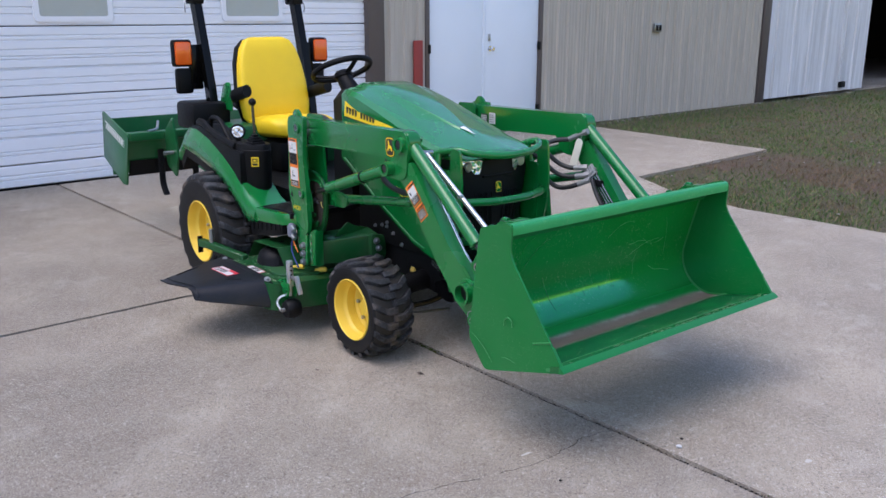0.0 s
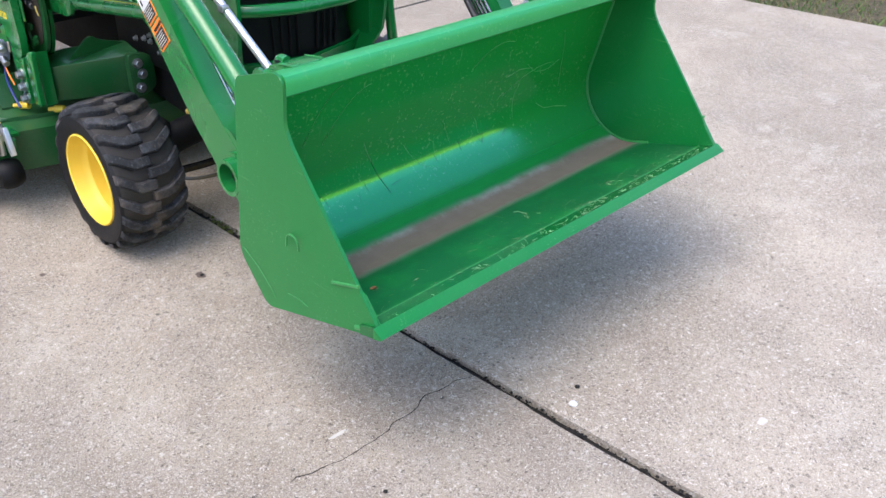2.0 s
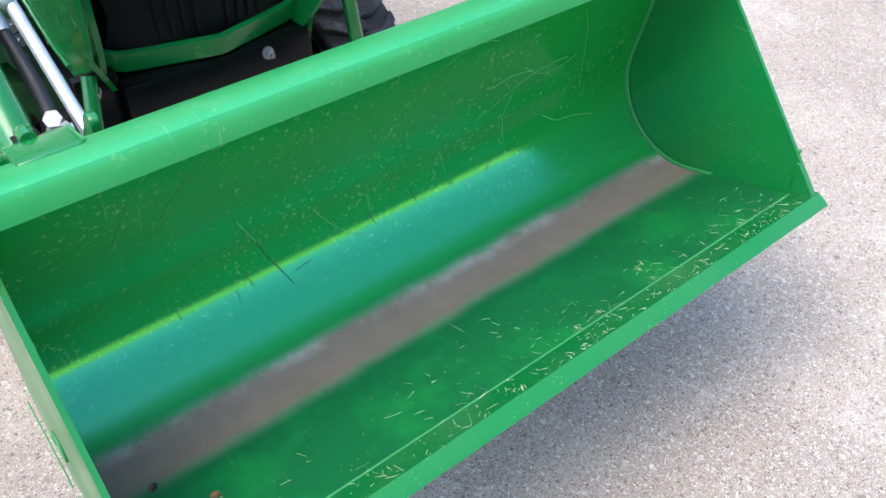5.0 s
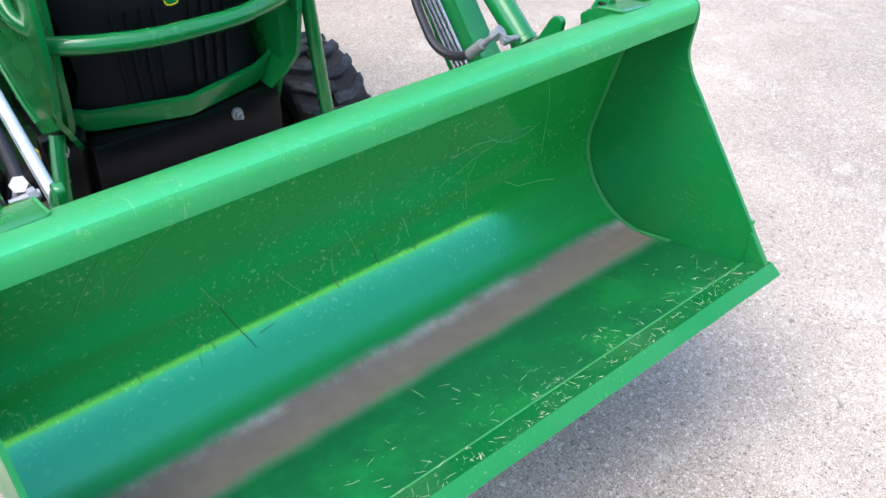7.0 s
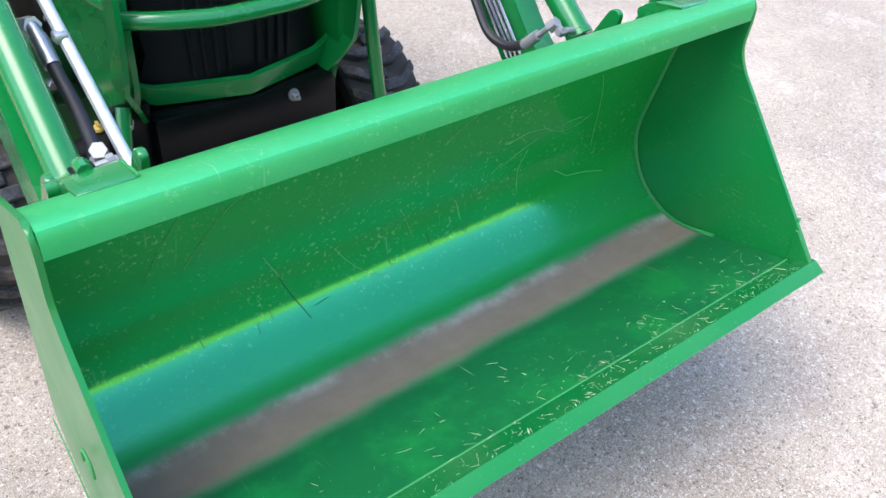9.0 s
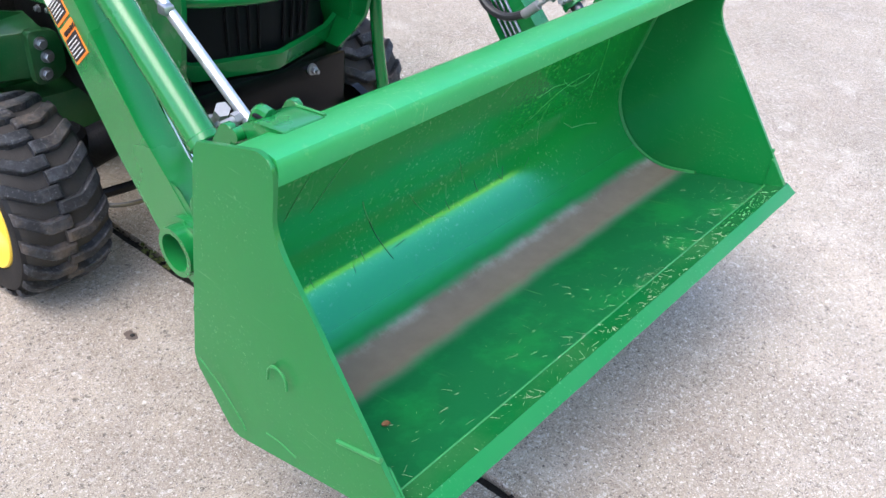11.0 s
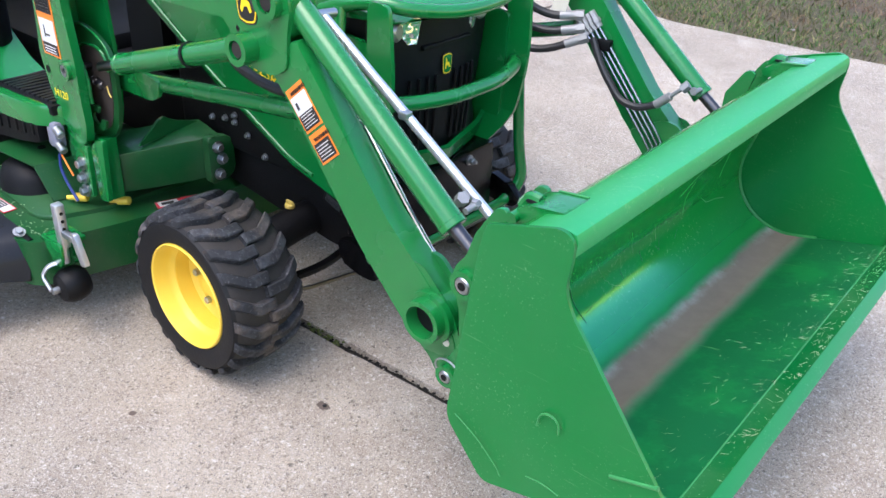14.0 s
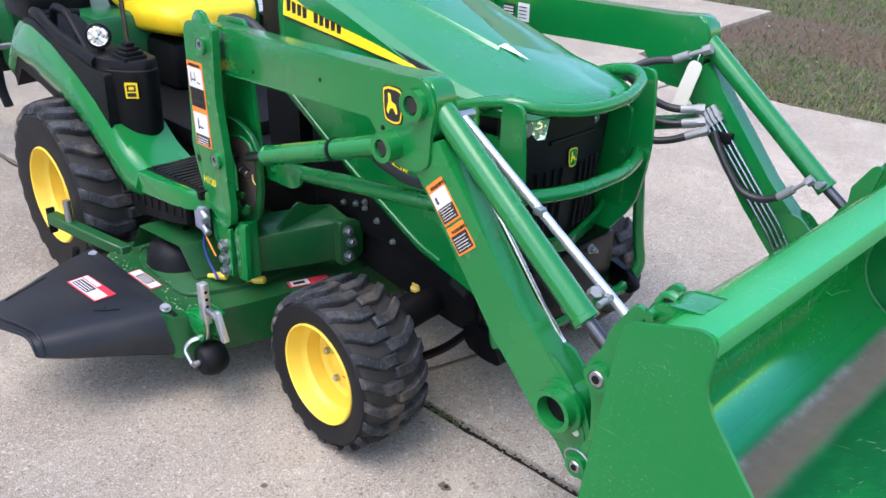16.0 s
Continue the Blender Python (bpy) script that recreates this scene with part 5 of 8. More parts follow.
letters("H120", 0.031, M_YELLOWINK, bpy.data.objects["mast"], (-0.574, -0.6074, 0.613), (1, 0, 0.0), (0, 0, 1))
# emblem: a rounded black shield with a yellow rim and a plain yellow figure
def emblem(parent, centre, right, up, w, h, flip=False, field=None):
    c, r, u = Vector(centre), Vector(right).normalized(), Vector(up).normalized()
    n = r.cross(u)
    shape = rounded([(-0.5, 0.42), (-0.25, 0.5), (0.25, 0.5), (0.5, 0.42), (0.46, -0.2), (0.38, -0.44), (0.0, -0.5), (-0.38, -0.44), (-0.46, -0.2)], 0.1)
    top = None
    for k, (scale, mat) in enumerate(((1.0, M_BLACKINK), (0.92, M_YELLOWINK), (0.82, field or M_BLACKINK))):
        bm = B()
        lo = [bm.verts.new(c + r * p[0] * w * scale + u * p[1] * h * scale - n * 0.0004) for p in shape]
        hi = [bm.verts.new(c + r * p[0] * w * scale + u * p[1] * h * scale + n * (0.001 + 0.0006 * k)) for p in shape]
        bm.faces.new(hi)
        for i in range(len(shape)):
            j = (i + 1) % len(shape)
            bm.faces.new((lo[i], lo[j], hi[j], hi[i]))
        top = part("badge" if top is None else "badge_field", bm, mat, parent if top is None else top)if top is None else (part("badge_field", bm, mat, top), top)[1]
    fig = rounded([(-0.28, -0.16), (-0.18, 0.10), (-0.20, 0.30), (-0.10, 0.30), (-0.04, 0.10), (0.16, 0.05), (0.26, -0.16), (0.16, -0.20), (0.06, -0.06), (-0.10, -0.08), (-0.20, -0.24)], 0.03)
    bm = B()
    lo = [bm.verts.new(c + r * p[0] * w + u * p[1] * h) for p in fig]
    hi = [bm.verts.new(c + r * p[0] * w + u * p[1] * h + n * 0.0028) for p in fig]
    bm.faces.new(hi)
    for i in range(len(fig)):
        j = (i + 1) % len(fig)
        bm.faces.new((lo[i], lo[j], hi[j], hi[i]))
    part("badge_figure", bm, M_YELLOWINK, top)
    return top


emblem(upper_l, (0.252, -0.5755, 1.021), (1, 0, 0), (0, 0, 1), 0.070, 0.088)
emblem(upper_r, (0.252, 0.5755, 1.021), (-1, 0, 0), (0, 0, 1), 0.056, 0.072)
# warning labels on the lower arm
ax = Vector((0.65, 0, -0.76)).normalized()
up = Vector((0.76, 0, 0.65)).normalized()
def arm_label(s, lower):
    for start, ln, white in ((0.0, 0.098, True), (0.104, 0.066, False)):
        top_left = Vector((0.352, s * 0.5685, 0.857)) + ax * start
        origin = top_left + ax * ln
        right = up
        if s > 0:
            origin, right = origin + up * 0.062, up * -1
        bands = [(0, 1, 0, 1, M_ORANGEINK)]
        if white:
            bands += [(0.05, 0.95, 0.05, 0.40, M_BLACKINK), (0.05, 0.95, 0.40, 0.80, M_WHITEINK)] + [(0.14, 0.86 - 0.1 * (k % 2), 0.10 + k * 0.062, 0.116 + k * 0.062, M_WHITEINK) for k in range(5)]
            bands += [(0.20, 0.32, 0.50, 0.66, M_BLACKINK)]
        else:
            bands += [(0.05, 0.95, 0.07, 0.68, M_BLACKINK)] + [(0.13, 0.86 - 0.08 * (k % 2), 0.14 + k * 0.10, 0.165 + k * 0.10, M_WHITEINK) for k in range(5)]
        lab = sticker(lower, origin, right, ax * -1, 0.062, ln, bands, "warning_label", "orange and white warning label with black text panel")
        if s < 0:
            base = top_left + ax * (0.016 if white else 0.0175)
            letters("WARNING", 0.0115, M_BLACKINK, lab, base + up * 0.012 - Vector((0, 0.0020, 0)), up, ax * -1)


arm_label(-1, lower_l)


# cylinders
def cylinder(name, p, q, rod_end, r, rod_r, parent, label=""):
    """A hydraulic cylinder: barrel from p to q, rod on to rod_end."""
    p, q, e = Vector(p), Vector(q), Vector(rod_end)
    bm = B()
    cyl(bm, p, q, r, seg=24, bev=0.004)
    barrel = part(name, bm, M_GREEN, parent, label)
    d = (q - p).normalized()
    bm = B()
    cyl(bm, q - d * 0.010, q + d * 0.006, r * 1.06, seg=24, bev=0.002)
    part("gland", bm, M_GREEN, barrel)
    bm = B()
    cyl(bm, q, e, rod_r, seg=16)
    part("piston_rod", bm, M_RODDARK, barrel)
    return barrel


for s in (-1, 1):
    lift = cylinder("lift_cylinder", (0.250, s * 0.566, 0.930), (-0.290, s * 0.560, 0.758), (-0.40, s * 0.558, 0.724), 0.027, 0.013, loader)
    bm = B()
    ring(bm, (0.250, s * 0.540, 0.930), (0.250, s * 0.600, 0.930), 0.033, 0.020)
    part("cylinder_eye", bm, M_GREEN, lift)
    bm = B()
    ring(bm, (0.016, s * 0.5635, 0.8555), (0.026, s * 0.5636, 0.8587), 0.030, 0.026)
    part("cable_tie", bm, M_BLACK, lift)
    curl = cylinder("bucket_cylinder", (0.335, s * 0.535, 1.052), (0.785, s * 0.535, 0.697), (0.870, s * 0.535, 0.638), 0.028, 0.015, loader)
    bm = B()
    cyl(bm, (0.790, s * 0.505, 0.718), (0.790, s * 0.462, 0.722), 0.007)
    cyl(bm, (0.788, s * 0.478, 0.720), (0.788, s * 0.466, 0.722), 0.011, seg=6)
    part("hose_fitting", bm, M_FITTING, curl)
    # brace from mast foot to the knee
    bm = B()
    tube(bm, [(-0.36, s * 0.488, 0.685), (-0.10, s * 0.475, 0.718), (0.235, s * 0.470, 0.764), (0.38, s * 0.505, 0.800)], 0.022, 0.09, 14)
    part("brace_tube", bm, M_GREEN, loader)
    bm = B()
    prism(bm, rounded([(-0.42, 0.730), (-0.30, 0.728), (-0.22, 0.715), (-0.225, 0.672), (-0.26, 0.655), (-0.42, 0.650)], 0.012), s * 0.508, s * 0.494, "y", 0.004)
    part("brace_plate", bm, M_GREEN, loader)
# hose tucked behind the knee of the near arm
bm = B()
tube(bm, [(0.010, -0.470, 0.862), (0.066, -0.470, 0.822), (0.140, -0.470, 0.804), (0.215, -0.470, 0.800), (0.275, -0.474, 0.815)], 0.0125, 0.05, 10)
part("hose", bm, M_HOSE, loader)
# level indicator rod beside the near cylinder
bm = B()
cyl(bm, (0.352, -0.455, 0.992), (0.885, -0.442, 0.640), 0.0105, seg=14)
rod = part("level_rod", bm, M_ZINC, loader, "bright steel bucket level rod")
bm = B()
box(bm, 0.572, 0.596, -0.466, -0.444, 0.834, 0.852, 0.004)
part("rod_guide", bm, M_STEEL, rod)
bm = B()
cyl(bm, (0.345, -0.490, 1.000), (0.345, -0.420, 0.995), 0.010)
part("rod_pivot", bm, M_STEEL, rod)
# pipes along the inside of both lower arms, hoses and fittings
along = Vector((0.27, 0, -0.30)).normalized()
cross = Vector((0.74, 0, 0.67))
for s in (-1, 1):
    arm_ = lower_r if s > 0 else lower_l
    for k in range(4):
        off = cross * (0.0155 * k - 0.010)
        y = s * 0.499
        a = Vector((0.430, y, 0.800)) + off
        bm = B()
        tube(bm, [a, a + along * 0.18, a + along * 0.36, a + along * 0.40 + Vector((0, 0, -0.01))], 0.0040, 0.03, 8)
        part("hydraulic_pipe", bm, M_PIPE, arm_)
        bm = B()
        cyl(bm, a - along * 0.045, a + along * 0.006, 0.0105, seg=6)
        cyl(bm, a - along * 0.020, a - along * 0.008, 0.014, seg=6)
        part("pipe_fitting", bm, M_FITTING, arm_)
    bm = B()
    c = Vector((0.475, s * 0.497, 0.765)) + cross * 0.013
    for q in (c,):
        box(bm, q.x - 0.022, q.x + 0.022, min(s * 0.510, s * 0.488), max(s * 0.510, s * 0.488), q.z - 0.016, q.z + 0.016, 0.004)
    part("pipe_clamp", bm, M_BLACK, arm_)
    bm = B()
    if s > 0:
        tube(bm, [(0.455, 0.480, 0.790), (0.500, 0.468, 0.720), (0.575, 0.462, 0.640), (0.640, 0.465, 0.632), (0.695, 0.472, 0.662)], 0.0105, 0.06, 10)
    else:
        tube(bm, [(0.490, -0.458, 0.772), (0.588, -0.454, 0.713), (0.640, -0.456, 0.672), (0.690, -0.468, 0.660)], 0.0125, 0.05, 12)
    part("hose", bm, M_HOSE, loader)
    bm = B()
    cyl(bm, (0.685, s * 0.472, 0.655), (0.722, s * 0.474, 0.690), 0.0125, seg=12)
    cyl(bm, (0.722, s * 0.474, 0.690), (0.762, s * 0.480, 0.728), 0.006, seg=10)
    part("hose_end", bm, M_FITTING, loader)
    bm = B()
    cyl(bm, (0.752, s * 0.476, 0.716), (0.766, s * 0.482, 0.732), 0.014, seg=6)
    part("swivel_nut", bm, M_FITTING, loader)
# bright pipe along the top edge of the near lower arm
bm = B()
tube(bm, [(0.470, -0.5075, 0.884), (0.640, -0.5075, 0.682), (0.722, -0.5075, 0.594), (0.765, -0.5075, 0.568)], 0.0048, 0.03, 8)
part("hydraulic_pipe", bm, M_CHROME, lower_l)
bm = B()
cyl(bm, (0.440, -0.5075, 0.920), (0.478, -0.5075, 0.876), 0.010, seg=6)
part("pipe_fitting", bm, M_STEEL, lower_l)
# hoses looping from the tractor to the far arm
bm = B()
tube(bm, [(0.395, -0.492, 0.800), (0.430, -0.460, 0.815), (0.500, -0.458, 0.766)], 0.0125, 0.02, 12)
cyl(bm, (0.415, -0.465, 0.806), (0.440, -0.460, 0.812), 0.017, seg=6)
cyl(bm, (0.455, -0.459, 0.798), (0.505, -0.458, 0.763), 0.0150, seg=14)
part("hose_elbow", bm, M_STEEL, loader, "zinc plated hose elbow")
for k, (start, low, end) in enumerate((((0.20, 0.33, 0.955), (0.275, 0.43, 0.850), (0.375, 0.485, 0.838)), ((0.19, 0.33, 0.90), (0.265, 0.43, 0.795), (0.385, 0.485, 0.800)), ((0.18, 0.33, 0.84), (0.265, 0.43, 0.725), (0.400, 0.485, 0.770)))):
    bm = B()
    mid_ = (Vector(low) + Vector(end)) / 2 + Vector((0, 0, -0.012))
    tube(bm, [start, (start[0] + 0.02, 0.37, (start[2] + low[2]) / 2 + 0.02), low, mid_, end], 0.0118, 0.06, 10)
    part("hose", bm, M_HOSE, loader)
    bm = B()
    e = Vector(end)
    d = (e - mid_).normalized()
    cyl(bm, e - d * 0.035, e + d * 0.012, 0.0135, seg=12)
    cyl(bm, e + d * 0.010, e + d * 0.034, 0.0165, seg=6)
    part("hose_end", bm, M_FITTING, loader)
bm = B()
tube(bm, [(0.19, 0.36, 0.93), (0.24, 0.44, 0.965), (0.300, 0.480, 0.970)], 0.0118, 0.05, 10)
part("hose", bm, M_HOSE, loader)
bm = B()
cyl(bm, (0.290, 0.478, 0.968), (0.340, 0.486, 0.992), 0.0135, seg=12)
cyl(bm, (0.340, 0.486, 0.992), (0.395, 0.492, 1.016), 0.008, seg=10)
cyl(bm, (0.380, 0.490, 1.010), (0.402, 0.494, 1.020), 0.016, seg=6)
part("hose_end", bm, M_FITTING, loader)
tag_ = thing("paper_tag", (0.345, 0.478, 0.83), "pale paper tag hanging by a wire from the loader arm", "tag")
bm = B()
prism(bm, rounded([(0.350, 0.972, 0.01), (0.362, 0.984, 0.01), (0.388, 0.978, 0.01), (0.394, 0.966, 0.01), (0.354, 0.828), (0.308, 0.838)], 0.003), 0.4690, 0.4706, "y")
part("card", bm, M_PAPER, tag_)
bm = B()
tube(bm, [(0.372, 0.489, 1.004), (0.374, 0.478, 0.992), (0.373, 0.470, 0.972)], 0.0013, 0.01, 6)
part("wire", bm, M_STEEL, tag_)
# small plate on the inner face of the far upper arm
sticker(upper_r, (-0.42, 0.5095, 0.985), (1, 0, 0), (0, 0, 1), 0.055, 0.05, [(0, 1, 0, 1, M_BLACKINK)] + [(0.1, 0.9, 0.15 + 0.2 * k, 0.25 + 0.2 * k, M_WHITEINK) for k in range(4)], "plate_label")
sticker(upper_r, (-0.35, 0.5095, 0.985), (1, 0, 0), (0, 0, 1), 0.05, 0.06, [(0, 1, 0, 1, M_WHITEINK)] + [(0.1, 0.8, 0.15 + 0.2 * k, 0.20 + 0.2 * k, M_BLACKINK) for k in range(4)], "plate_label")

# clippings in the bucket
def clippings():
    verts, faces = [], []
    def on_sheet(x):
        for (x0, z0), (x1, z1) in zip(SHEET[24:], SHEET[25:]):
            if x0 <= x <= x1:
                return z0 + (z1 - z0) * (x - x0) / (x1 - x0)
        return 0.41
    for _ in range(1800):
        y = rng.uniform(-0.64, 0.62)
        x = 1.16 + 0.225 * rng.beta(2.6, 1.1)
        clump = 0.5 + 0.9 * noise.noise(Vector((x * 9, y * 7, 4.0)))
        if rng.random() > (0.16 + 0.62 * ((y + 0.65) / 1.3) ** 1.3) * (0.35 + clump):
            continue
        ln, a, w = 0.002 + 0.020 * rng.random() ** 3.0, rng.normal(0.9, 1.1), rng.uniform(0.00012, 0.00027)
        dx, dy = math.cos(a) * ln, math.sin(a) * ln
        k = len(verts)
        lo_, hi_, lift = (1.336, 1.375, 0.0085) if x > 1.3345 else (1.10, 1.333, 0.0)
        for t, side in ((0, -1), (0, 1), (1, 1), (1, -1)):
            px, py = x + dx * t - math.sin(a) * w * side, y + dy * t + math.cos(a) * w * side
            px = min(max(px, lo_), hi_)
            verts.append((px + SKEW * py, py, on_sheet(min(px, 1.373)) + 0.0006 + lift + (rng.uniform(0, 0.0015) if t else 0)))
        mx = min(max(x + dx * 0.5, lo_), hi_)
        verts.append((mx + SKEW * (y + dy * 0.5), y + dy * 0.5, on_sheet(min(mx, 1.373)) + 0.0014 + lift))
        faces += [(k, k + 1, k + 4), (k + 1, k + 2, k + 4), (k + 2, k + 3, k + 4), (k + 3, k, k + 4)]
    me = bpy.data.meshes.new("grass_clippings")
    me.from_pydata(verts, [], faces)
    me.materials.append(M_STRAW)
    return tagged(new("grass_clippings", me), "dry grass clippings strewn over the bucket floor", "clippings", kind="stuff")


clippings()


def fallen_leaf(x, y, z, size, turn, mat, label):
    """A small curled leaf."""
    bm = B()
    rows = []
    for k in range(6):
        t = k / 5
        w = size * 0.45 * math.sin(3.1416 * (0.06 + 0.9 * t)) ** 0.8
        rows.append([(size * (t - 0.5), w * e, abs(e) * size * 0.18 + 0.0012 + size * 0.10 * t * t + d) for e, d in ((-1, 0.0), (0, 0.0), (1, 0.0), (0, -0.0008))])
    loft(bm, rows)
    bmesh.ops.transform(bm, matrix=pose(x + SKEW * y, y, z, 0, -14, turn), verts=bm.verts)
    return tagged(part("leaf", bm, mat), label, "leaf")


fallen_leaf(1.210, -0.528, 0.3575, 0.015, 40, M_LEAF, "small red-brown leaf lying on the bucket floor")
fallen_leaf(1.125, -0.586, 0.3365, 0.015, 110, M_RUSTBROWN, "dark dry leaf lying in the dirt of the bucket")

# ---- tractor ----
NARROW[0] = 0.05   # the body sits off the loader's middle: its far side is drawn in
tractor = thing("tractor", (-0.72, 0.0, 0.0), "green compact tractor with yellow seat and yellow wheels", "tractor")


def wheel(cx, y_out, cz, R, rim, width, lugs, s, label, steer=0.0):
    """A wheel: tyre with angled lugs, dished yellow rim, hub and bolts. s: -1 for the right-hand side."""
    bm = B()
    w = width
    yo, yi = y_out, y_out - s * w
    prof = [(rim * 0.96, yo - s * 0.030), (rim * 1.00, yo - s * 0.012), (rim * 1.06, yo - s * 0.004), (R * 0.78, yo + s * 0.004), (R * 0.85, yo + s * 0.001), (R * 0.880, yo - s * 0.008), (R * 0.897, yo - s * w * 0.12), (R * 0.915, yo - s * w * 0.30), (R * 0.920, yo - s * w * 0.5), (R * 0.915, yi + s * w * 0.30), (R * 0.897, yi + s * w * 0.12), (R * 0.880, yi + s * 0.008), (R * 0.85, yi - s * 0.001), (R * 0.78, yi - s * 0.004), (rim * 1.06, yi + s * 0.004), (rim * 0.96, yi + s * 0.030)]
    lathe(bm, (cx, 0, cz), prof, 64, close=True)
    for f in bm.faces:
        c_ = f.calc_center_median()
        f.material_index = 1 if math.hypot(c_.x - cx, c_.z - cz) > R * 0.875 else 2
    def lug(bm, side, a0=0.0):
        mid = yo - s * w * 0.5
        half = w * 0.5
        path = [(1.000, 0.60, 0.885), (0.975, 0.58, 0.930), (0.90, 0.50, 0.962), (0.72, 0.30, 0.985), (0.46, 0.03, 0.997), (0.38, 0.0, 0.999), (-0.02, 0.0, 1.0), (-0.08, 0.0, 0.985)]
        pitch = 6.28318 / lugs
        wide = pitch * 0.250
        lo, mid_, hi = [], [], []
        for lat, da, rr in path:
            a = a0 + da * pitch
            y = mid + side * lat * half
            row_lo, row_mid, row_hi = [], [], []
            for e in (-1, 1):
                ang = a + e * wide
                row_lo.append(bm.verts.new((cx + math.cos(ang) * R * min(rr, 0.895) * 0.985, y, cz + math.sin(ang) * R * min(rr, 0.895) * 0.985)))
                ang = a + e * wide * 0.86
                row_mid.append(bm.verts.new((cx + math.cos(ang) * R * (rr - 0.014), y, cz + math.sin(ang) * R * (rr - 0.014))))
                ang = a + e * wide * 0.66
                row_hi.append(bm.verts.new((cx + math.cos(ang) * R * rr, y, cz + math.sin(ang) * R * rr)))
            lo.append(row_lo)
            mid_.append(row_mid)
            hi.append(row_hi)
        for i in range(len(path) - 1):
            bm.faces.new((hi[i][0], hi[i][1], hi[i + 1][1], hi[i + 1][0]))
            for a_, b_ in ((lo, mid_), (mid_, hi)):
                bm.faces.new((a_[i][0], b_[i][0], b_[i + 1][0], a_[i + 1][0]))
                bm.faces.new((b_[i][1], a_[i][1], a_[i + 1][1], b_[i + 1][1]))
        for i in (0, -1):
            bm.faces.new((lo[i][0], lo[i][1], mid_[i][1], hi[i][1], hi[i][0], mid_[i][0]))
    holder = thing_part("wheel", (cx, y_out - s * w * 0.5, cz), tractor, label)
    tyre = part("tyre", bm, M_TREADBASE, holder, "black tyre carcass with muddy tread base", angle=28)
    tyre.data.materials.append(M_TREADBASE)
    tyre.data.materials.append(M_SMOOTHRUBBER)
    shift = NARROW[0] if yo > 0.28 else 0.0
    for side in (1, -1):
        bm = B()
        lug(bm, side)
        bmesh.ops.translate(bm, vec=(-cx, -WHERE[holder].y - shift, -cz), verts=bm.verts)
        me = finish(bm, "lug", M_RUBBER, 28)
        for k in range(lugs):
            ob = new("lug", me)
            ob.parent = holder
            ob.rotation_euler = (0.0, -6.28318 * (k + (0.5 if side < 0 else 0.0)) / lugs, 0.0)
    bm = B()
    prof = [(rim * 1.03, yo - s * 0.014), (rim * 1.025, yo - s * 0.004), (rim * 1.0, yo - s * 0.001), (rim * 0.975, yo - s * 0.004), (rim * 0.955, yo - s * 0.016), (rim * 0.925, yo - s * 0.040), (rim * 0.90, yo - s * 0.050), (rim * 0.84, yo - s * 0.058), (rim * 0.82, yo - s * 0.10), (rim * 0.66, yo - s * 0.112), (rim * 0.60, yo - s * 0.100), (rim * 0.36, yo - s * 0.095), (rim * 0.33, yo - s * 0.108), (0.001, yo - s * 0.108)]
    lathe(bm, (cx, 0, cz), prof, 48)
    part("rim", bm, M_YELLOW, holder, "yellow painted steel rim")
    bm = B()
    cyl(bm, (cx, yo - s * 0.120, cz), (cx, yo - s * 0.080, cz), rim * 0.26, seg=24, bev=0.006)
    part("hub_cap", bm, M_YELLOW, holder)
    for k in range(5 if rim < 0.18 else 6):
        a = 0.5 + 6.28318 * k / (5 if rim < 0.18 else 6)
        p = Vector((cx + math.cos(a) * rim * 0.48, yo - s * 0.098, cz + math.sin(a) * rim * 0.48))
        bm = B()
        cyl(bm, p, p + Vector((0, s * 0.016, 0)), 0.010, seg=6, bev=0.0015)
        part("wheel_bolt", bm, M_STEEL, holder)
    bm = B()
    lathe(bm, (cx, 0, cz), [(rim * 0.95, yo - s * 0.03), (rim * 0.90, yo - s * 0.09), (rim * 0.90, yi + s * 0.02), (rim * 0.97, yi + s * 0.01)], 40)
    part("rim_barrel", bm, M_YELLOW, holder)
    return holder


def thing_part(name, base, parent, label=""):
    """An Empty under a thing, to hold pieces that belong together."""
    ob = new(name)
    ob.empty_display_size = 0.05
    ob.parent = parent
    ob.location = Vector(base) - WHERE[parent]
    WHERE[ob] = Vector(base)
    if label:
        ob["label"] = label
    return ob


wheel(0.013, -0.652, 0.234, 0.236, 0.1435, 0.215, 20, -1, "front wheel with yellow rim and ribbed tyre")
wheel(0.013, 0.605, 0.234, 0.236, 0.1435, 0.215, 20, 1, "front wheel with yellow rim and ribbed tyre")
wheel(-1.442, -0.765, 0.344, 0.345, 0.176, 0.30, 22, -1, "large rear wheel with yellow rim and ribbed tyre")
wheel(-1.442, 0.765, 0.344, 0.345, 0.176, 0.30, 22, 1, "large rear wheel with yellow rim and ribbed tyre")

# chassis
bm = B()
prism(bm, rounded([(0.30, 0.50), (0.30, 0.27), (0.10, 0.25), (-0.5, 0.32), (-1.4, 0.30), (-1.75, 0.36), (-1.75, 0.58), (-0.6, 0.56), (0.10, 0.56)], 0.03), -0.20, 0.20, "y", 0.01)
chassis = part("chassis", bm, M_IRON, tractor, "black painted chassis and engine block")
bm = B()
box(bm, -0.55, 0.20, -0.235, 0.235, 0.42, 0.86, 0.03)
part("engine", bm, M_IRON, tractor)
bm = B()
box(bm, 0.262, 0.345, -0.245, 0.245, 0.27, 0.525, 0.012)
front_plate = part("front_plate", bm, M_BLACKPAINT, tractor)
bm = B()
box(bm, 0.285, 0.318, -0.335, -0.240, 0.400, 0.556, 0.008)
part("plate_ear", bm, M_BLACKPAINT, front_plate)
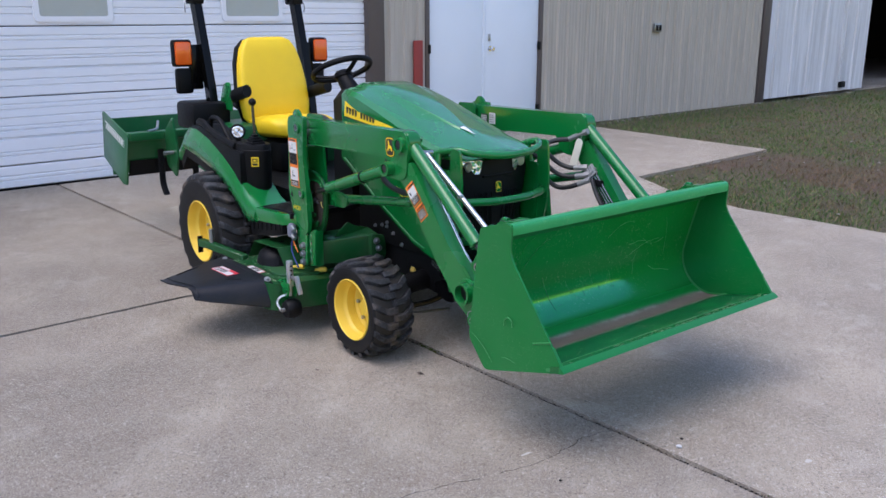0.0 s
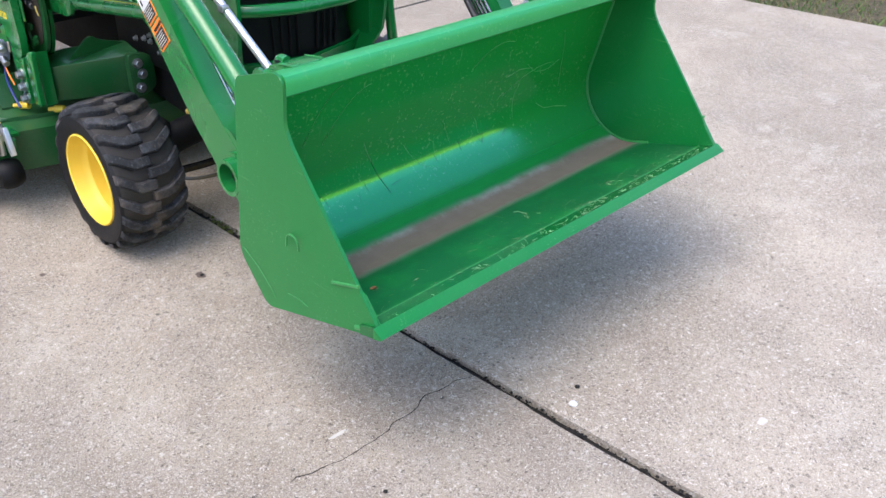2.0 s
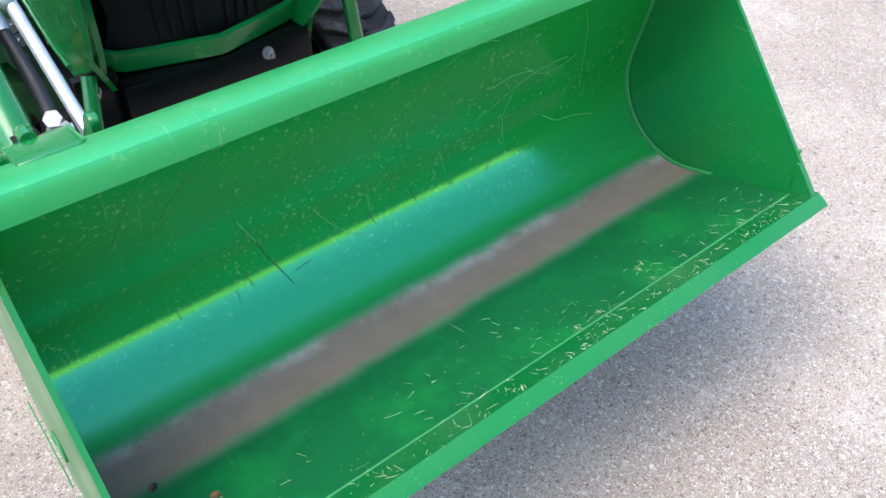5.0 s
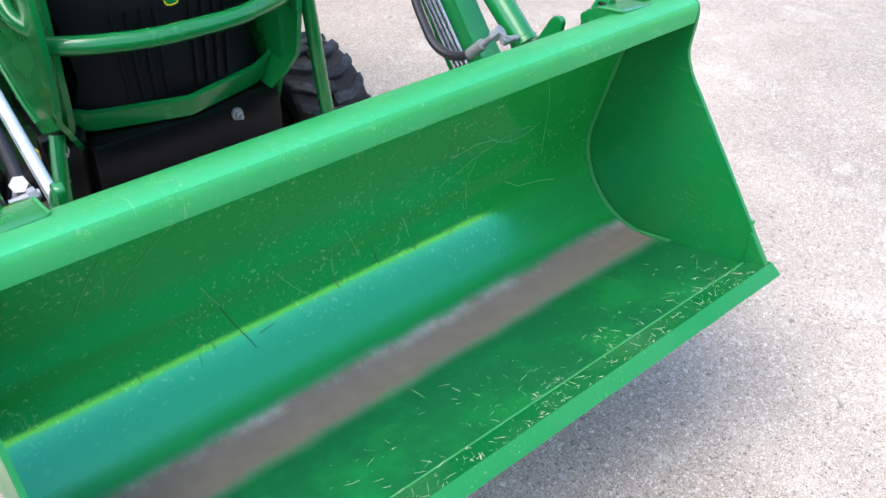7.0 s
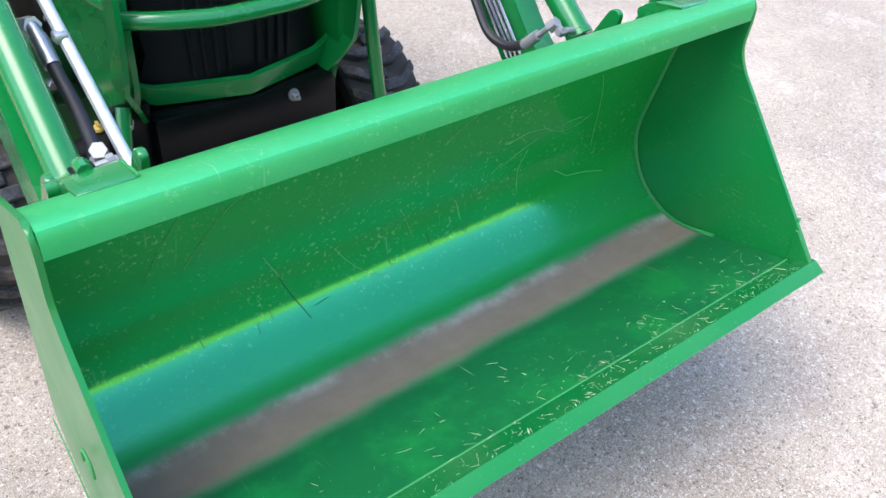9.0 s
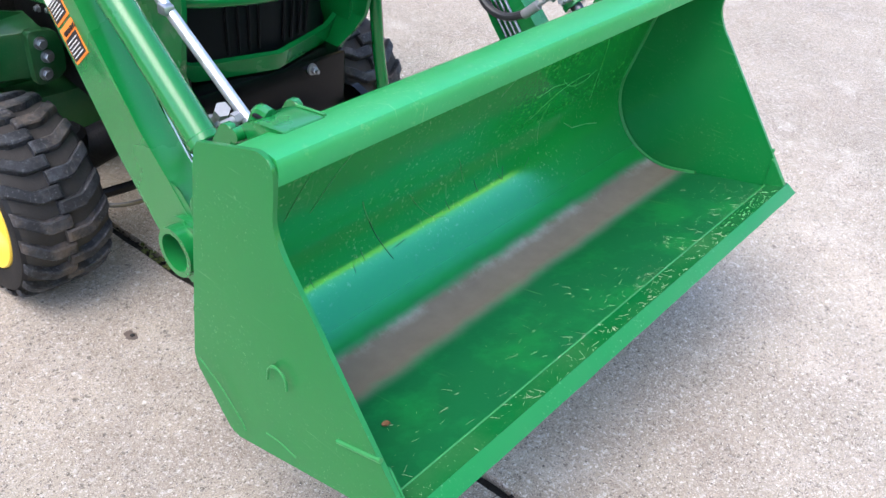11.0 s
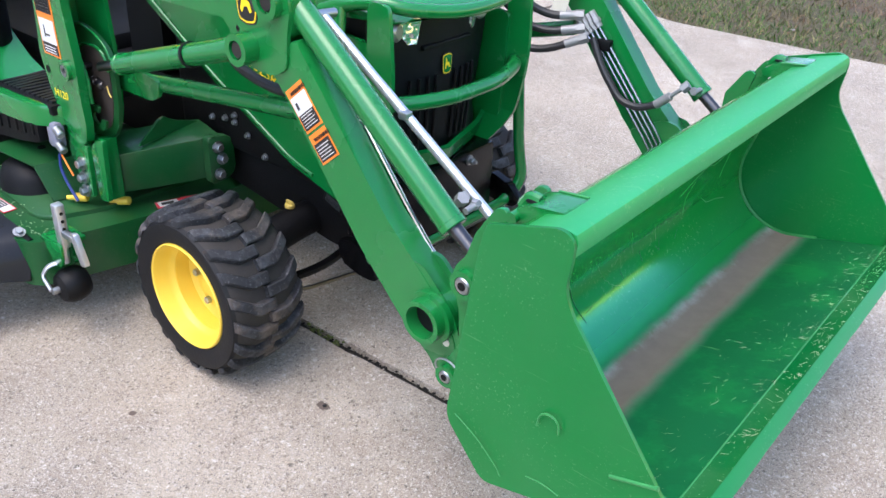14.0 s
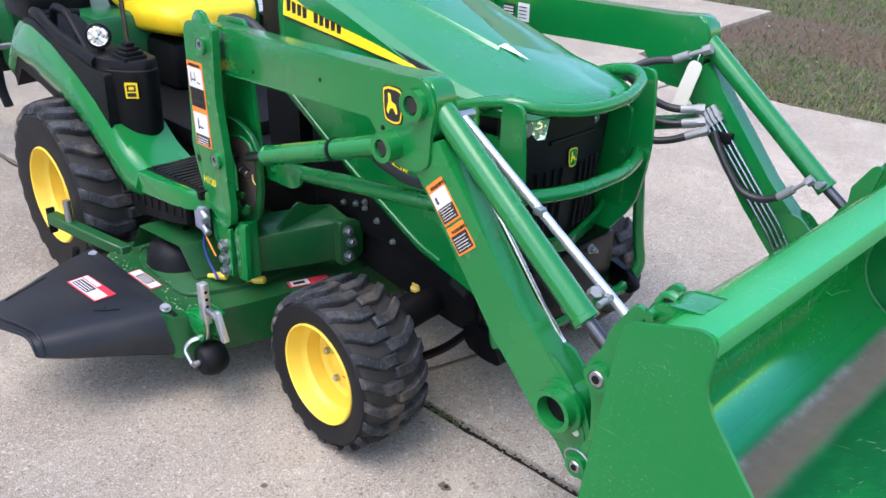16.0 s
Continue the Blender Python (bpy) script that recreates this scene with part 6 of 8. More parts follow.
for x, y, z in ((0.318, -0.300, 0.524), (0.345, 0.115, 0.500)):
    bolt(front_plate, (x, y, z), (x + 0.018, y, z), 0.010)
    bm = B()
    cyl(bm, (x + 0.015, y, z), (x + 0.027, y, z), 0.0055, seg=10)
    part("stud", bm, M_STEEL, front_plate)
# small bright bolt heads on the dark engine side
for x, z in ((-0.266, 0.543), (-0.311, 0.523), (-0.267, 0.522), (-0.211, 0.497), (-0.138, 0.453), (-0.373, 0.509), (0.015, 0.585), (-0.10, 0.60)):
    bolt(chassis, (x, -0.238, z), (x, -0.252, z), 0.007)
sticker(chassis, (0.10, -0.2395, 0.405), (1, 0, -0.35), (0.35, 0, 1), 0.075, 0.035, [(0, 1, 0, 1, M_BLACKINK), (0.03, 0.97, 0.06, 0.94, M_IRON)] + [(0.1, 0.9, 0.18 + 0.18 * k, 0.22 + 0.18 * k, M_STEEL) for k in range(4)], "data_plate")
# front axle
bm = B()
tube(bm, [(0.0, -0.47, 0.25), (0.0, -0.30, 0.30), (0.0, 0.30, 0.30), (0.0, 0.47, 0.25)], 0.050, 0.1, 16)
axle = part("front_axle", bm, M_IRON, tractor)
for s in (-1, 1):
    bm = B()
    cyl(bm, (0.0, s * 0.42, 0.15), (0.0, s * 0.42, 0.36), 0.062, bev=0.012)
    cyl(bm, (0.0, s * 0.42, 0.232), (0.0, s * 0.55, 0.232), 0.070, bev=0.012)
    part("axle_end", bm, M_IRON, axle)
    bm = B()
    cyl(bm, (-0.007, s * 0.272, 0.350), (-0.007, s * 0.272, 0.362), 0.015, seg=14, bev=0.002)
    box(bm, -0.019, 0.005, s * 0.272 - 0.004, s * 0.272 + 0.004, 0.361, 0.372, 0.002)
    part("filler_cap", bm, M_BRASS, axle, "small yellow filler cap")
    bm = B()
    tube(bm, [(0.07, s * 0.50, 0.27), (0.13, s * 0.44, 0.235), (0.15, s * 0.30, 0.235), (0.14, s * 0.10, 0.26)], 0.013, 0.05, 10)
    part("steering_link", bm, M_BLACKPAINT, axle)
    bm = B()
    tube(bm, [(0.09, s * 0.47, 0.235), (0.17, s * 0.40, 0.21), (0.20, s * 0.20, 0.20)], 0.006, 0.05, 8)
    part("steering_pipe", bm, M_RODDARK, axle)
    bm = B()
    prism(bm, rounded([(0.250, 0.375), (0.300, 0.388), (0.360, 0.370), (0.405, 0.325, 0.02), (0.385, 0.303, 0.02), (0.335, 0.298, 0.02), (0.265, 0.315)], 0.01), s * 0.335, s * 0.310, "y", 0.006)
    part("frame_hook", bm, M_BLACKPAINT, chassis)

# hood: sections from dash to nose
def hood_section(x, top, half, drop, low, pan):
    """Half outline from the crown, over the edge of the raised middle panel, to the foot of the side, mirrored."""
    h = [(0.0, top), (pan * 0.9, top - 0.001), (pan + 0.006, top - 0.009), (max(half * 0.66, pan + 0.03), top - 0.020), (half * 0.82, top - drop * 0.75), (half * 0.93, top - drop), (half, top - drop * 1.7), (half * 1.01, low + (top - drop * 1.7 - low) * 0.5), (half, low)]
    if pan < 0.02:
        h[1:4] = [(half * 0.22, top - 0.0015), (half * 0.45, top - 0.007), (half * 0.66, top - 0.016)]
    return [(x, -y, z) for y, z in reversed(h)] + [(x, y, z) for y, z in h[1:]]


HOOD = [(-0.640, 1.215, 0.262, 0.030, 0.960, 0.150), (-0.600, 1.224, 0.268, 0.030, 0.955, 0.155), (-0.480, 1.212, 0.272, 0.034, 0.945, 0.150), (-0.300, 1.166, 0.276, 0.036, 0.930, 0.120), (-0.100, 1.104, 0.280, 0.036, 0.915, 0.072), (0.080, 1.046, 0.282, 0.034, 0.915, 0.026), (0.140, 1.026, 0.280, 0.033, 0.920, 0.008), (0.220, 1.002, 0.276, 0.022, 0.935, 0.006), (0.310, 0.976, 0.262, 0.014, 0.940, 0.005), (0.352, 0.962, 0.235, 0.008, 0.938, 0.004), (0.366, 0.950, 0.205, 0.004, 0.940, 0.003)]
bm = B()
loft(bm, [hood_section(*h) for h in HOOD], closed=False)
# nose cap
ring_ = hood_section(*HOOD[-1])
vs = [v for v in bm.verts if abs(v.co.x - HOOD[-1][0]) < 1e-6]
bm.faces.new(sorted(vs, key=lambda v: math.atan2(v.co.z - 0.9, v.co.y)))
vs = [v for v in bm.verts if abs(v.co.x - HOOD[0][0]) < 1e-6]
bm.faces.new(sorted(vs, key=lambda v: math.atan2(v.co.z - 1.08, v.co.y)))
hood = part("hood", bm, M_HOOD, tractor, "glossy green engine hood with a raised crease", angle=24)
bm = B()
vs = [bm.verts.new(p) for p in ((0.075, -0.026, 1.0475), (0.172, -0.006, 1.0235), (0.075, 0.014, 1.0475), (0.082, -0.006, 1.0530))]
bm.faces.new((vs[0], vs[1], vs[3]))
bm.faces.new((vs[1], vs[2], vs[3]))
bm.faces.new((vs[0], vs[3], vs[2]))
bm.faces.new((vs[0], vs[2], vs[1]))
part("badge", bm, M_WHITEINK, hood, "pale pointed badge")
# yellow side stripe with the maker's name as dark bars
for s in (-1, 1):
    for grow, lift, mat, name in ((0.006, 0.0012, M_BLACKINK, "stripe_edge"), (0.0, 0.0024, M_YELLOWINK, "stripe")):
        bm = B()
        rows = []
        for k in range(25):
            x = -0.600 + (0.660 + grow * 2) * k / 24
            t = k / 24
            zt = 1.136 - 0.122 * t - 0.010 * t * t
            zb = 1.058 - 0.058 * t
            if k == 24:
                zt = zb + 0.004
            y1 = 0.2705 + 0.010 * min(1, (x + 0.6) / 0.5)
            rows.append((bm.verts.new((x, s * (y1 - 0.004 + lift), zt + grow)), bm.verts.new((x, s * (y1 + 0.003 + lift), zb - grow)), bm.verts.new((x, s * (y1 - 0.012), zt + grow)), bm.verts.new((x, s * (y1 - 0.012), zb - grow))))
        for a, b in zip(rows, rows[1:]):
            bm.faces.new((a[0], b[0], b[1], a[1]))
            bm.faces.new((a[0], b[0], b[2], a[2]))
            bm.faces.new((a[1], b[1], b[3], a[3]))
        part(name, bm, mat, hood)
    for k in range(10):
        if k == 4:
            continue
        x = -0.580 + 0.0275 * k
        t = (x + 0.6) / 0.66
        zc = 1.092 - 0.090 * t
        y1 = 0.2705 + 0.010 * min(1, (x + 0.6) / 0.5)
        bm = B()
        prism(bm, [(x, zc - 0.019 + 0.002 * (k % 3)), (x + 0.018, zc - 0.021), (x + 0.018, zc + 0.016 - 0.002 * (k % 2)), (x, zc + 0.018)], s * (y1 + 0.0005), s * (y1 + 0.0040), "y")
        part("stripe_bar", bm, M_BLACKINK, hood)
# black hoses arching over beside the mast
for y, up in ((-0.42, 0.0),):
    bm = B()
    tube(bm, [(-0.76, y + 0.03, 0.95), (-0.73, y, 1.020), (-0.64, y, 1.062), (-0.545, y, 1.058), (-0.47, y, 1.020), (-0.44, y + 0.02, 0.94)], 0.016, 0.05, 12)
    part("hydraulic_hose", bm, M_HOSE, tractor)
# rear cowl and dash
bm = B()
loft(bm, [[(-0.80, y * 0.85, z) for y, z in ((-0.25, 0.88), (-0.25, 1.12), (-0.19, 1.17), (0.19, 1.17), (0.25, 1.12), (0.25, 0.88))], [(-0.64, y, z) for y, z in ((-0.255, 0.88), (-0.255, 1.165), (-0.20, 1.20), (0.20, 1.20), (0.255, 1.165), (0.255, 0.88))]])
part("dash", bm, M_BLACK, tractor)
bm = B()
prism(bm, rounded([(-0.62, 1.00), (-0.62, 0.58), (-0.74, 0.52), (-0.80, 0.60), (-0.80, 1.00)], 0.02), -0.22, 0.22, "y", 0.01)
part("dash_foot", bm, M_BLACK, tractor)
# lower side panels
PANEL = rounded([(-0.640, 0.955), (-0.635, 0.830), (-0.300, 0.640), (0.010, 0.490, 0.03), (0.270, 0.425), (0.335, 0.60), (0.345, 0.885)], 0.012)
for s in (-1, 1):
    bm = B()
    prism(bm, PANEL, s * 0.276, s * 0.262, "y", 0.003, 1)
    panel = part("side_panel", bm, M_GREEN, tractor)
    bm = B()
    tube(bm, [(-0.60, s * 0.279, 0.835), (-0.300, s * 0.279, 0.661), (0.015, s * 0.279, 0.508), (0.10, s * 0.279, 0.488)], 0.0055, 0.05, 8)
    part("panel_bead", bm, M_GREEN, panel)
    bm = B()
    prism(bm, rounded([(-0.60, 0.925), (0.10, 0.872), (0.10, 0.862), (-0.60, 0.915)], 0.002), s * 0.279, s * 0.274, "y")
    part("panel_seam", bm, M_BLACK, panel)
letters("1025R", 0.046, M_YELLOWINK, bpy.data.objects["side_panel"], (-0.148, -0.2768, 0.732), (0.95, 0, -0.31), (0.31, 0, 0.95))

# grille with headlights
bm = B()
def grille_row(z, half, front):
    out = []
    for k in range(13):
        y = -half + 2 * half * k / 12
        u = abs(y) / half
        out.append((front - 0.055 * u ** 2.4, y, z))
    return out
rows = [grille_row(0.550, 0.235, 0.318), grille_row(0.580, 0.235, 0.322), grille_row(0.640, 0.215, 0.326), grille_row(0.780, 0.235, 0.331), grille_row(0.855, 0.250, 0.330), grille_row(0.945, 0.250, 0.322)]
loft(bm, rows, closed=False)
r = bmesh.ops.extrude_face_region(bm, geom=bm.faces[:])
for v in r["geom"]:
    if isinstance(v, bmesh.types.BMVert):
        v.co.x -= 0.10
grille = part("grille", bm, M_BLACK, tractor, "black moulded plastic grille")
for y in (-0.13, -0.10, -0.07, -0.04, 0.04, 0.07, 0.10, 0.13):
    bm = B()
    x = 0.331 - 0.055 * (abs(y) / 0.23) ** 2.4
    tube(bm, [(x - 0.004, y * 0.95, 0.585), (x + 0.0015, y, 0.66), (x + 0.004, y * 1.04, 0.775)], 0.0045, 0.05, 6)
    part("grille_rib", bm, M_BLACK, grille)
bm = B()
box(bm, 0.310, 0.336, -0.10, 0.10, 0.845, 0.857, 0.003)
part("grille_rib", bm, M_BLACK, grille)
for s in (-1, 1):
    bm = B()
    vs = []
    for x, y, z in ((0.318, 0.100, 0.932), (0.270, 0.236, 0.936), (0.262, 0.240, 0.862), (0.312, 0.112, 0.858)):
        vs.append((bm.verts.new((x + 0.014, s * y, z)), bm.verts.new((x - 0.04, s * y, z))))
    bm.faces.new([a for a, b in vs])
    for i in range(4):
        a, b = vs[i], vs[(i + 1) % 4]
        bm.faces.new((a[0], b[0], b[1], a[1]))
    bmesh.ops.bevel(bm, geom=[e for e in bm.edges], offset=0.006, segments=2, affect="EDGES")
    lamp_ = part("headlight", bm, M_LAMP, grille, "clear headlight set in black surround")
    bm = B()
    cyl(bm, (0.300, s * 0.178, 0.900), (0.316, s * 0.175, 0.900), 0.024, seg=18, bev=0.006)
    part("bulb_cover", bm, M_STEEL, lamp_)
emblem(grille, (0.3345, 0.0, 0.796), (0, 1, 0), (-0.03, 0, 1), 0.042, 0.056, field=M_GREEN)

# brush guard
guard = thing_part("brush_guard", (0.36, 0.0, 0.40), tractor, "green tubular steel brush guard before the grille")
def guard_tube(points, r=0.019, bend=0.06):
    bm = B()
    tube(bm, points, r, bend, 14)
    return part("guard_bar", bm, M_GREEN, guard)
guard_tube([(0.175, -0.300, 0.945), (0.255, -0.290, 0.975), (0.335, -0.272, 0.990), (0.385, -0.235, 0.978), (0.425, -0.120, 0.962), (0.435, 0.0, 0.958), (0.425, 0.120, 0.962), (0.385, 0.235, 0.978), (0.335, 0.272, 0.990), (0.255, 0.290, 0.975), (0.175, 0.300, 0.945)], 0.017)
guard_tube([(0.350, -0.300, 0.758), (0.395, -0.235, 0.758), (0.432, -0.100, 0.754), (0.432, 0.10, 0.754), (0.395, 0.235, 0.758), (0.350, 0.300, 0.758)])
guard_tube([(0.318, -0.300, 0.560), (0.352, -0.325, 0.47), (0.372, -0.335, 0.375), (0.350, -0.290, 0.312), (0.340, -0.10, 0.302), (0.340, 0.10, 0.302), (0.350, 0.320, 0.312), (0.372, 0.365, 0.375), (0.352, 0.360, 0.47), (0.340, 0.335, 0.745)], 0.017, 0.07)
for s in (-1, 1):
    bm = B()
    prism(bm, rounded([(0.334, 1.000, 0.02), (0.398, 1.000, 0.02), (0.414, 0.78, 0.10), (0.380, 0.600, 0.06), (0.262, 0.432), (0.187, 0.468), (0.308, 0.608, 0.05), (0.338, 0.700, 0.06), (0.332, 0.85)], 0.01, 6), s * 0.298 - 0.013, s * 0.286 - 0.013, "y", 0.003)
    bmesh.ops.bisect_plane(bm, geom=bm.verts[:] + bm.edges[:] + bm.faces[:], plane_co=(0, 0, 0.612), plane_no=(0, 0, 1))
    for v in bm.verts:
        v.co.y -= s * 0.50 * max(0.0, 0.612 - v.co.z)
    part("guard_plate", bm, M_GREEN, guard, angle=20)
    guard_tube([(0.235, s * 0.300, 0.965), (0.245, s * 0.318, 0.86), (0.31, s * 0.325, 0.80), (0.352, s * 0.285, 0.775)], 0.016, 0.05)
bm = B()
rows_ = []
for k in range(17):
    y = -0.285 + 0.57 * k / 16
    x = 0.350 - 0.265 * abs(y)
    rise = 0.035 * max(0.0, (abs(y) - 0.20) / 0.085) ** 2
    rows_.append([(x - 0.016, y, 0.528 + rise), (x - 0.002, y, 0.530 + rise), (x + 0.008, y, 0.572 + rise), (x - 0.006, y, 0.576 + rise)])
loft(bm, rows_)
part("lower_rail", bm, M_GREEN, guard, "angular green fascia under the grille")

# platform, fenders and consoles
for s in (-1, 1):
    bm = B()
    edge_ = [(-0.900, 0.664, 0.497, 0.567), (-0.800, 0.664, 0.507, 0.574), (-0.690, 0.662, 0.516, 0.580), (-0.620, 0.655, 0.522, 0.583), (-0.580, 0.640, 0.526, 0.585), (-0.557, 0.615, 0.529, 0.586), (-0.548, 0.575, 0.531, 0.587), (-0.546, 0.500, 0.532, 0.588)]
    rows_ = []
    for i, (x, y, lo, hi) in enumerate(edge_):
        a, b = edge_[max(i - 1, 0)], edge_[min(i + 1, len(edge_) - 1)]
        d = Vector((b[0] - a[0], b[1] - a[1])).normalized()
        n = Vector((d.y, -d.x)) * (1 if d.x < 0 else -1)
        n = n if n.y < 0 or n.x < -0.5 else -n
        def at(k, z):
            return (x + n.x * k, s * (y + n.y * k), z)
        rows_.append([at(0.0, lo), at(0.0, hi - 0.010), at(0.003, hi - 0.003), at(0.010, hi), at(0.028, hi), at(0.032, hi - 0.006), at(0.032, lo)])
    loft(bm, rows_)
    part("platform_edge", bm, M_GREEN, tractor, angle=40)
    bm = B()
    prism(bm, [(-0.92, 0.566), (-0.56, 0.587), (-0.56, 0.560), (-0.92, 0.540)], s * 0.634, s * 0.24, "y", 0.004)
    mat_ = part("floor_mat", bm, M_BLACK, tractor, "black ribbed rubber floor mat")
    for k in range(12):
        bm = B()
        x, z = -0.892 + 0.027 * k, 0.5645 + 0.058 * (0.028 + 0.027 * k)
        sway = [0.004 * math.sin(0.9 * j + k) for j in range(9)]
        loft(bm, [[(x + w_, s * (0.618 - 0.035 * j), z), (x + w_, s * (0.618 - 0.035 * j), z + 0.0085), (x + w_ + 0.016, s * (0.618 - 0.035 * j), z + 0.0095), (x + w_ + 0.016, s * (0.618 - 0.035 * j), z)] for j, w_ in enumerate(sway)])
        part("mat_rib", bm, M_GREYBLACK, mat_)
    bm = B()
    prism(bm, rounded([(-0.985, 0.480), (-0.90, 0.500), (-0.622, 0.526), (-0.620, 0.468), (-0.72, 0.445), (-0.98, 0.400)], 0.012), s * 0.655, s * 0.600, "y", 0.005)
    skirt = part("platform_skirt", bm, M_BLACK, tractor)
    for k in range(7):
        bm = B()
        x = -0.95 + 0.050 * k
        z = 0.440 + 0.155 * (x + 0.95)
        box(bm, x, x + 0.010, min(s * 0.660, s * 0.652), max(s * 0.660, s * 0.652), z, z + 0.036, 0.002)
        part("skirt_rib", bm, M_BLACK, skirt)
    # fender: a broad strap from over the tyre down to the platform
    low_ = [(-1.90, 0.700), (-1.82, 0.785), (-1.645, 0.757), (-1.405, 0.703), (-1.245, 0.638), (-1.12, 0.568), (-1.045, 0.515), (-0.985, 0.480), (-0.900, 0.494)]
    upp_ = [(-1.90, 0.790), (-1.78, 0.905), (-1.66, 0.910), (-1.50, 0.872), (-1.325, 0.800), (-1.20, 0.736), (-1.09, 0.660), (-0.985, 0.596), (-0.900, 0.566)]
    bm = B()
    secs = []
    for (xl, zl), (xu, zu) in zip(low_, upp_):
        secs.append([(xl, s * 0.655, zl - 0.012), (xl, s * 0.668, zl - 0.004), (xl * 0.8 + xu * 0.2, s * 0.676, zl * 0.80 + zu * 0.20 + 0.006), (xl * 0.35 + xu * 0.65, s * 0.664, zl * 0.35 + zu * 0.65 + 0.010), (xu, s * 0.646, zu + 0.002), (xu, s * 0.615, zu + 0.004), (xu, s * 0.615, zu - 0.03), (xl, s * 0.640, zl - 0.008)])
    loft(bm, secs)
    fender = part("fender", bm, M_GREEN, tractor, "sloping green rear fender", angle=50)
    bm = B()
    secs = []
    for x, z in low_[:-2]:
        secs.append([(x, s * 0.660, z - 0.008), (x, s * 0.655, z - 0.060), (x + 0.01, s * 0.45, z - 0.045), (x, s * 0.45, z + 0.03)])
    loft(bm, secs)
    part("fender_liner", bm, M_BLACK, fender, angle=45)
    # sloping green panel between fender, console and platform
    bm = B()
    loft(bm, [[(-0.900, s * y, 0.566), (-0.905, s * y, 0.500), (-1.25, s * y, 0.500), (-1.25, s * y, 0.780), (-1.19, s * y, 0.742), (-1.085, s * y, 0.665), (-0.985, s * y, 0.597)] for y in (0.640, 0.58, 0.52, 0.470)])
    part("fender_front", bm, M_GREEN, tractor, angle=40)
    # black console: a rim along the fender and a rounded pod at its front end
    bm = B()
    prism(bm, rounded([(-1.09, 0.640), (-1.20, 0.730), (-1.325, 0.795), (-1.50, 0.866), (-1.66, 0.904), (-1.74, 0.900, 0.02), (-1.74, 0.925, 0.02), (-1.62, 0.935, 0.02), (-1.49, 0.895), (-1.335, 0.868), (-1.17, 0.845), (-1.09, 0.84)], 0.01), s * 0.648, s * 0.490, "y", 0.01, 2)
    console = part("side_console", bm, M_BLACK, tractor, "black moulded side console")
    bm = B()
    tube(bm, [(-1.74, s * 0.44, 0.915), (-1.735, s * 0.600, 0.925), (-1.66, s * 0.634, 0.955), (-1.595, s * 0.636, 0.955), (-1.49, s * 0.636, 0.913), (-1.335, s * 0.636, 0.886), (-1.17, s * 0.632, 0.862)], 0.017, 0.05, 10, 1.25)
    part("console_rim", bm, M_BLACK, console)
    def pod_row(grow, back, z):
        """The pod's plan, shrunk towards its inner back corner."""
        pts = rounded([(-1.26, 0.644, 0.01), (-1.11, 0.636, 0.05), (-1.035, 0.590, 0.05), (-1.000, 0.530, 0.03), (-1.030, 0.480, 0.02), (-1.26, 0.480, 0.01)], 0.03, 5)
        return [(-1.26 + (x + 1.26) * grow - back, s * (0.480 + (y - 0.480) * (0.5 + 0.5 * grow)), z) for x, y in pts]
    bm = B()
    loft(bm, [pod_row(0.80, 0.0, 0.600), pod_row(0.90, 0.0, 0.612), pod_row(0.935, 0.0, 0.640), pod_row(0.97, 0.0, 0.780), pod_row(0.985, 0.0, 0.838), pod_row(0.985, 0.0, 0.846), pod_row(0.955, 0.0, 0.850), pod_row(0.95, 0.0, 0.872), pod_row(0.93, 0.0, 0.880), pod_row(0.5, 0.0, 0.884)])
    part("console_pod", bm, M_BLACK, console, angle=40)
    bm = B()
    tube(bm, [(-1.575, s * 0.600, 0.905), (-1.548, s * 0.600, 0.990), (-1.435, s * 0.600, 0.985), (-1.285, s * 0.600, 0.855)], 0.014, 0.04, 10)
    part("grab_handle", bm, M_BLACK, console)
sticker(bpy.data.objects["console_pod"], (-1.0478, -0.6015, 0.762), (0.71, 0.70, 0.02), (0.12, -0.06, 1), 0.042, 0.054, [(0, 1, 0, 1, M_YELLOWINK), (0.15, 0.85, 0.45, 0.85, M_BLACKINK), (0.3, 0.7, 0.55, 0.75, M_YELLOWINK), (0.15, 0.85, 0.12, 0.35, M_BLACKINK)], "warning_label", "small yellow label")
# work lamp on the near console
lamp = thing_part("work_lamp", (-1.20, -0.60, 0.93), tractor, "round clear work lamp in black housing")
aim = Vector((0.85, -0.50, -0.02)).normalized()
c0 = Vector((-1.205, -0.598, 0.938))
bm = B()
cyl(bm, c0 - aim * 0.055, c0 - aim * 0.008, 0.026, 0.041, seg=28)
cyl(bm, c0 - aim * 0.008, c0 + aim * 0.006, 0.0425, seg=28, bev=0.003)
part("housing", bm, M_BLACK, lamp)
bm = B()
cyl(bm, c0 + aim * 0.004, c0 + aim * 0.010, 0.0345, 0.031, seg=28)
part("lens", bm, M_LAMP, lamp)
bm = B()
cyl(bm, c0 - aim * 0.02 - Vector((0, 0, 0.085)), c0 - aim * 0.02 - Vector((0, 0, 0.035)), 0.014, seg=14)
part("stalk", bm, M_BLACK, lamp)
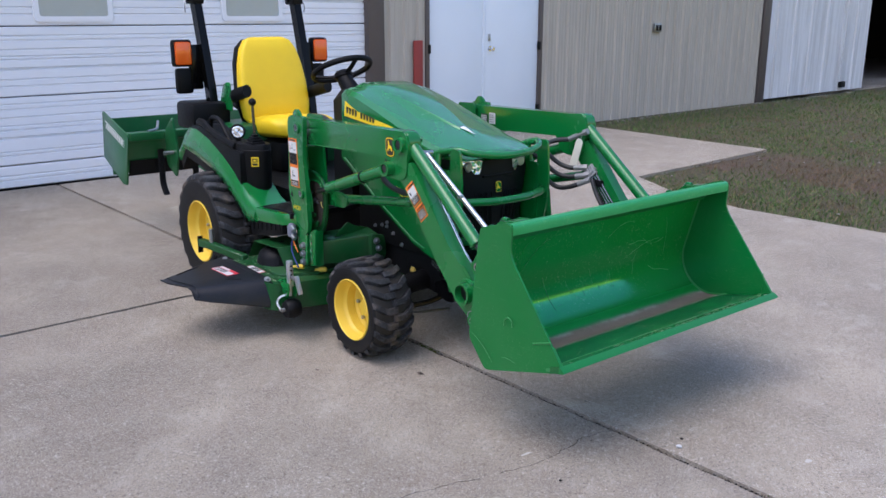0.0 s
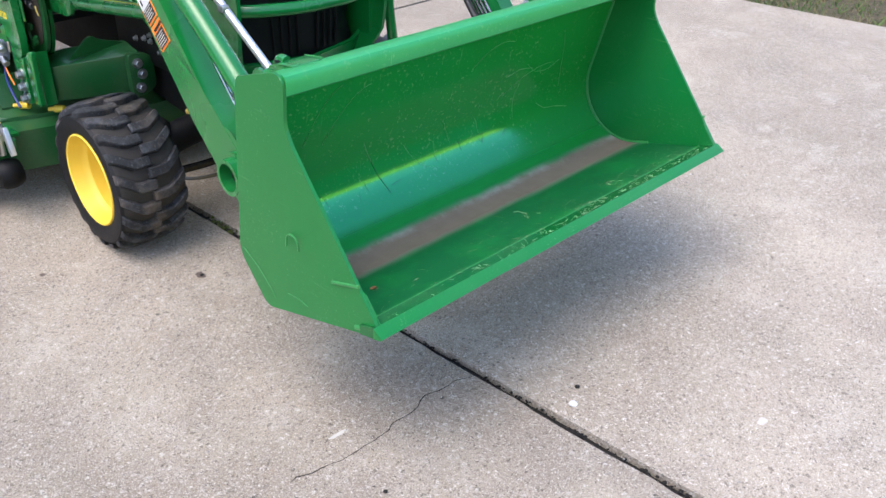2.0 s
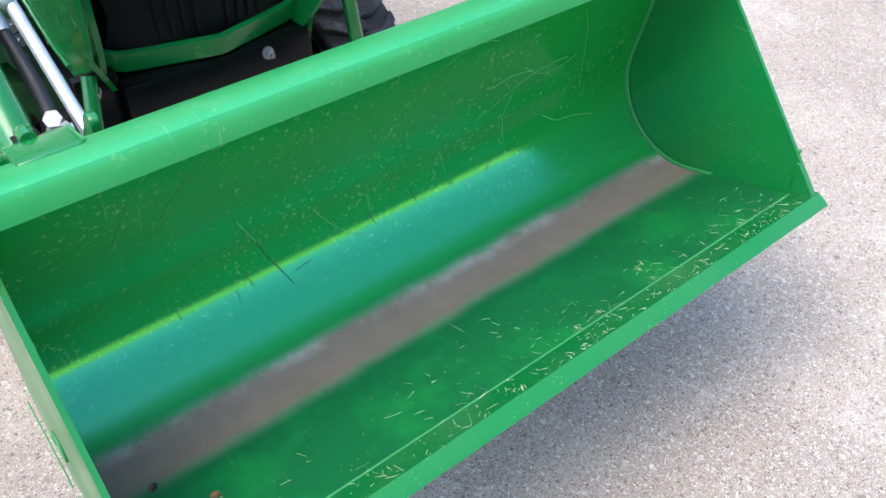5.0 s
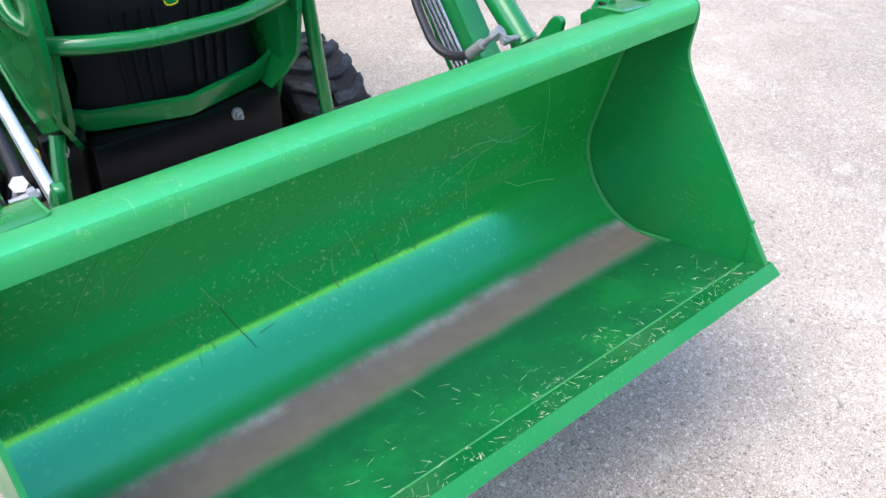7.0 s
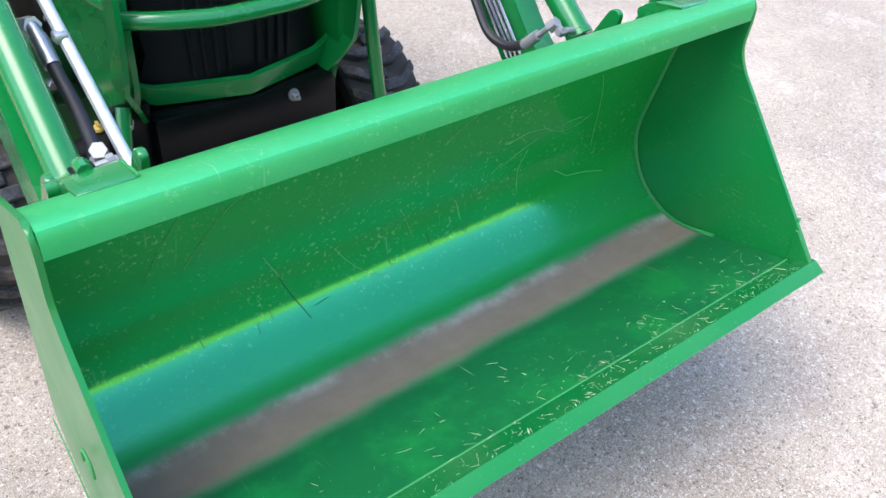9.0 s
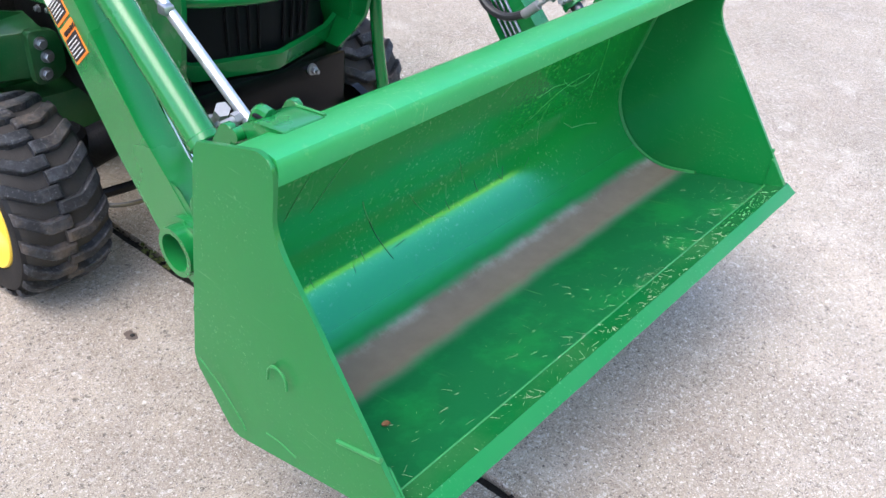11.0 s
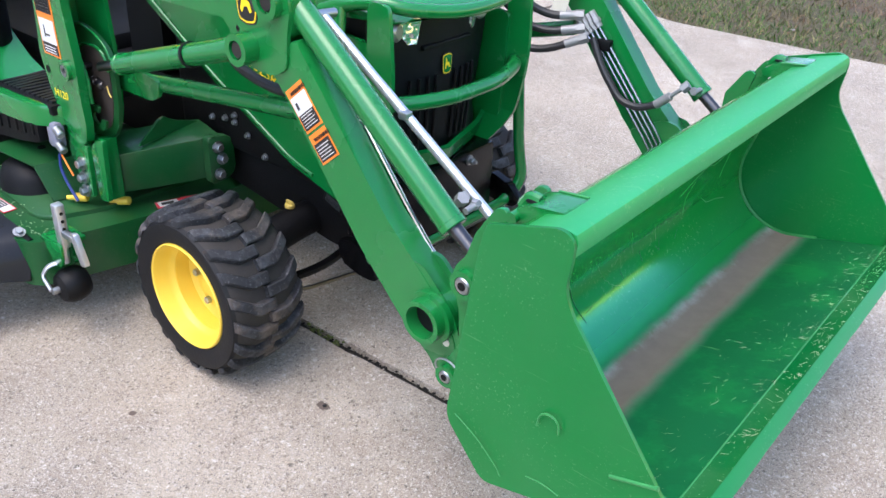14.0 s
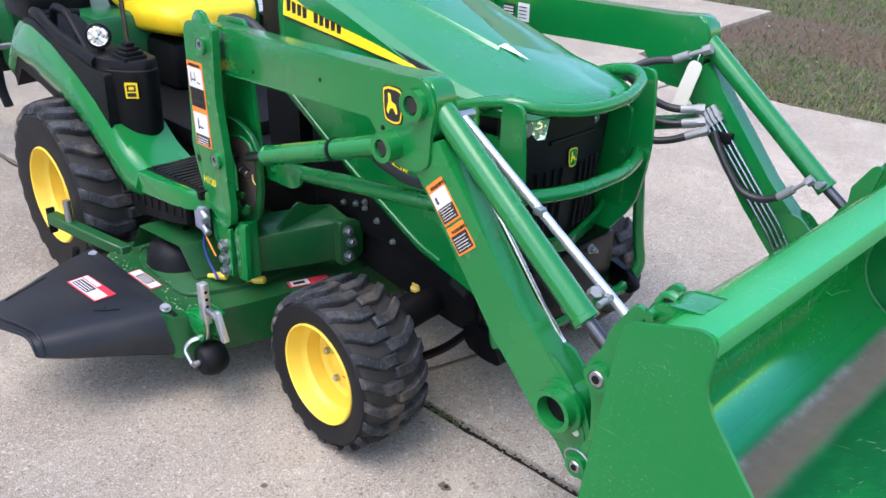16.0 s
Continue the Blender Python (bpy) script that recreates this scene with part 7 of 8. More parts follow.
# levers
def lever(x, y, z, h, knob_mat, lean=(0, 0), kr=0.019):
    bm = B()
    tube(bm, [(x, y, z), (x + lean[0], y + lean[1], z + h)], 0.008, 0.02, 8)
    ob = part("lever", bm, M_RODDARK, tractor)
    bm = B()
    bmesh.ops.create_uvsphere(bm, u_segments=14, v_segments=10, radius=kr)
    bmesh.ops.translate(bm, vec=(x + lean[0], y + lean[1], z + h), verts=bm.verts)
    part("lever_knob", bm, knob_mat, ob)
    bm = B()
    for r_, a, b in ((0.040, -0.030, -0.014), (0.033, -0.014, 0.000), (0.025, 0.000, 0.012), (0.016, 0.012, 0.026)):
        box(bm, x - r_ * 1.15, x + r_ * 1.15, y - r_, y + r_, z + a, z + b, 0.005)
    part("gaiter", bm, M_BLACK, ob)
lever(-1.095, -0.550, 0.905, 0.20, M_BLACK, (-0.01, 0.0), 0.021)
bm = B()
tube(bm, [(-0.78, 0.10, 1.00), (-0.86, 0.05, 1.09), (-0.895, 0.03, 1.13)], 0.006, 0.02, 8)
ob = part("lever", bm, M_STEEL, tractor)
bm = B()
cyl(bm, (-0.89, 0.033, 1.125), (-0.93, 0.010, 1.175), 0.013, 0.017, seg=12, bev=0.004)
part("lever_knob", bm, M_ORANGE, ob, "orange lever grip")
# steering wheel
sw = thing_part("steering_wheel", (-1.0, 0.0, 1.20), tractor, "black three-spoked steering wheel")
tilt = Matrix.Rotation(radians(-24), 4, "Y")
at = Matrix.Translation((-1.02, 0, 1.265)) @ tilt
bm = B()
tube(bm, [at @ Vector((0.178 * math.cos(a), 0.178 * math.sin(a), 0)) for a in [k * 6.28318 / 40 for k in range(41)]], 0.0165, 0.002, 10)
part("rim", bm, M_BLACK, sw)
bm = B()
for a in (0.0, 2.2, -2.2):
    tube(bm, [at @ Vector((0, 0, -0.035)), at @ Vector((0.08 * math.cos(a), 0.08 * math.sin(a), -0.03)), at @ Vector((0.176 * math.cos(a), 0.176 * math.sin(a), 0))], 0.016, 0.05, 8, 0.6)
part("spokes", bm, M_BLACK, sw)
bm = B()
cyl(bm, at @ Vector((0, 0, -0.055)), at @ Vector((0, 0, -0.012)), 0.055, seg=24, bev=0.012)
part("hub", bm, M_BLACK, sw)
bm = B()
cyl(bm, at @ Vector((0, 0, -0.05)), (-0.78, 0, 1.02), 0.045, 0.07, seg=20)
part("column", bm, M_BLACK, sw)

# seat
seat = thing_part("seat", (-1.75, 0.0, 0.80), tractor, "yellow vinyl seat with tall rounded backrest")
bm = B()
secs = []
for z, half, x, thick in ((0.900, 0.225, -1.845, 0.060), (0.930, 0.250, -1.850, 0.100), (1.02, 0.262, -1.868, 0.120), (1.14, 0.258, -1.892, 0.120), (1.26, 0.240, -1.918, 0.115), (1.35, 0.212, -1.936, 0.105), (1.405, 0.172, -1.948, 0.085), (1.425, 0.120, -1.952, 0.045)):
    row = []
    for k in range(24):
        a = k * 6.28318 / 24
        cx, cy = math.cos(a), math.sin(a)
        bulge = 0.022 * abs(cy) ** 3 if cx > 0 else 0
        row.append((x + math.copysign(abs(cx) ** 0.7, cx) * thick * 0.5 + bulge, math.copysign(abs(cy) ** 0.55, cy) * half, z))
    secs.append(row)
loft(bm, secs)
part("backrest", bm, M_SEAT, seat, angle=60)
bm = B()
secs = []
for x, half, z, thick in ((-1.900, 0.18, 0.880, 0.08), (-1.86, 0.222, 0.875, 0.13), (-1.70, 0.236, 0.880, 0.14), (-1.55, 0.236, 0.893, 0.14), (-1.47, 0.222, 0.892, 0.13), (-1.425, 0.18, 0.882, 0.08)):
    row = []
    for k in range(24):
        a = k * 6.28318 / 24
        cx, cy = math.cos(a), math.sin(a)
        row.append((x, math.copysign(abs(cx) ** 0.55, cx) * half, z + math.copysign(abs(cy) ** 0.7, cy) * thick * 0.5 + (0.018 * abs(cx) ** 4 if cy > 0 else 0)))
    secs.append(row)
loft(bm, secs)
part("cushion", bm, M_SEAT, seat, angle=60)
bm = B()
secs = []
for z, half, x in ((0.88, 0.22, -1.90), (1.02, 0.262, -1.925), (1.26, 0.240, -1.975), (1.36, 0.21, -1.99), (1.41, 0.15, -1.995)):
    secs.append([(x - 0.02, -half, z), (x + 0.03, -half, z), (x + 0.03, half, z), (x - 0.02, half, z)])
loft(bm, secs)
part("seat_shell", bm, M_BLACK, seat)
bm = B()
box(bm, -1.86, -1.48, -0.19, 0.19, 0.62, 0.81, 0.03)
part("seat_base", bm, M_BLACK, seat)
for s in (-1, 1):
    bm = B()
    tube(bm, [(-1.94, s * 0.30, 1.05), (-1.80, s * 0.31, 1.085), (-1.66, s * 0.31, 1.115)], 0.030, 0.05, 12, 1.3)
    part("armrest", bm, M_BLACK, seat)
bm = B()
box(bm, -1.95, -0.95, -0.40, 0.40, 0.54, 0.62, 0.02)
part("transmission_cover", bm, M_BLACK, tractor)
bm = B()
box(bm, -1.46, -0.90, -0.40, 0.40, 0.50, 0.56, 0.02)
part("centre_floor", bm, M_BLACK, tractor)

# roll bar with lamps
rops = thing_part("roll_bar", (-2.15, 0.0, 0.6), tractor, "black steel roll bar with amber lamps")
for s in (-1, 1):
    bm = B()
    prism(bm, [(-1.975, 0.50), (-1.905, 0.50), (-2.005, 1.10), (-2.165, 1.70), (-2.30, 2.30), (-2.37, 2.30), (-2.235, 1.70), (-2.075, 1.10)], s * 0.405, s * 0.355, "y", 0.006)
    part("roll_bar_post", bm, M_BLACKPAINT, rops)
    bm = B()
    box(bm, -2.255, -2.14, s * 0.38 - 0.040, s * 0.38 + 0.040, 1.63, 1.72, 0.01)
    cyl(bm, (-2.20, s * 0.38 - 0.055, 1.66), (-2.20, s * 0.38 + 0.055, 1.66), 0.016)
    part("fold_hinge", bm, M_BLACK, rops)
    bm = B()
    tube(bm, [(-2.20, s * 0.44, 1.66), (-2.18, s * 0.455, 1.62), (-2.19, s * 0.45, 1.58)], 0.004, 0.02, 6)
    part("pin_wire", bm, M_STEEL, rops)
    bm = B()
    box(bm, -2.165, -2.105, min(s * 0.455, s * 0.582), max(s * 0.455, s * 0.582), 1.245, 1.412, 0.018)
    body = part("amber_lamp", bm, M_BLACK, rops, "amber turn lamp in black housing")
    bm = B()
    box(bm, -2.112, -2.092, min(s * 0.468, s * 0.572), max(s * 0.468, s * 0.572), 1.258, 1.400, 0.014)
    part("lens", bm, M_ORANGE, body)
    bm = B()
    box(bm, -2.170, -2.125, min(s * 0.450, s * 0.565), max(s * 0.450, s * 0.565), 1.075, 1.235, 0.02)
    part("tail_lamp", bm, M_BLACK, rops)
    bm = B()
    box(bm, -2.16, -2.12, min(s * 0.39, s * 0.47), max(s * 0.39, s * 0.47), 1.10, 1.38, 0.006)
    part("lamp_bracket", bm, M_BLACKPAINT, rops)
bm = B()
box(bm, -2.38, -2.29, -0.405, 0.405, 2.26, 2.34, 0.02)
part("roll_bar_top", bm, M_BLACKPAINT, rops)
bm = B()
box(bm, -2.20, -1.92, -0.56, -0.30, 0.86, 1.03, 0.03)
part("canister", bm, M_BLACK, tractor)
bm = B()
box(bm, -2.10, -1.70, -0.40, 0.40, 0.40, 0.90, 0.03)
part("rear_housing", bm, M_DARKGREEN, tractor)
bm = B()
prism(bm, rounded([(-2.02, 0.98), (-1.95, 1.14, 0.03), (-1.86, 1.16, 0.03), (-1.84, 0.98)], 0.01), -0.335, -0.325, "y", 0.003)
part("lift_linkage", bm, M_GREEN, tractor)

NARROW[0] = 0.0

# ---- mower deck ----
deck = thing("mower_deck", (-0.55, -0.1, 0.04), "green steel mower deck under the tractor with dark discharge chute", "mower deck")
DECK = rounded([(-0.365, -0.55, 0.1), (-0.43, -0.80, 0.04), (-0.47, -0.832, 0.03), (-0.95, -0.820, 0.06), (-1.02, -0.70, 0.06), (-1.00, 0.40, 0.15), (-0.85, 0.76, 0.2), (-0.55, 0.82, 0.2), (-0.38, 0.60, 0.15), (-0.335, 0.20, 0.1), (-0.335, -0.30, 0.1)], 0.05, 6)
bm = B()
prism(bm, DECK, 0.140, 0.278, "z", 0.020, 3)
shell = part("deck_shell", bm, M_SHADEGREEN, deck)
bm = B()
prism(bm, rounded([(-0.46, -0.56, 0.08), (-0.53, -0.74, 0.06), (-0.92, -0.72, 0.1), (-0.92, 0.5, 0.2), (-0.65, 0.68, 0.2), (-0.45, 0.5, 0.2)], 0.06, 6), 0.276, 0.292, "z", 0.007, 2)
part("deck_top", bm, M_SHADEGREEN, deck)
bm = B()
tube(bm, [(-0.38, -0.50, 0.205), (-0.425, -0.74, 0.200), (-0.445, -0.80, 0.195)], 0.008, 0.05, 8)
part("deck_ridge", bm, M_SHADEGREEN, deck)
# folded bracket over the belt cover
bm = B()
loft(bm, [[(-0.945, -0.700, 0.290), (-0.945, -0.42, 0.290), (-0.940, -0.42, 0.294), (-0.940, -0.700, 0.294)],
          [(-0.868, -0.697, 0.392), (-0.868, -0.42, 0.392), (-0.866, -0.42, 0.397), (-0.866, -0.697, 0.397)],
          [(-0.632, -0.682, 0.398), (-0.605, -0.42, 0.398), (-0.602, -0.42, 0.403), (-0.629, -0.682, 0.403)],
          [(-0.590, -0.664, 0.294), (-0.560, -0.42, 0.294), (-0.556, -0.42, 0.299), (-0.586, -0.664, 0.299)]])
bracket_ = part("spindle_bracket", bm, M_SHADEGREEN, deck)
bm = B()
cyl(bm, (-0.74, -0.60, 0.3975), (-0.74, -0.60, 0.4025), 0.012, seg=12)
part("bracket_hole", bm, M_IRON, bracket_)
bm = B()
secs = []
for z, k in ((0.288, 1.02), (0.294, 1.0), (0.322, 0.95), (0.350, 0.82), (0.368, 0.58), (0.378, 0.28), (0.380, 0.06)):
    secs.append([(-0.765 + 0.110 * k * math.cos(a), -0.622 + 0.104 * k * math.sin(a), z) for a in [i * 6.28318 / 28 for i in range(28)]])
loft(bm, secs)
part("spindle_cover", bm, M_BLACK, deck, "domed black belt cover", angle=50)
# discharge chute: a level plastic sheet with a rounded fold and a skirt along its front
CHUTE = [[(-1.035, -0.797, 0.288), (-0.82, -0.797, 0.293), (-0.64, -0.798, 0.292), (-0.515, -0.800, 0.288), (-0.476, -0.804, 0.268), (-0.462, -0.815, 0.215), (-0.455, -0.830, 0.160)],
         [(-1.000, -0.900, 0.288), (-0.83, -0.900, 0.292), (-0.67, -0.900, 0.292), (-0.540, -0.895, 0.287), (-0.501, -0.900, 0.270), (-0.486, -0.905, 0.225), (-0.479, -0.910, 0.180)],
         [(-0.950, -0.995, 0.287), (-0.82, -1.000, 0.290), (-0.69, -1.000, 0.290), (-0.570, -0.995, 0.286), (-0.530, -1.000, 0.272), (-0.516, -1.005, 0.238), (-0.509, -1.010, 0.202)],
         [(-0.902, -1.090, 0.284), (-0.80, -1.100, 0.287), (-0.69, -1.100, 0.287), (-0.602, -1.095, 0.285), (-0.562, -1.098, 0.274), (-0.547, -1.100, 0.248), (-0.539, -1.102, 0.221)],
         [(-0.845, -1.225, 0.278), (-0.76, -1.222, 0.281), (-0.69, -1.195, 0.283), (-0.622, -1.172, 0.285), (-0.590, -1.168, 0.276), (-0.574, -1.167, 0.256), (-0.567, -1.167, 0.238)]]
bm = B()
loft(bm, CHUTE, closed=False)
r = bmesh.ops.extrude_face_region(bm, geom=bm.faces[:])
for v in r["geom"]:
    if isinstance(v, bmesh.types.BMVert):
        v.co += Vector((-0.006, 0.004, -0.007))
chute = part("discharge_chute", bm, M_GREYBLACK, deck, "dark grey plastic discharge chute with a red warning label", angle=50)
# shade of the torn rear edge painted as a strip; rib round the outer corner
bm = B()
loft(bm, [[(x - w_, y, z - 0.006), (x, y - w_ * 0.3, z + 0.0030), (x, y - w_ * 0.3, z - 0.002), (x - w_, y, z - 0.010)] for x, y, z, w_ in ((-0.925, -0.990, 0.2875, 0.012), (-0.905, -1.035, 0.2865, 0.030), (-0.885, -1.085, 0.2855, 0.024), (-0.865, -1.130, 0.2835, 0.026))])
part("torn_edge", bm, M_RUSTBROWN, chute, "dark strip for the shade in the torn rear edge")
bm = B()
tube(bm, [(-0.845, -1.190, 0.282), (-0.760, -1.186, 0.285), (-0.680, -1.160, 0.2875), (-0.615, -1.146, 0.2880), (-0.580, -1.145, 0.277), (-0.560, -1.148, 0.240)], 0.0042, 0.03, 8)
tube(bm, [(-0.845, -1.225, 0.279), (-0.76, -1.222, 0.282), (-0.69, -1.195, 0.284), (-0.622, -1.172, 0.286), (-0.590, -1.168, 0.277), (-0.567, -1.167, 0.240)], 0.0048, 0.02, 8)
part("rim", bm, M_GREYBLACK, chute)
bm = B()
tube(bm, [(-0.622, -0.975, 0.2915), (-0.595, -0.945, 0.2912), (-0.580, -0.915, 0.2912)], 0.0016, 0.01, 6)
tube(bm, [(-0.604, -0.957, 0.2915), (-0.618, -0.940, 0.2920)], 0.0012, 0.01, 6)
part("scratch", bm, M_IRON, chute)
bm = B()
tube(bm, [(-1.02, -0.830, 0.2880), (-0.80, -0.830, 0.2925), (-0.56, -0.830, 0.2895)], 0.0022, 0.01, 6)
part("fold_line", bm, M_GREYBLACK, chute)
bm = B()
cyl(bm, (-0.97, -0.796, 0.280), (-0.455, -0.806, 0.272), 0.010, seg=12)
part("hinge_rod", bm, M_BLACK, chute)
for x, z in ((-0.500, 0.294), (-0.990, 0.290)):
    bolt(chute, (x, -0.814, z - 0.006), (x + 0.006, -0.814, z + 0.006), 0.011)
sticker(chute, (-0.840, -0.962, 0.2935), (1.0, 0.05, 0.0), (-0.05, 1.0, 0.0), 0.175, 0.068, [(0, 1, 0, 1, M_REDINK), (0.03, 0.97, 0.06, 0.66, M_WHITEINK), (0.08, 0.62, 0.12, 0.60, M_BLACKINK), (0.03, 0.55, 0.72, 0.92, M_WHITEINK)] + [(0.12, 0.58, 0.18 + 0.13 * k, 0.22 + 0.13 * k, M_WHITEINK) for k in range(3)], "warning_label", "red and white warning label")
sticker(bpy.data.objects["deck_top"], (-0.800, -0.786, 0.2800), (1, 0.01, 0), (-0.01, 1, 0), 0.150, 0.040, [(0, 1, 0, 1, M_REDINK), (0.03, 0.97, 0.08, 0.92, M_WHITEINK), (0.25, 0.75, 0.15, 0.85, M_BLACKINK)] + [(0.30, 0.72, 0.25 + 0.2 * k, 0.31 + 0.2 * k, M_WHITEINK) for k in range(3)], "warning_label", "red, white and black warning label")
sticker(shell, (-0.375, -0.46, 0.2790), (0.3, 0.95, 0), (-0.95, 0.3, 0), 0.13, 0.040, [(0, 1, 0, 1, M_REDINK), (0.05, 0.5, 0.1, 0.9, M_WHITEINK), (0.12, 0.4, 0.3, 0.7, M_BLACKINK)], "warning_label", "red and white warning label")
# clippings and dry leaves on the deck
def deck_litter():
    verts, faces = [], []
    for _ in range(120):
        x, y = rng.uniform(-0.98, -0.46), -0.79 + abs(rng.normal(0, 0.035))
        if rng.random() < 0.35:
            x, y = rng.uniform(-0.98, -0.92), rng.uniform(-0.80, -0.5)
        ln, a, w = rng.uniform(0.003, 0.010), rng.uniform(0, 6.28), rng.uniform(0.0003, 0.0006)
        z = 0.2935 if -0.92 < x < -0.53 and y > -0.74 else 0.2795
        k = len(verts)
        for t, side in ((0, -1), (0, 1), (1, 1), (1, -1)):
            verts.append((x + math.cos(a) * ln * t - math.sin(a) * w * side, y + math.sin(a) * ln * t + math.cos(a) * w * side, z + 0.003 * t))
        verts.append((x + math.cos(a) * ln * 0.5, y + math.sin(a) * ln * 0.5, z + 0.004))
        faces += [(k, k + 1, k + 4), (k + 1, k + 2, k + 4), (k + 2, k + 3, k + 4), (k + 3, k, k + 4)]
    me = bpy.data.meshes.new("deck_clippings")
    me.from_pydata(verts, [], faces)
    me.materials.append(M_STRAW)
    return tagged(new("deck_clippings", me), "dry grass clippings lying on the mower deck", "clippings", kind="stuff")


deck_litter()
# gauge wheel at the front corner
gx, gy = -0.385, -0.765
gauge = thing_part("gauge_wheel", (gx, gy, 0.0), deck, "small black anti-scalp wheel on a zinc bracket")
bm = B()
prism(bm, rounded([(gx - 0.05, 0.300), (gx + 0.085, 0.298), (gx + 0.070, 0.262), (gx + 0.038, 0.222, 0.02), (gx + 0.010, 0.225, 0.02), (gx - 0.05, 0.248)], 0.008), gy + 0.020, gy + 0.032, "y", 0.002)
box(bm, gx - 0.05, gx + 0.04, gy - 0.025, gy + 0.06, 0.285, 0.299, 0.004)
part("wheel_bracket", bm, M_GREEN, gauge)
bm = B()
prism(bm, rounded([(gx - 0.030, 0.300), (gx + 0.060, 0.305), (gx + 0.062, 0.268), (gx + 0.046, 0.232, 0.01), (gx + 0.010, 0.232, 0.01), (gx - 0.014, 0.272)], 0.008), gy - 0.018, gy - 0.026, "y", 0.002)
part("post_clamp", bm, M_GREEN, gauge)
bm = B()
box(bm, gx + 0.018, gx + 0.046, gy - 0.012, gy + 0.014, 0.282, 0.412, 0.004)
cyl(bm, (gx + 0.024, gy, 0.232), (gx + 0.028, gy, 0.290), 0.011, seg=14)
post = part("height_post", bm, M_ZINC, gauge)
for k in range(4):
    bm = B()
    cyl(bm, (gx + 0.046, gy + 0.001, 0.318 + 0.023 * k), (gx + 0.0472, gy + 0.001, 0.318 + 0.023 * k), 0.005, seg=10)
    part("post_hole", bm, M_IRON, post)
bm = B()
tube(bm, [(gx + 0.026, gy, 0.238), (gx + 0.006, gy - 0.042, 0.232), (gx - 0.008, gy - 0.058, 0.200), (gx + 0.036, gy - 0.060, 0.172)], 0.0095, 0.03, 10, 0.6)
part("wheel_fork", bm, M_ZINC, gauge)
bm = B()
prism(bm, rounded([(gx + 0.084, 0.345), (gx + 0.110, 0.352), (gx + 0.145, 0.268), (gx + 0.122, 0.260)], 0.005), gy - 0.007, gy + 0.007, "y", 0.002)
latch_ = part("latch_handle", bm, M_ZINC, gauge)
bm = B()
box(bm, gx + 0.046, gx + 0.100, gy - 0.010, gy + 0.010, 0.322, 0.340, 0.004)
part("latch_pin", bm, M_STEEL, latch_)
bm = B()
prof = [(0.012, gy - 0.042), (0.024, gy - 0.042), (0.039, gy - 0.036), (0.047, gy - 0.022), (0.051, gy), (0.047, gy + 0.022), (0.039, gy + 0.036), (0.024, gy + 0.042), (0.012, gy + 0.042)]
lathe(bm, (gx + 0.040, 0, 0.170), prof, 32)
part("roller", bm, M_BLACK, gauge)
bm = B()
cyl(bm, (gx + 0.040, gy - 0.060, 0.170), (gx + 0.040, gy + 0.046, 0.170), 0.010)
part("axle_bolt", bm, M_STEEL, gauge)
# rear gauge arm
bm = B()
loft(bm, [[(x, y - 0.020, z), (x, y + 0.020, z), (x, y + 0.020, z + 0.042), (x, y - 0.020, z + 0.042)] for x, y, z in ((-1.315, -0.812, 0.292), (-1.19, -0.800, 0.296), (-1.02, -0.745, 0.272), (-0.94, -0.720, 0.262))])
bmesh.ops.bevel(bm, geom=bm.edges[:], offset=0.004, segments=1, affect="EDGES")
rear_arm = part("rear_gauge_arm", bm, M_SHADEGREEN, deck)
bm = B()
cyl(bm, (-1.19, -0.800, 0.33), (-1.19, -0.800, 0.412), 0.013)
part("height_post", bm, M_STEEL, rear_arm)
bm = B()
box(bm, -1.336, -1.324, -0.826, -0.796, 0.250, 0.346, 0.004)
part("arm_end", bm, M_IRON, rear_arm)
bm = B()
tube(bm, [(-1.06, -0.84, 0.292), (-1.07, -0.85, 0.24), (-1.05, -0.85, 0.20), (-0.99, -0.82, 0.19)], 0.012, 0.03, 10)
part("rear_roller_fork", bm, M_IRON, rear_arm)
# grease fittings and wires near the mast foot
for x, y, z in ((-0.465, -0.535, 0.300), (-0.545, -0.620, 0.312)):
    bm = B()
    cyl(bm, (x, y, z), (x + 0.032, y + 0.022, z + 0.003), 0.013, seg=14, bev=0.003)
    cyl(bm, (x - 0.02, y - 0.012, z - 0.004), (x, y, z), 0.007, seg=10)
    part("hose_coupler", bm, M_YELLOW, deck, "small yellow hose coupler cap")
wires = thing("wiring_plug", (-0.55, -0.615, 0.31), "grey wiring plug with blue wires at the mast", "plug")
bm = B()
box(bm, -0.604, -0.556, -0.640, -0.606, 0.462, 0.540, 0.010)
part("plug_body", bm, M_PLUG, wires)
for z in (0.470, 0.516):
    bm = B()
    cyl(bm, (-0.562, -0.630, z + 0.006), (-0.530, -0.634, z - 0.006), 0.012, seg=12, bev=0.003)
    part("plug_socket", bm, M_STEEL, wires)
bm = B()
tube(bm, [(-0.570, -0.628, 0.445), (-0.575, -0.632, 0.40), (-0.545, -0.632, 0.355), (-0.505, -0.632, 0.318)], 0.0045, 0.03, 8)
part("blue_wire", bm, M_BLUEWIRE, wires)
bm = B()
tube(bm, [(-0.548, -0.634, 0.450), (-0.520, -0.636, 0.425), (-0.500, -0.634, 0.400)], 0.0026, 0.03, 8)
part("orange_wire", bm, M_ORANGEINK, wires)

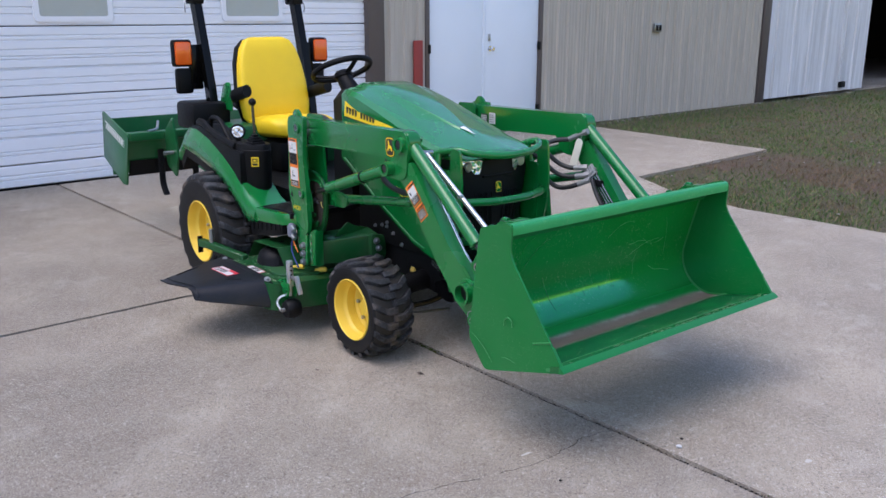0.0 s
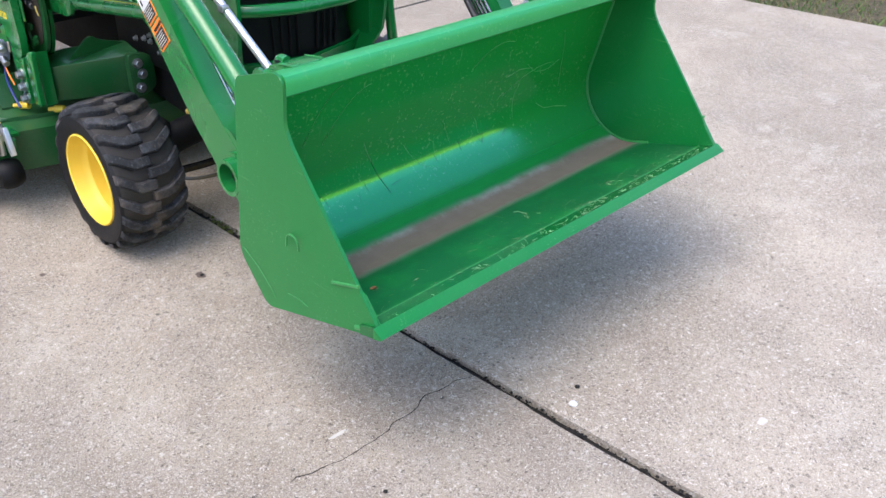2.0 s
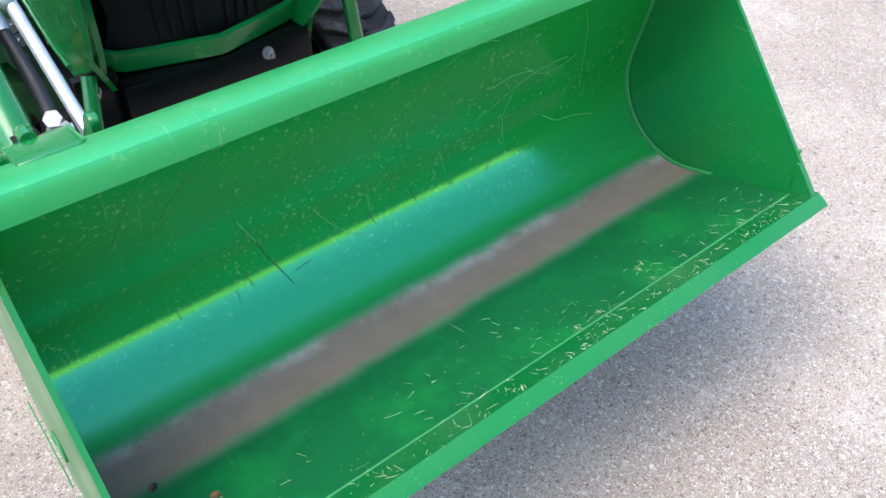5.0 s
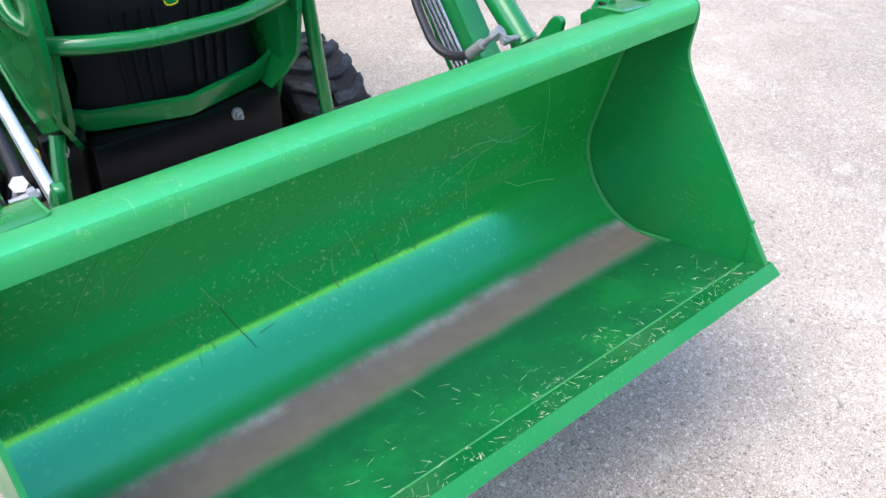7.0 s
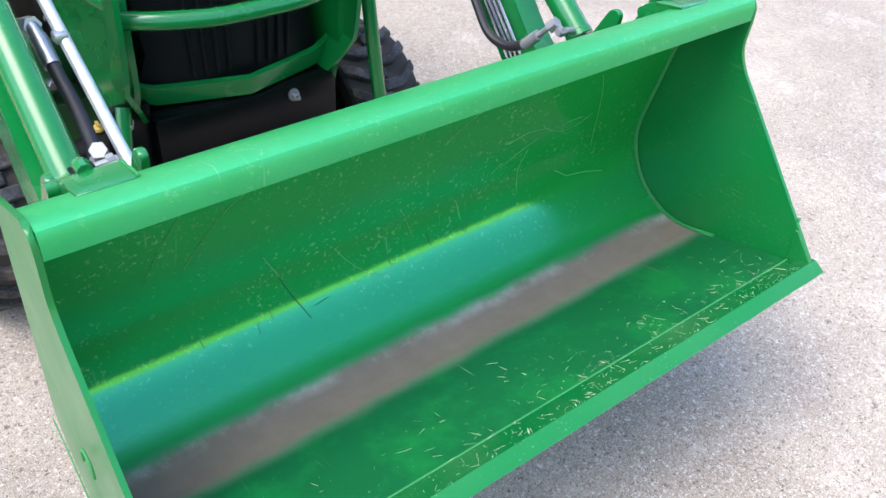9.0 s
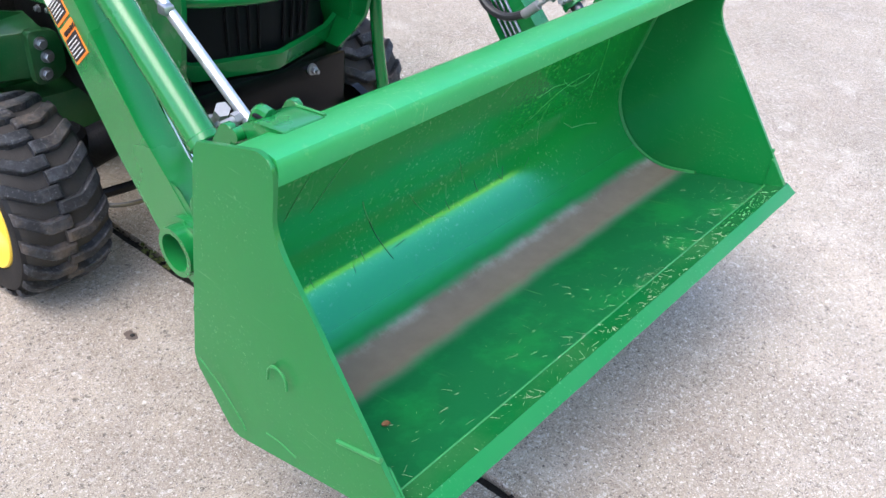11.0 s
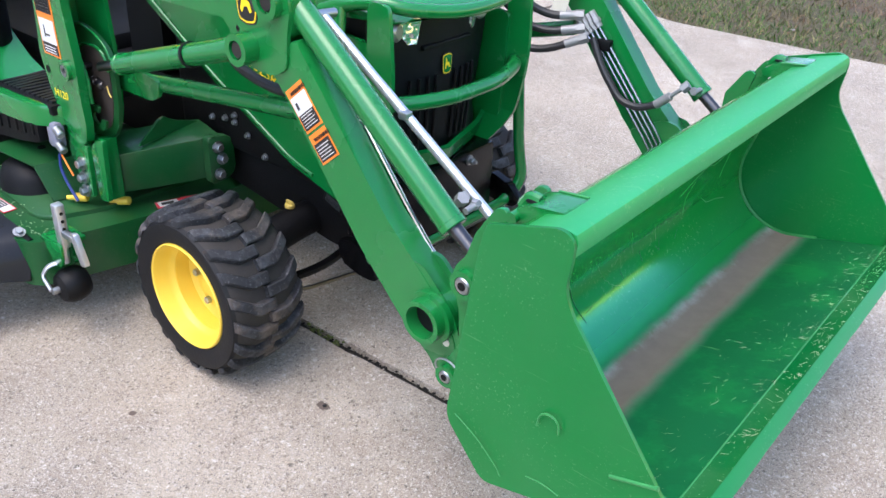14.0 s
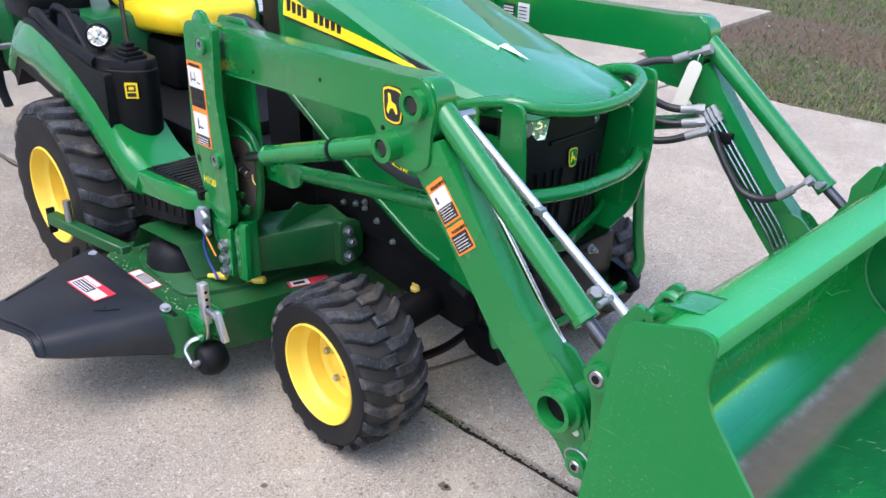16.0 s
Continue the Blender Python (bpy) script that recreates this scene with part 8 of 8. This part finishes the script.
# ---- box blade ----
blade = thing("box_blade", (-3.1, 0.0, 0.30), "dark green steel box blade hitched behind the tractor", "box blade")
for s in (-1, 1):
    bm = B()
    prism(bm, rounded([(-3.50, 0.855), (-2.985, 0.730), (-2.975, 0.700), (-3.085, 0.350), (-3.16, 0.345), (-3.56, 0.500)], 0.01), s * 0.628, s * 0.616, "y", 0.003)
    plate = part("end_plate", bm, M_DARKGREEN, blade)
    if s < 0:
        sticker(plate, (-3.455, -0.6285, 0.735), (0.5, 0, -0.14), (0.14, 0, 0.5), 0.40, 0.055, [(0, 1, 0, 1, M_WHITEINK), (0.01, 0.99, 0.1, 0.9, M_DARKGREEN)] + [(0.05 + 0.115 * k, 0.135 + 0.115 * k, 0.18, 0.82, M_WHITEINK) for k in range(8)], "maker_label", "white lettering bars on green")
bm = B()
prism(bm, [(-3.47, 0.80), (-3.45, 0.80), (-3.40, 0.38), (-3.42, 0.38)], -0.616, 0.616, "y")
part("mould_board", bm, M_DARKGREEN, blade)
bm = B()
prism(bm, [(-3.02, 0.70), (-3.00, 0.70), (-3.07, 0.50), (-3.10, 0.50)], -0.616, 0.616, "y")
part("mould_board", bm, M_DARKGREEN, blade)
bm = B()
box(bm, -3.06, -2.96, -0.616, 0.616, 0.68, 0.74, 0.008)
part("tool_bar", bm, M_DARKGREEN, blade)
bm = B()
prism(bm, [(-3.06, 0.53), (-3.045, 0.53), (-3.075, 0.42), (-3.095, 0.42)], -0.60, 0.60, "y")
part("cutting_edge", bm, M_IRON, blade)
for y in (-0.38, -0.12, 0.14, 0.40):
    bm = B()
    tube(bm, [(-3.02, y, 0.60), (-3.02, y, 0.34), (-2.96, y, 0.27)], 0.024, 0.05, 8, 0.5)
    part("ripper_tooth", bm, M_IRON, blade)
for s in (-1, 1):
    bm = B()
    prism(bm, rounded([(-2.96, 0.50), (-2.96, 0.74), (-2.80, 0.86, 0.03), (-2.74, 0.60, 0.03), (-2.80, 0.42)], 0.02), s * 0.36, s * 0.345, "y", 0.003)
    hitch = part("hitch_plate", bm, M_DARKGREEN, blade)
    bm = B()
    cyl(bm, (-2.82, s * 0.30, 0.60), (-2.82, s * 0.43, 0.60), 0.014)
    part("hitch_pin", bm, M_STEEL, hitch)
    bm = B()
    tube(bm, [(-2.82, s * 0.31, 0.60), (-2.40, s * 0.29, 0.52), (-1.75, s * 0.24, 0.46)], 0.020, 0.05, 10, 0.6)
    part("lift_arm", bm, M_DARKGREEN, blade)
bm = B()
tube(bm, [(-2.85, 0.0, 0.72), (-2.70, 0.0, 0.98), (-2.1, 0.0, 0.86)], 0.018, 0.03, 10)
part("top_link", bm, M_IRON, blade)
bm = B()
tube(bm, [(-3.40, -0.05, 0.80), (-3.10, -0.10, 0.76), (-3.02, -0.18, 0.735)], 0.012, 0.05, 8)
part("brace_bar", bm, M_DARKGREEN, blade)
bm = B()
tube(bm, [(-2.98, -0.48, 0.745), (-3.00, -0.40, 0.752), (-3.08, -0.36, 0.80)], 0.010, 0.03, 8)
part("pin_handle", bm, M_STEEL, blade)
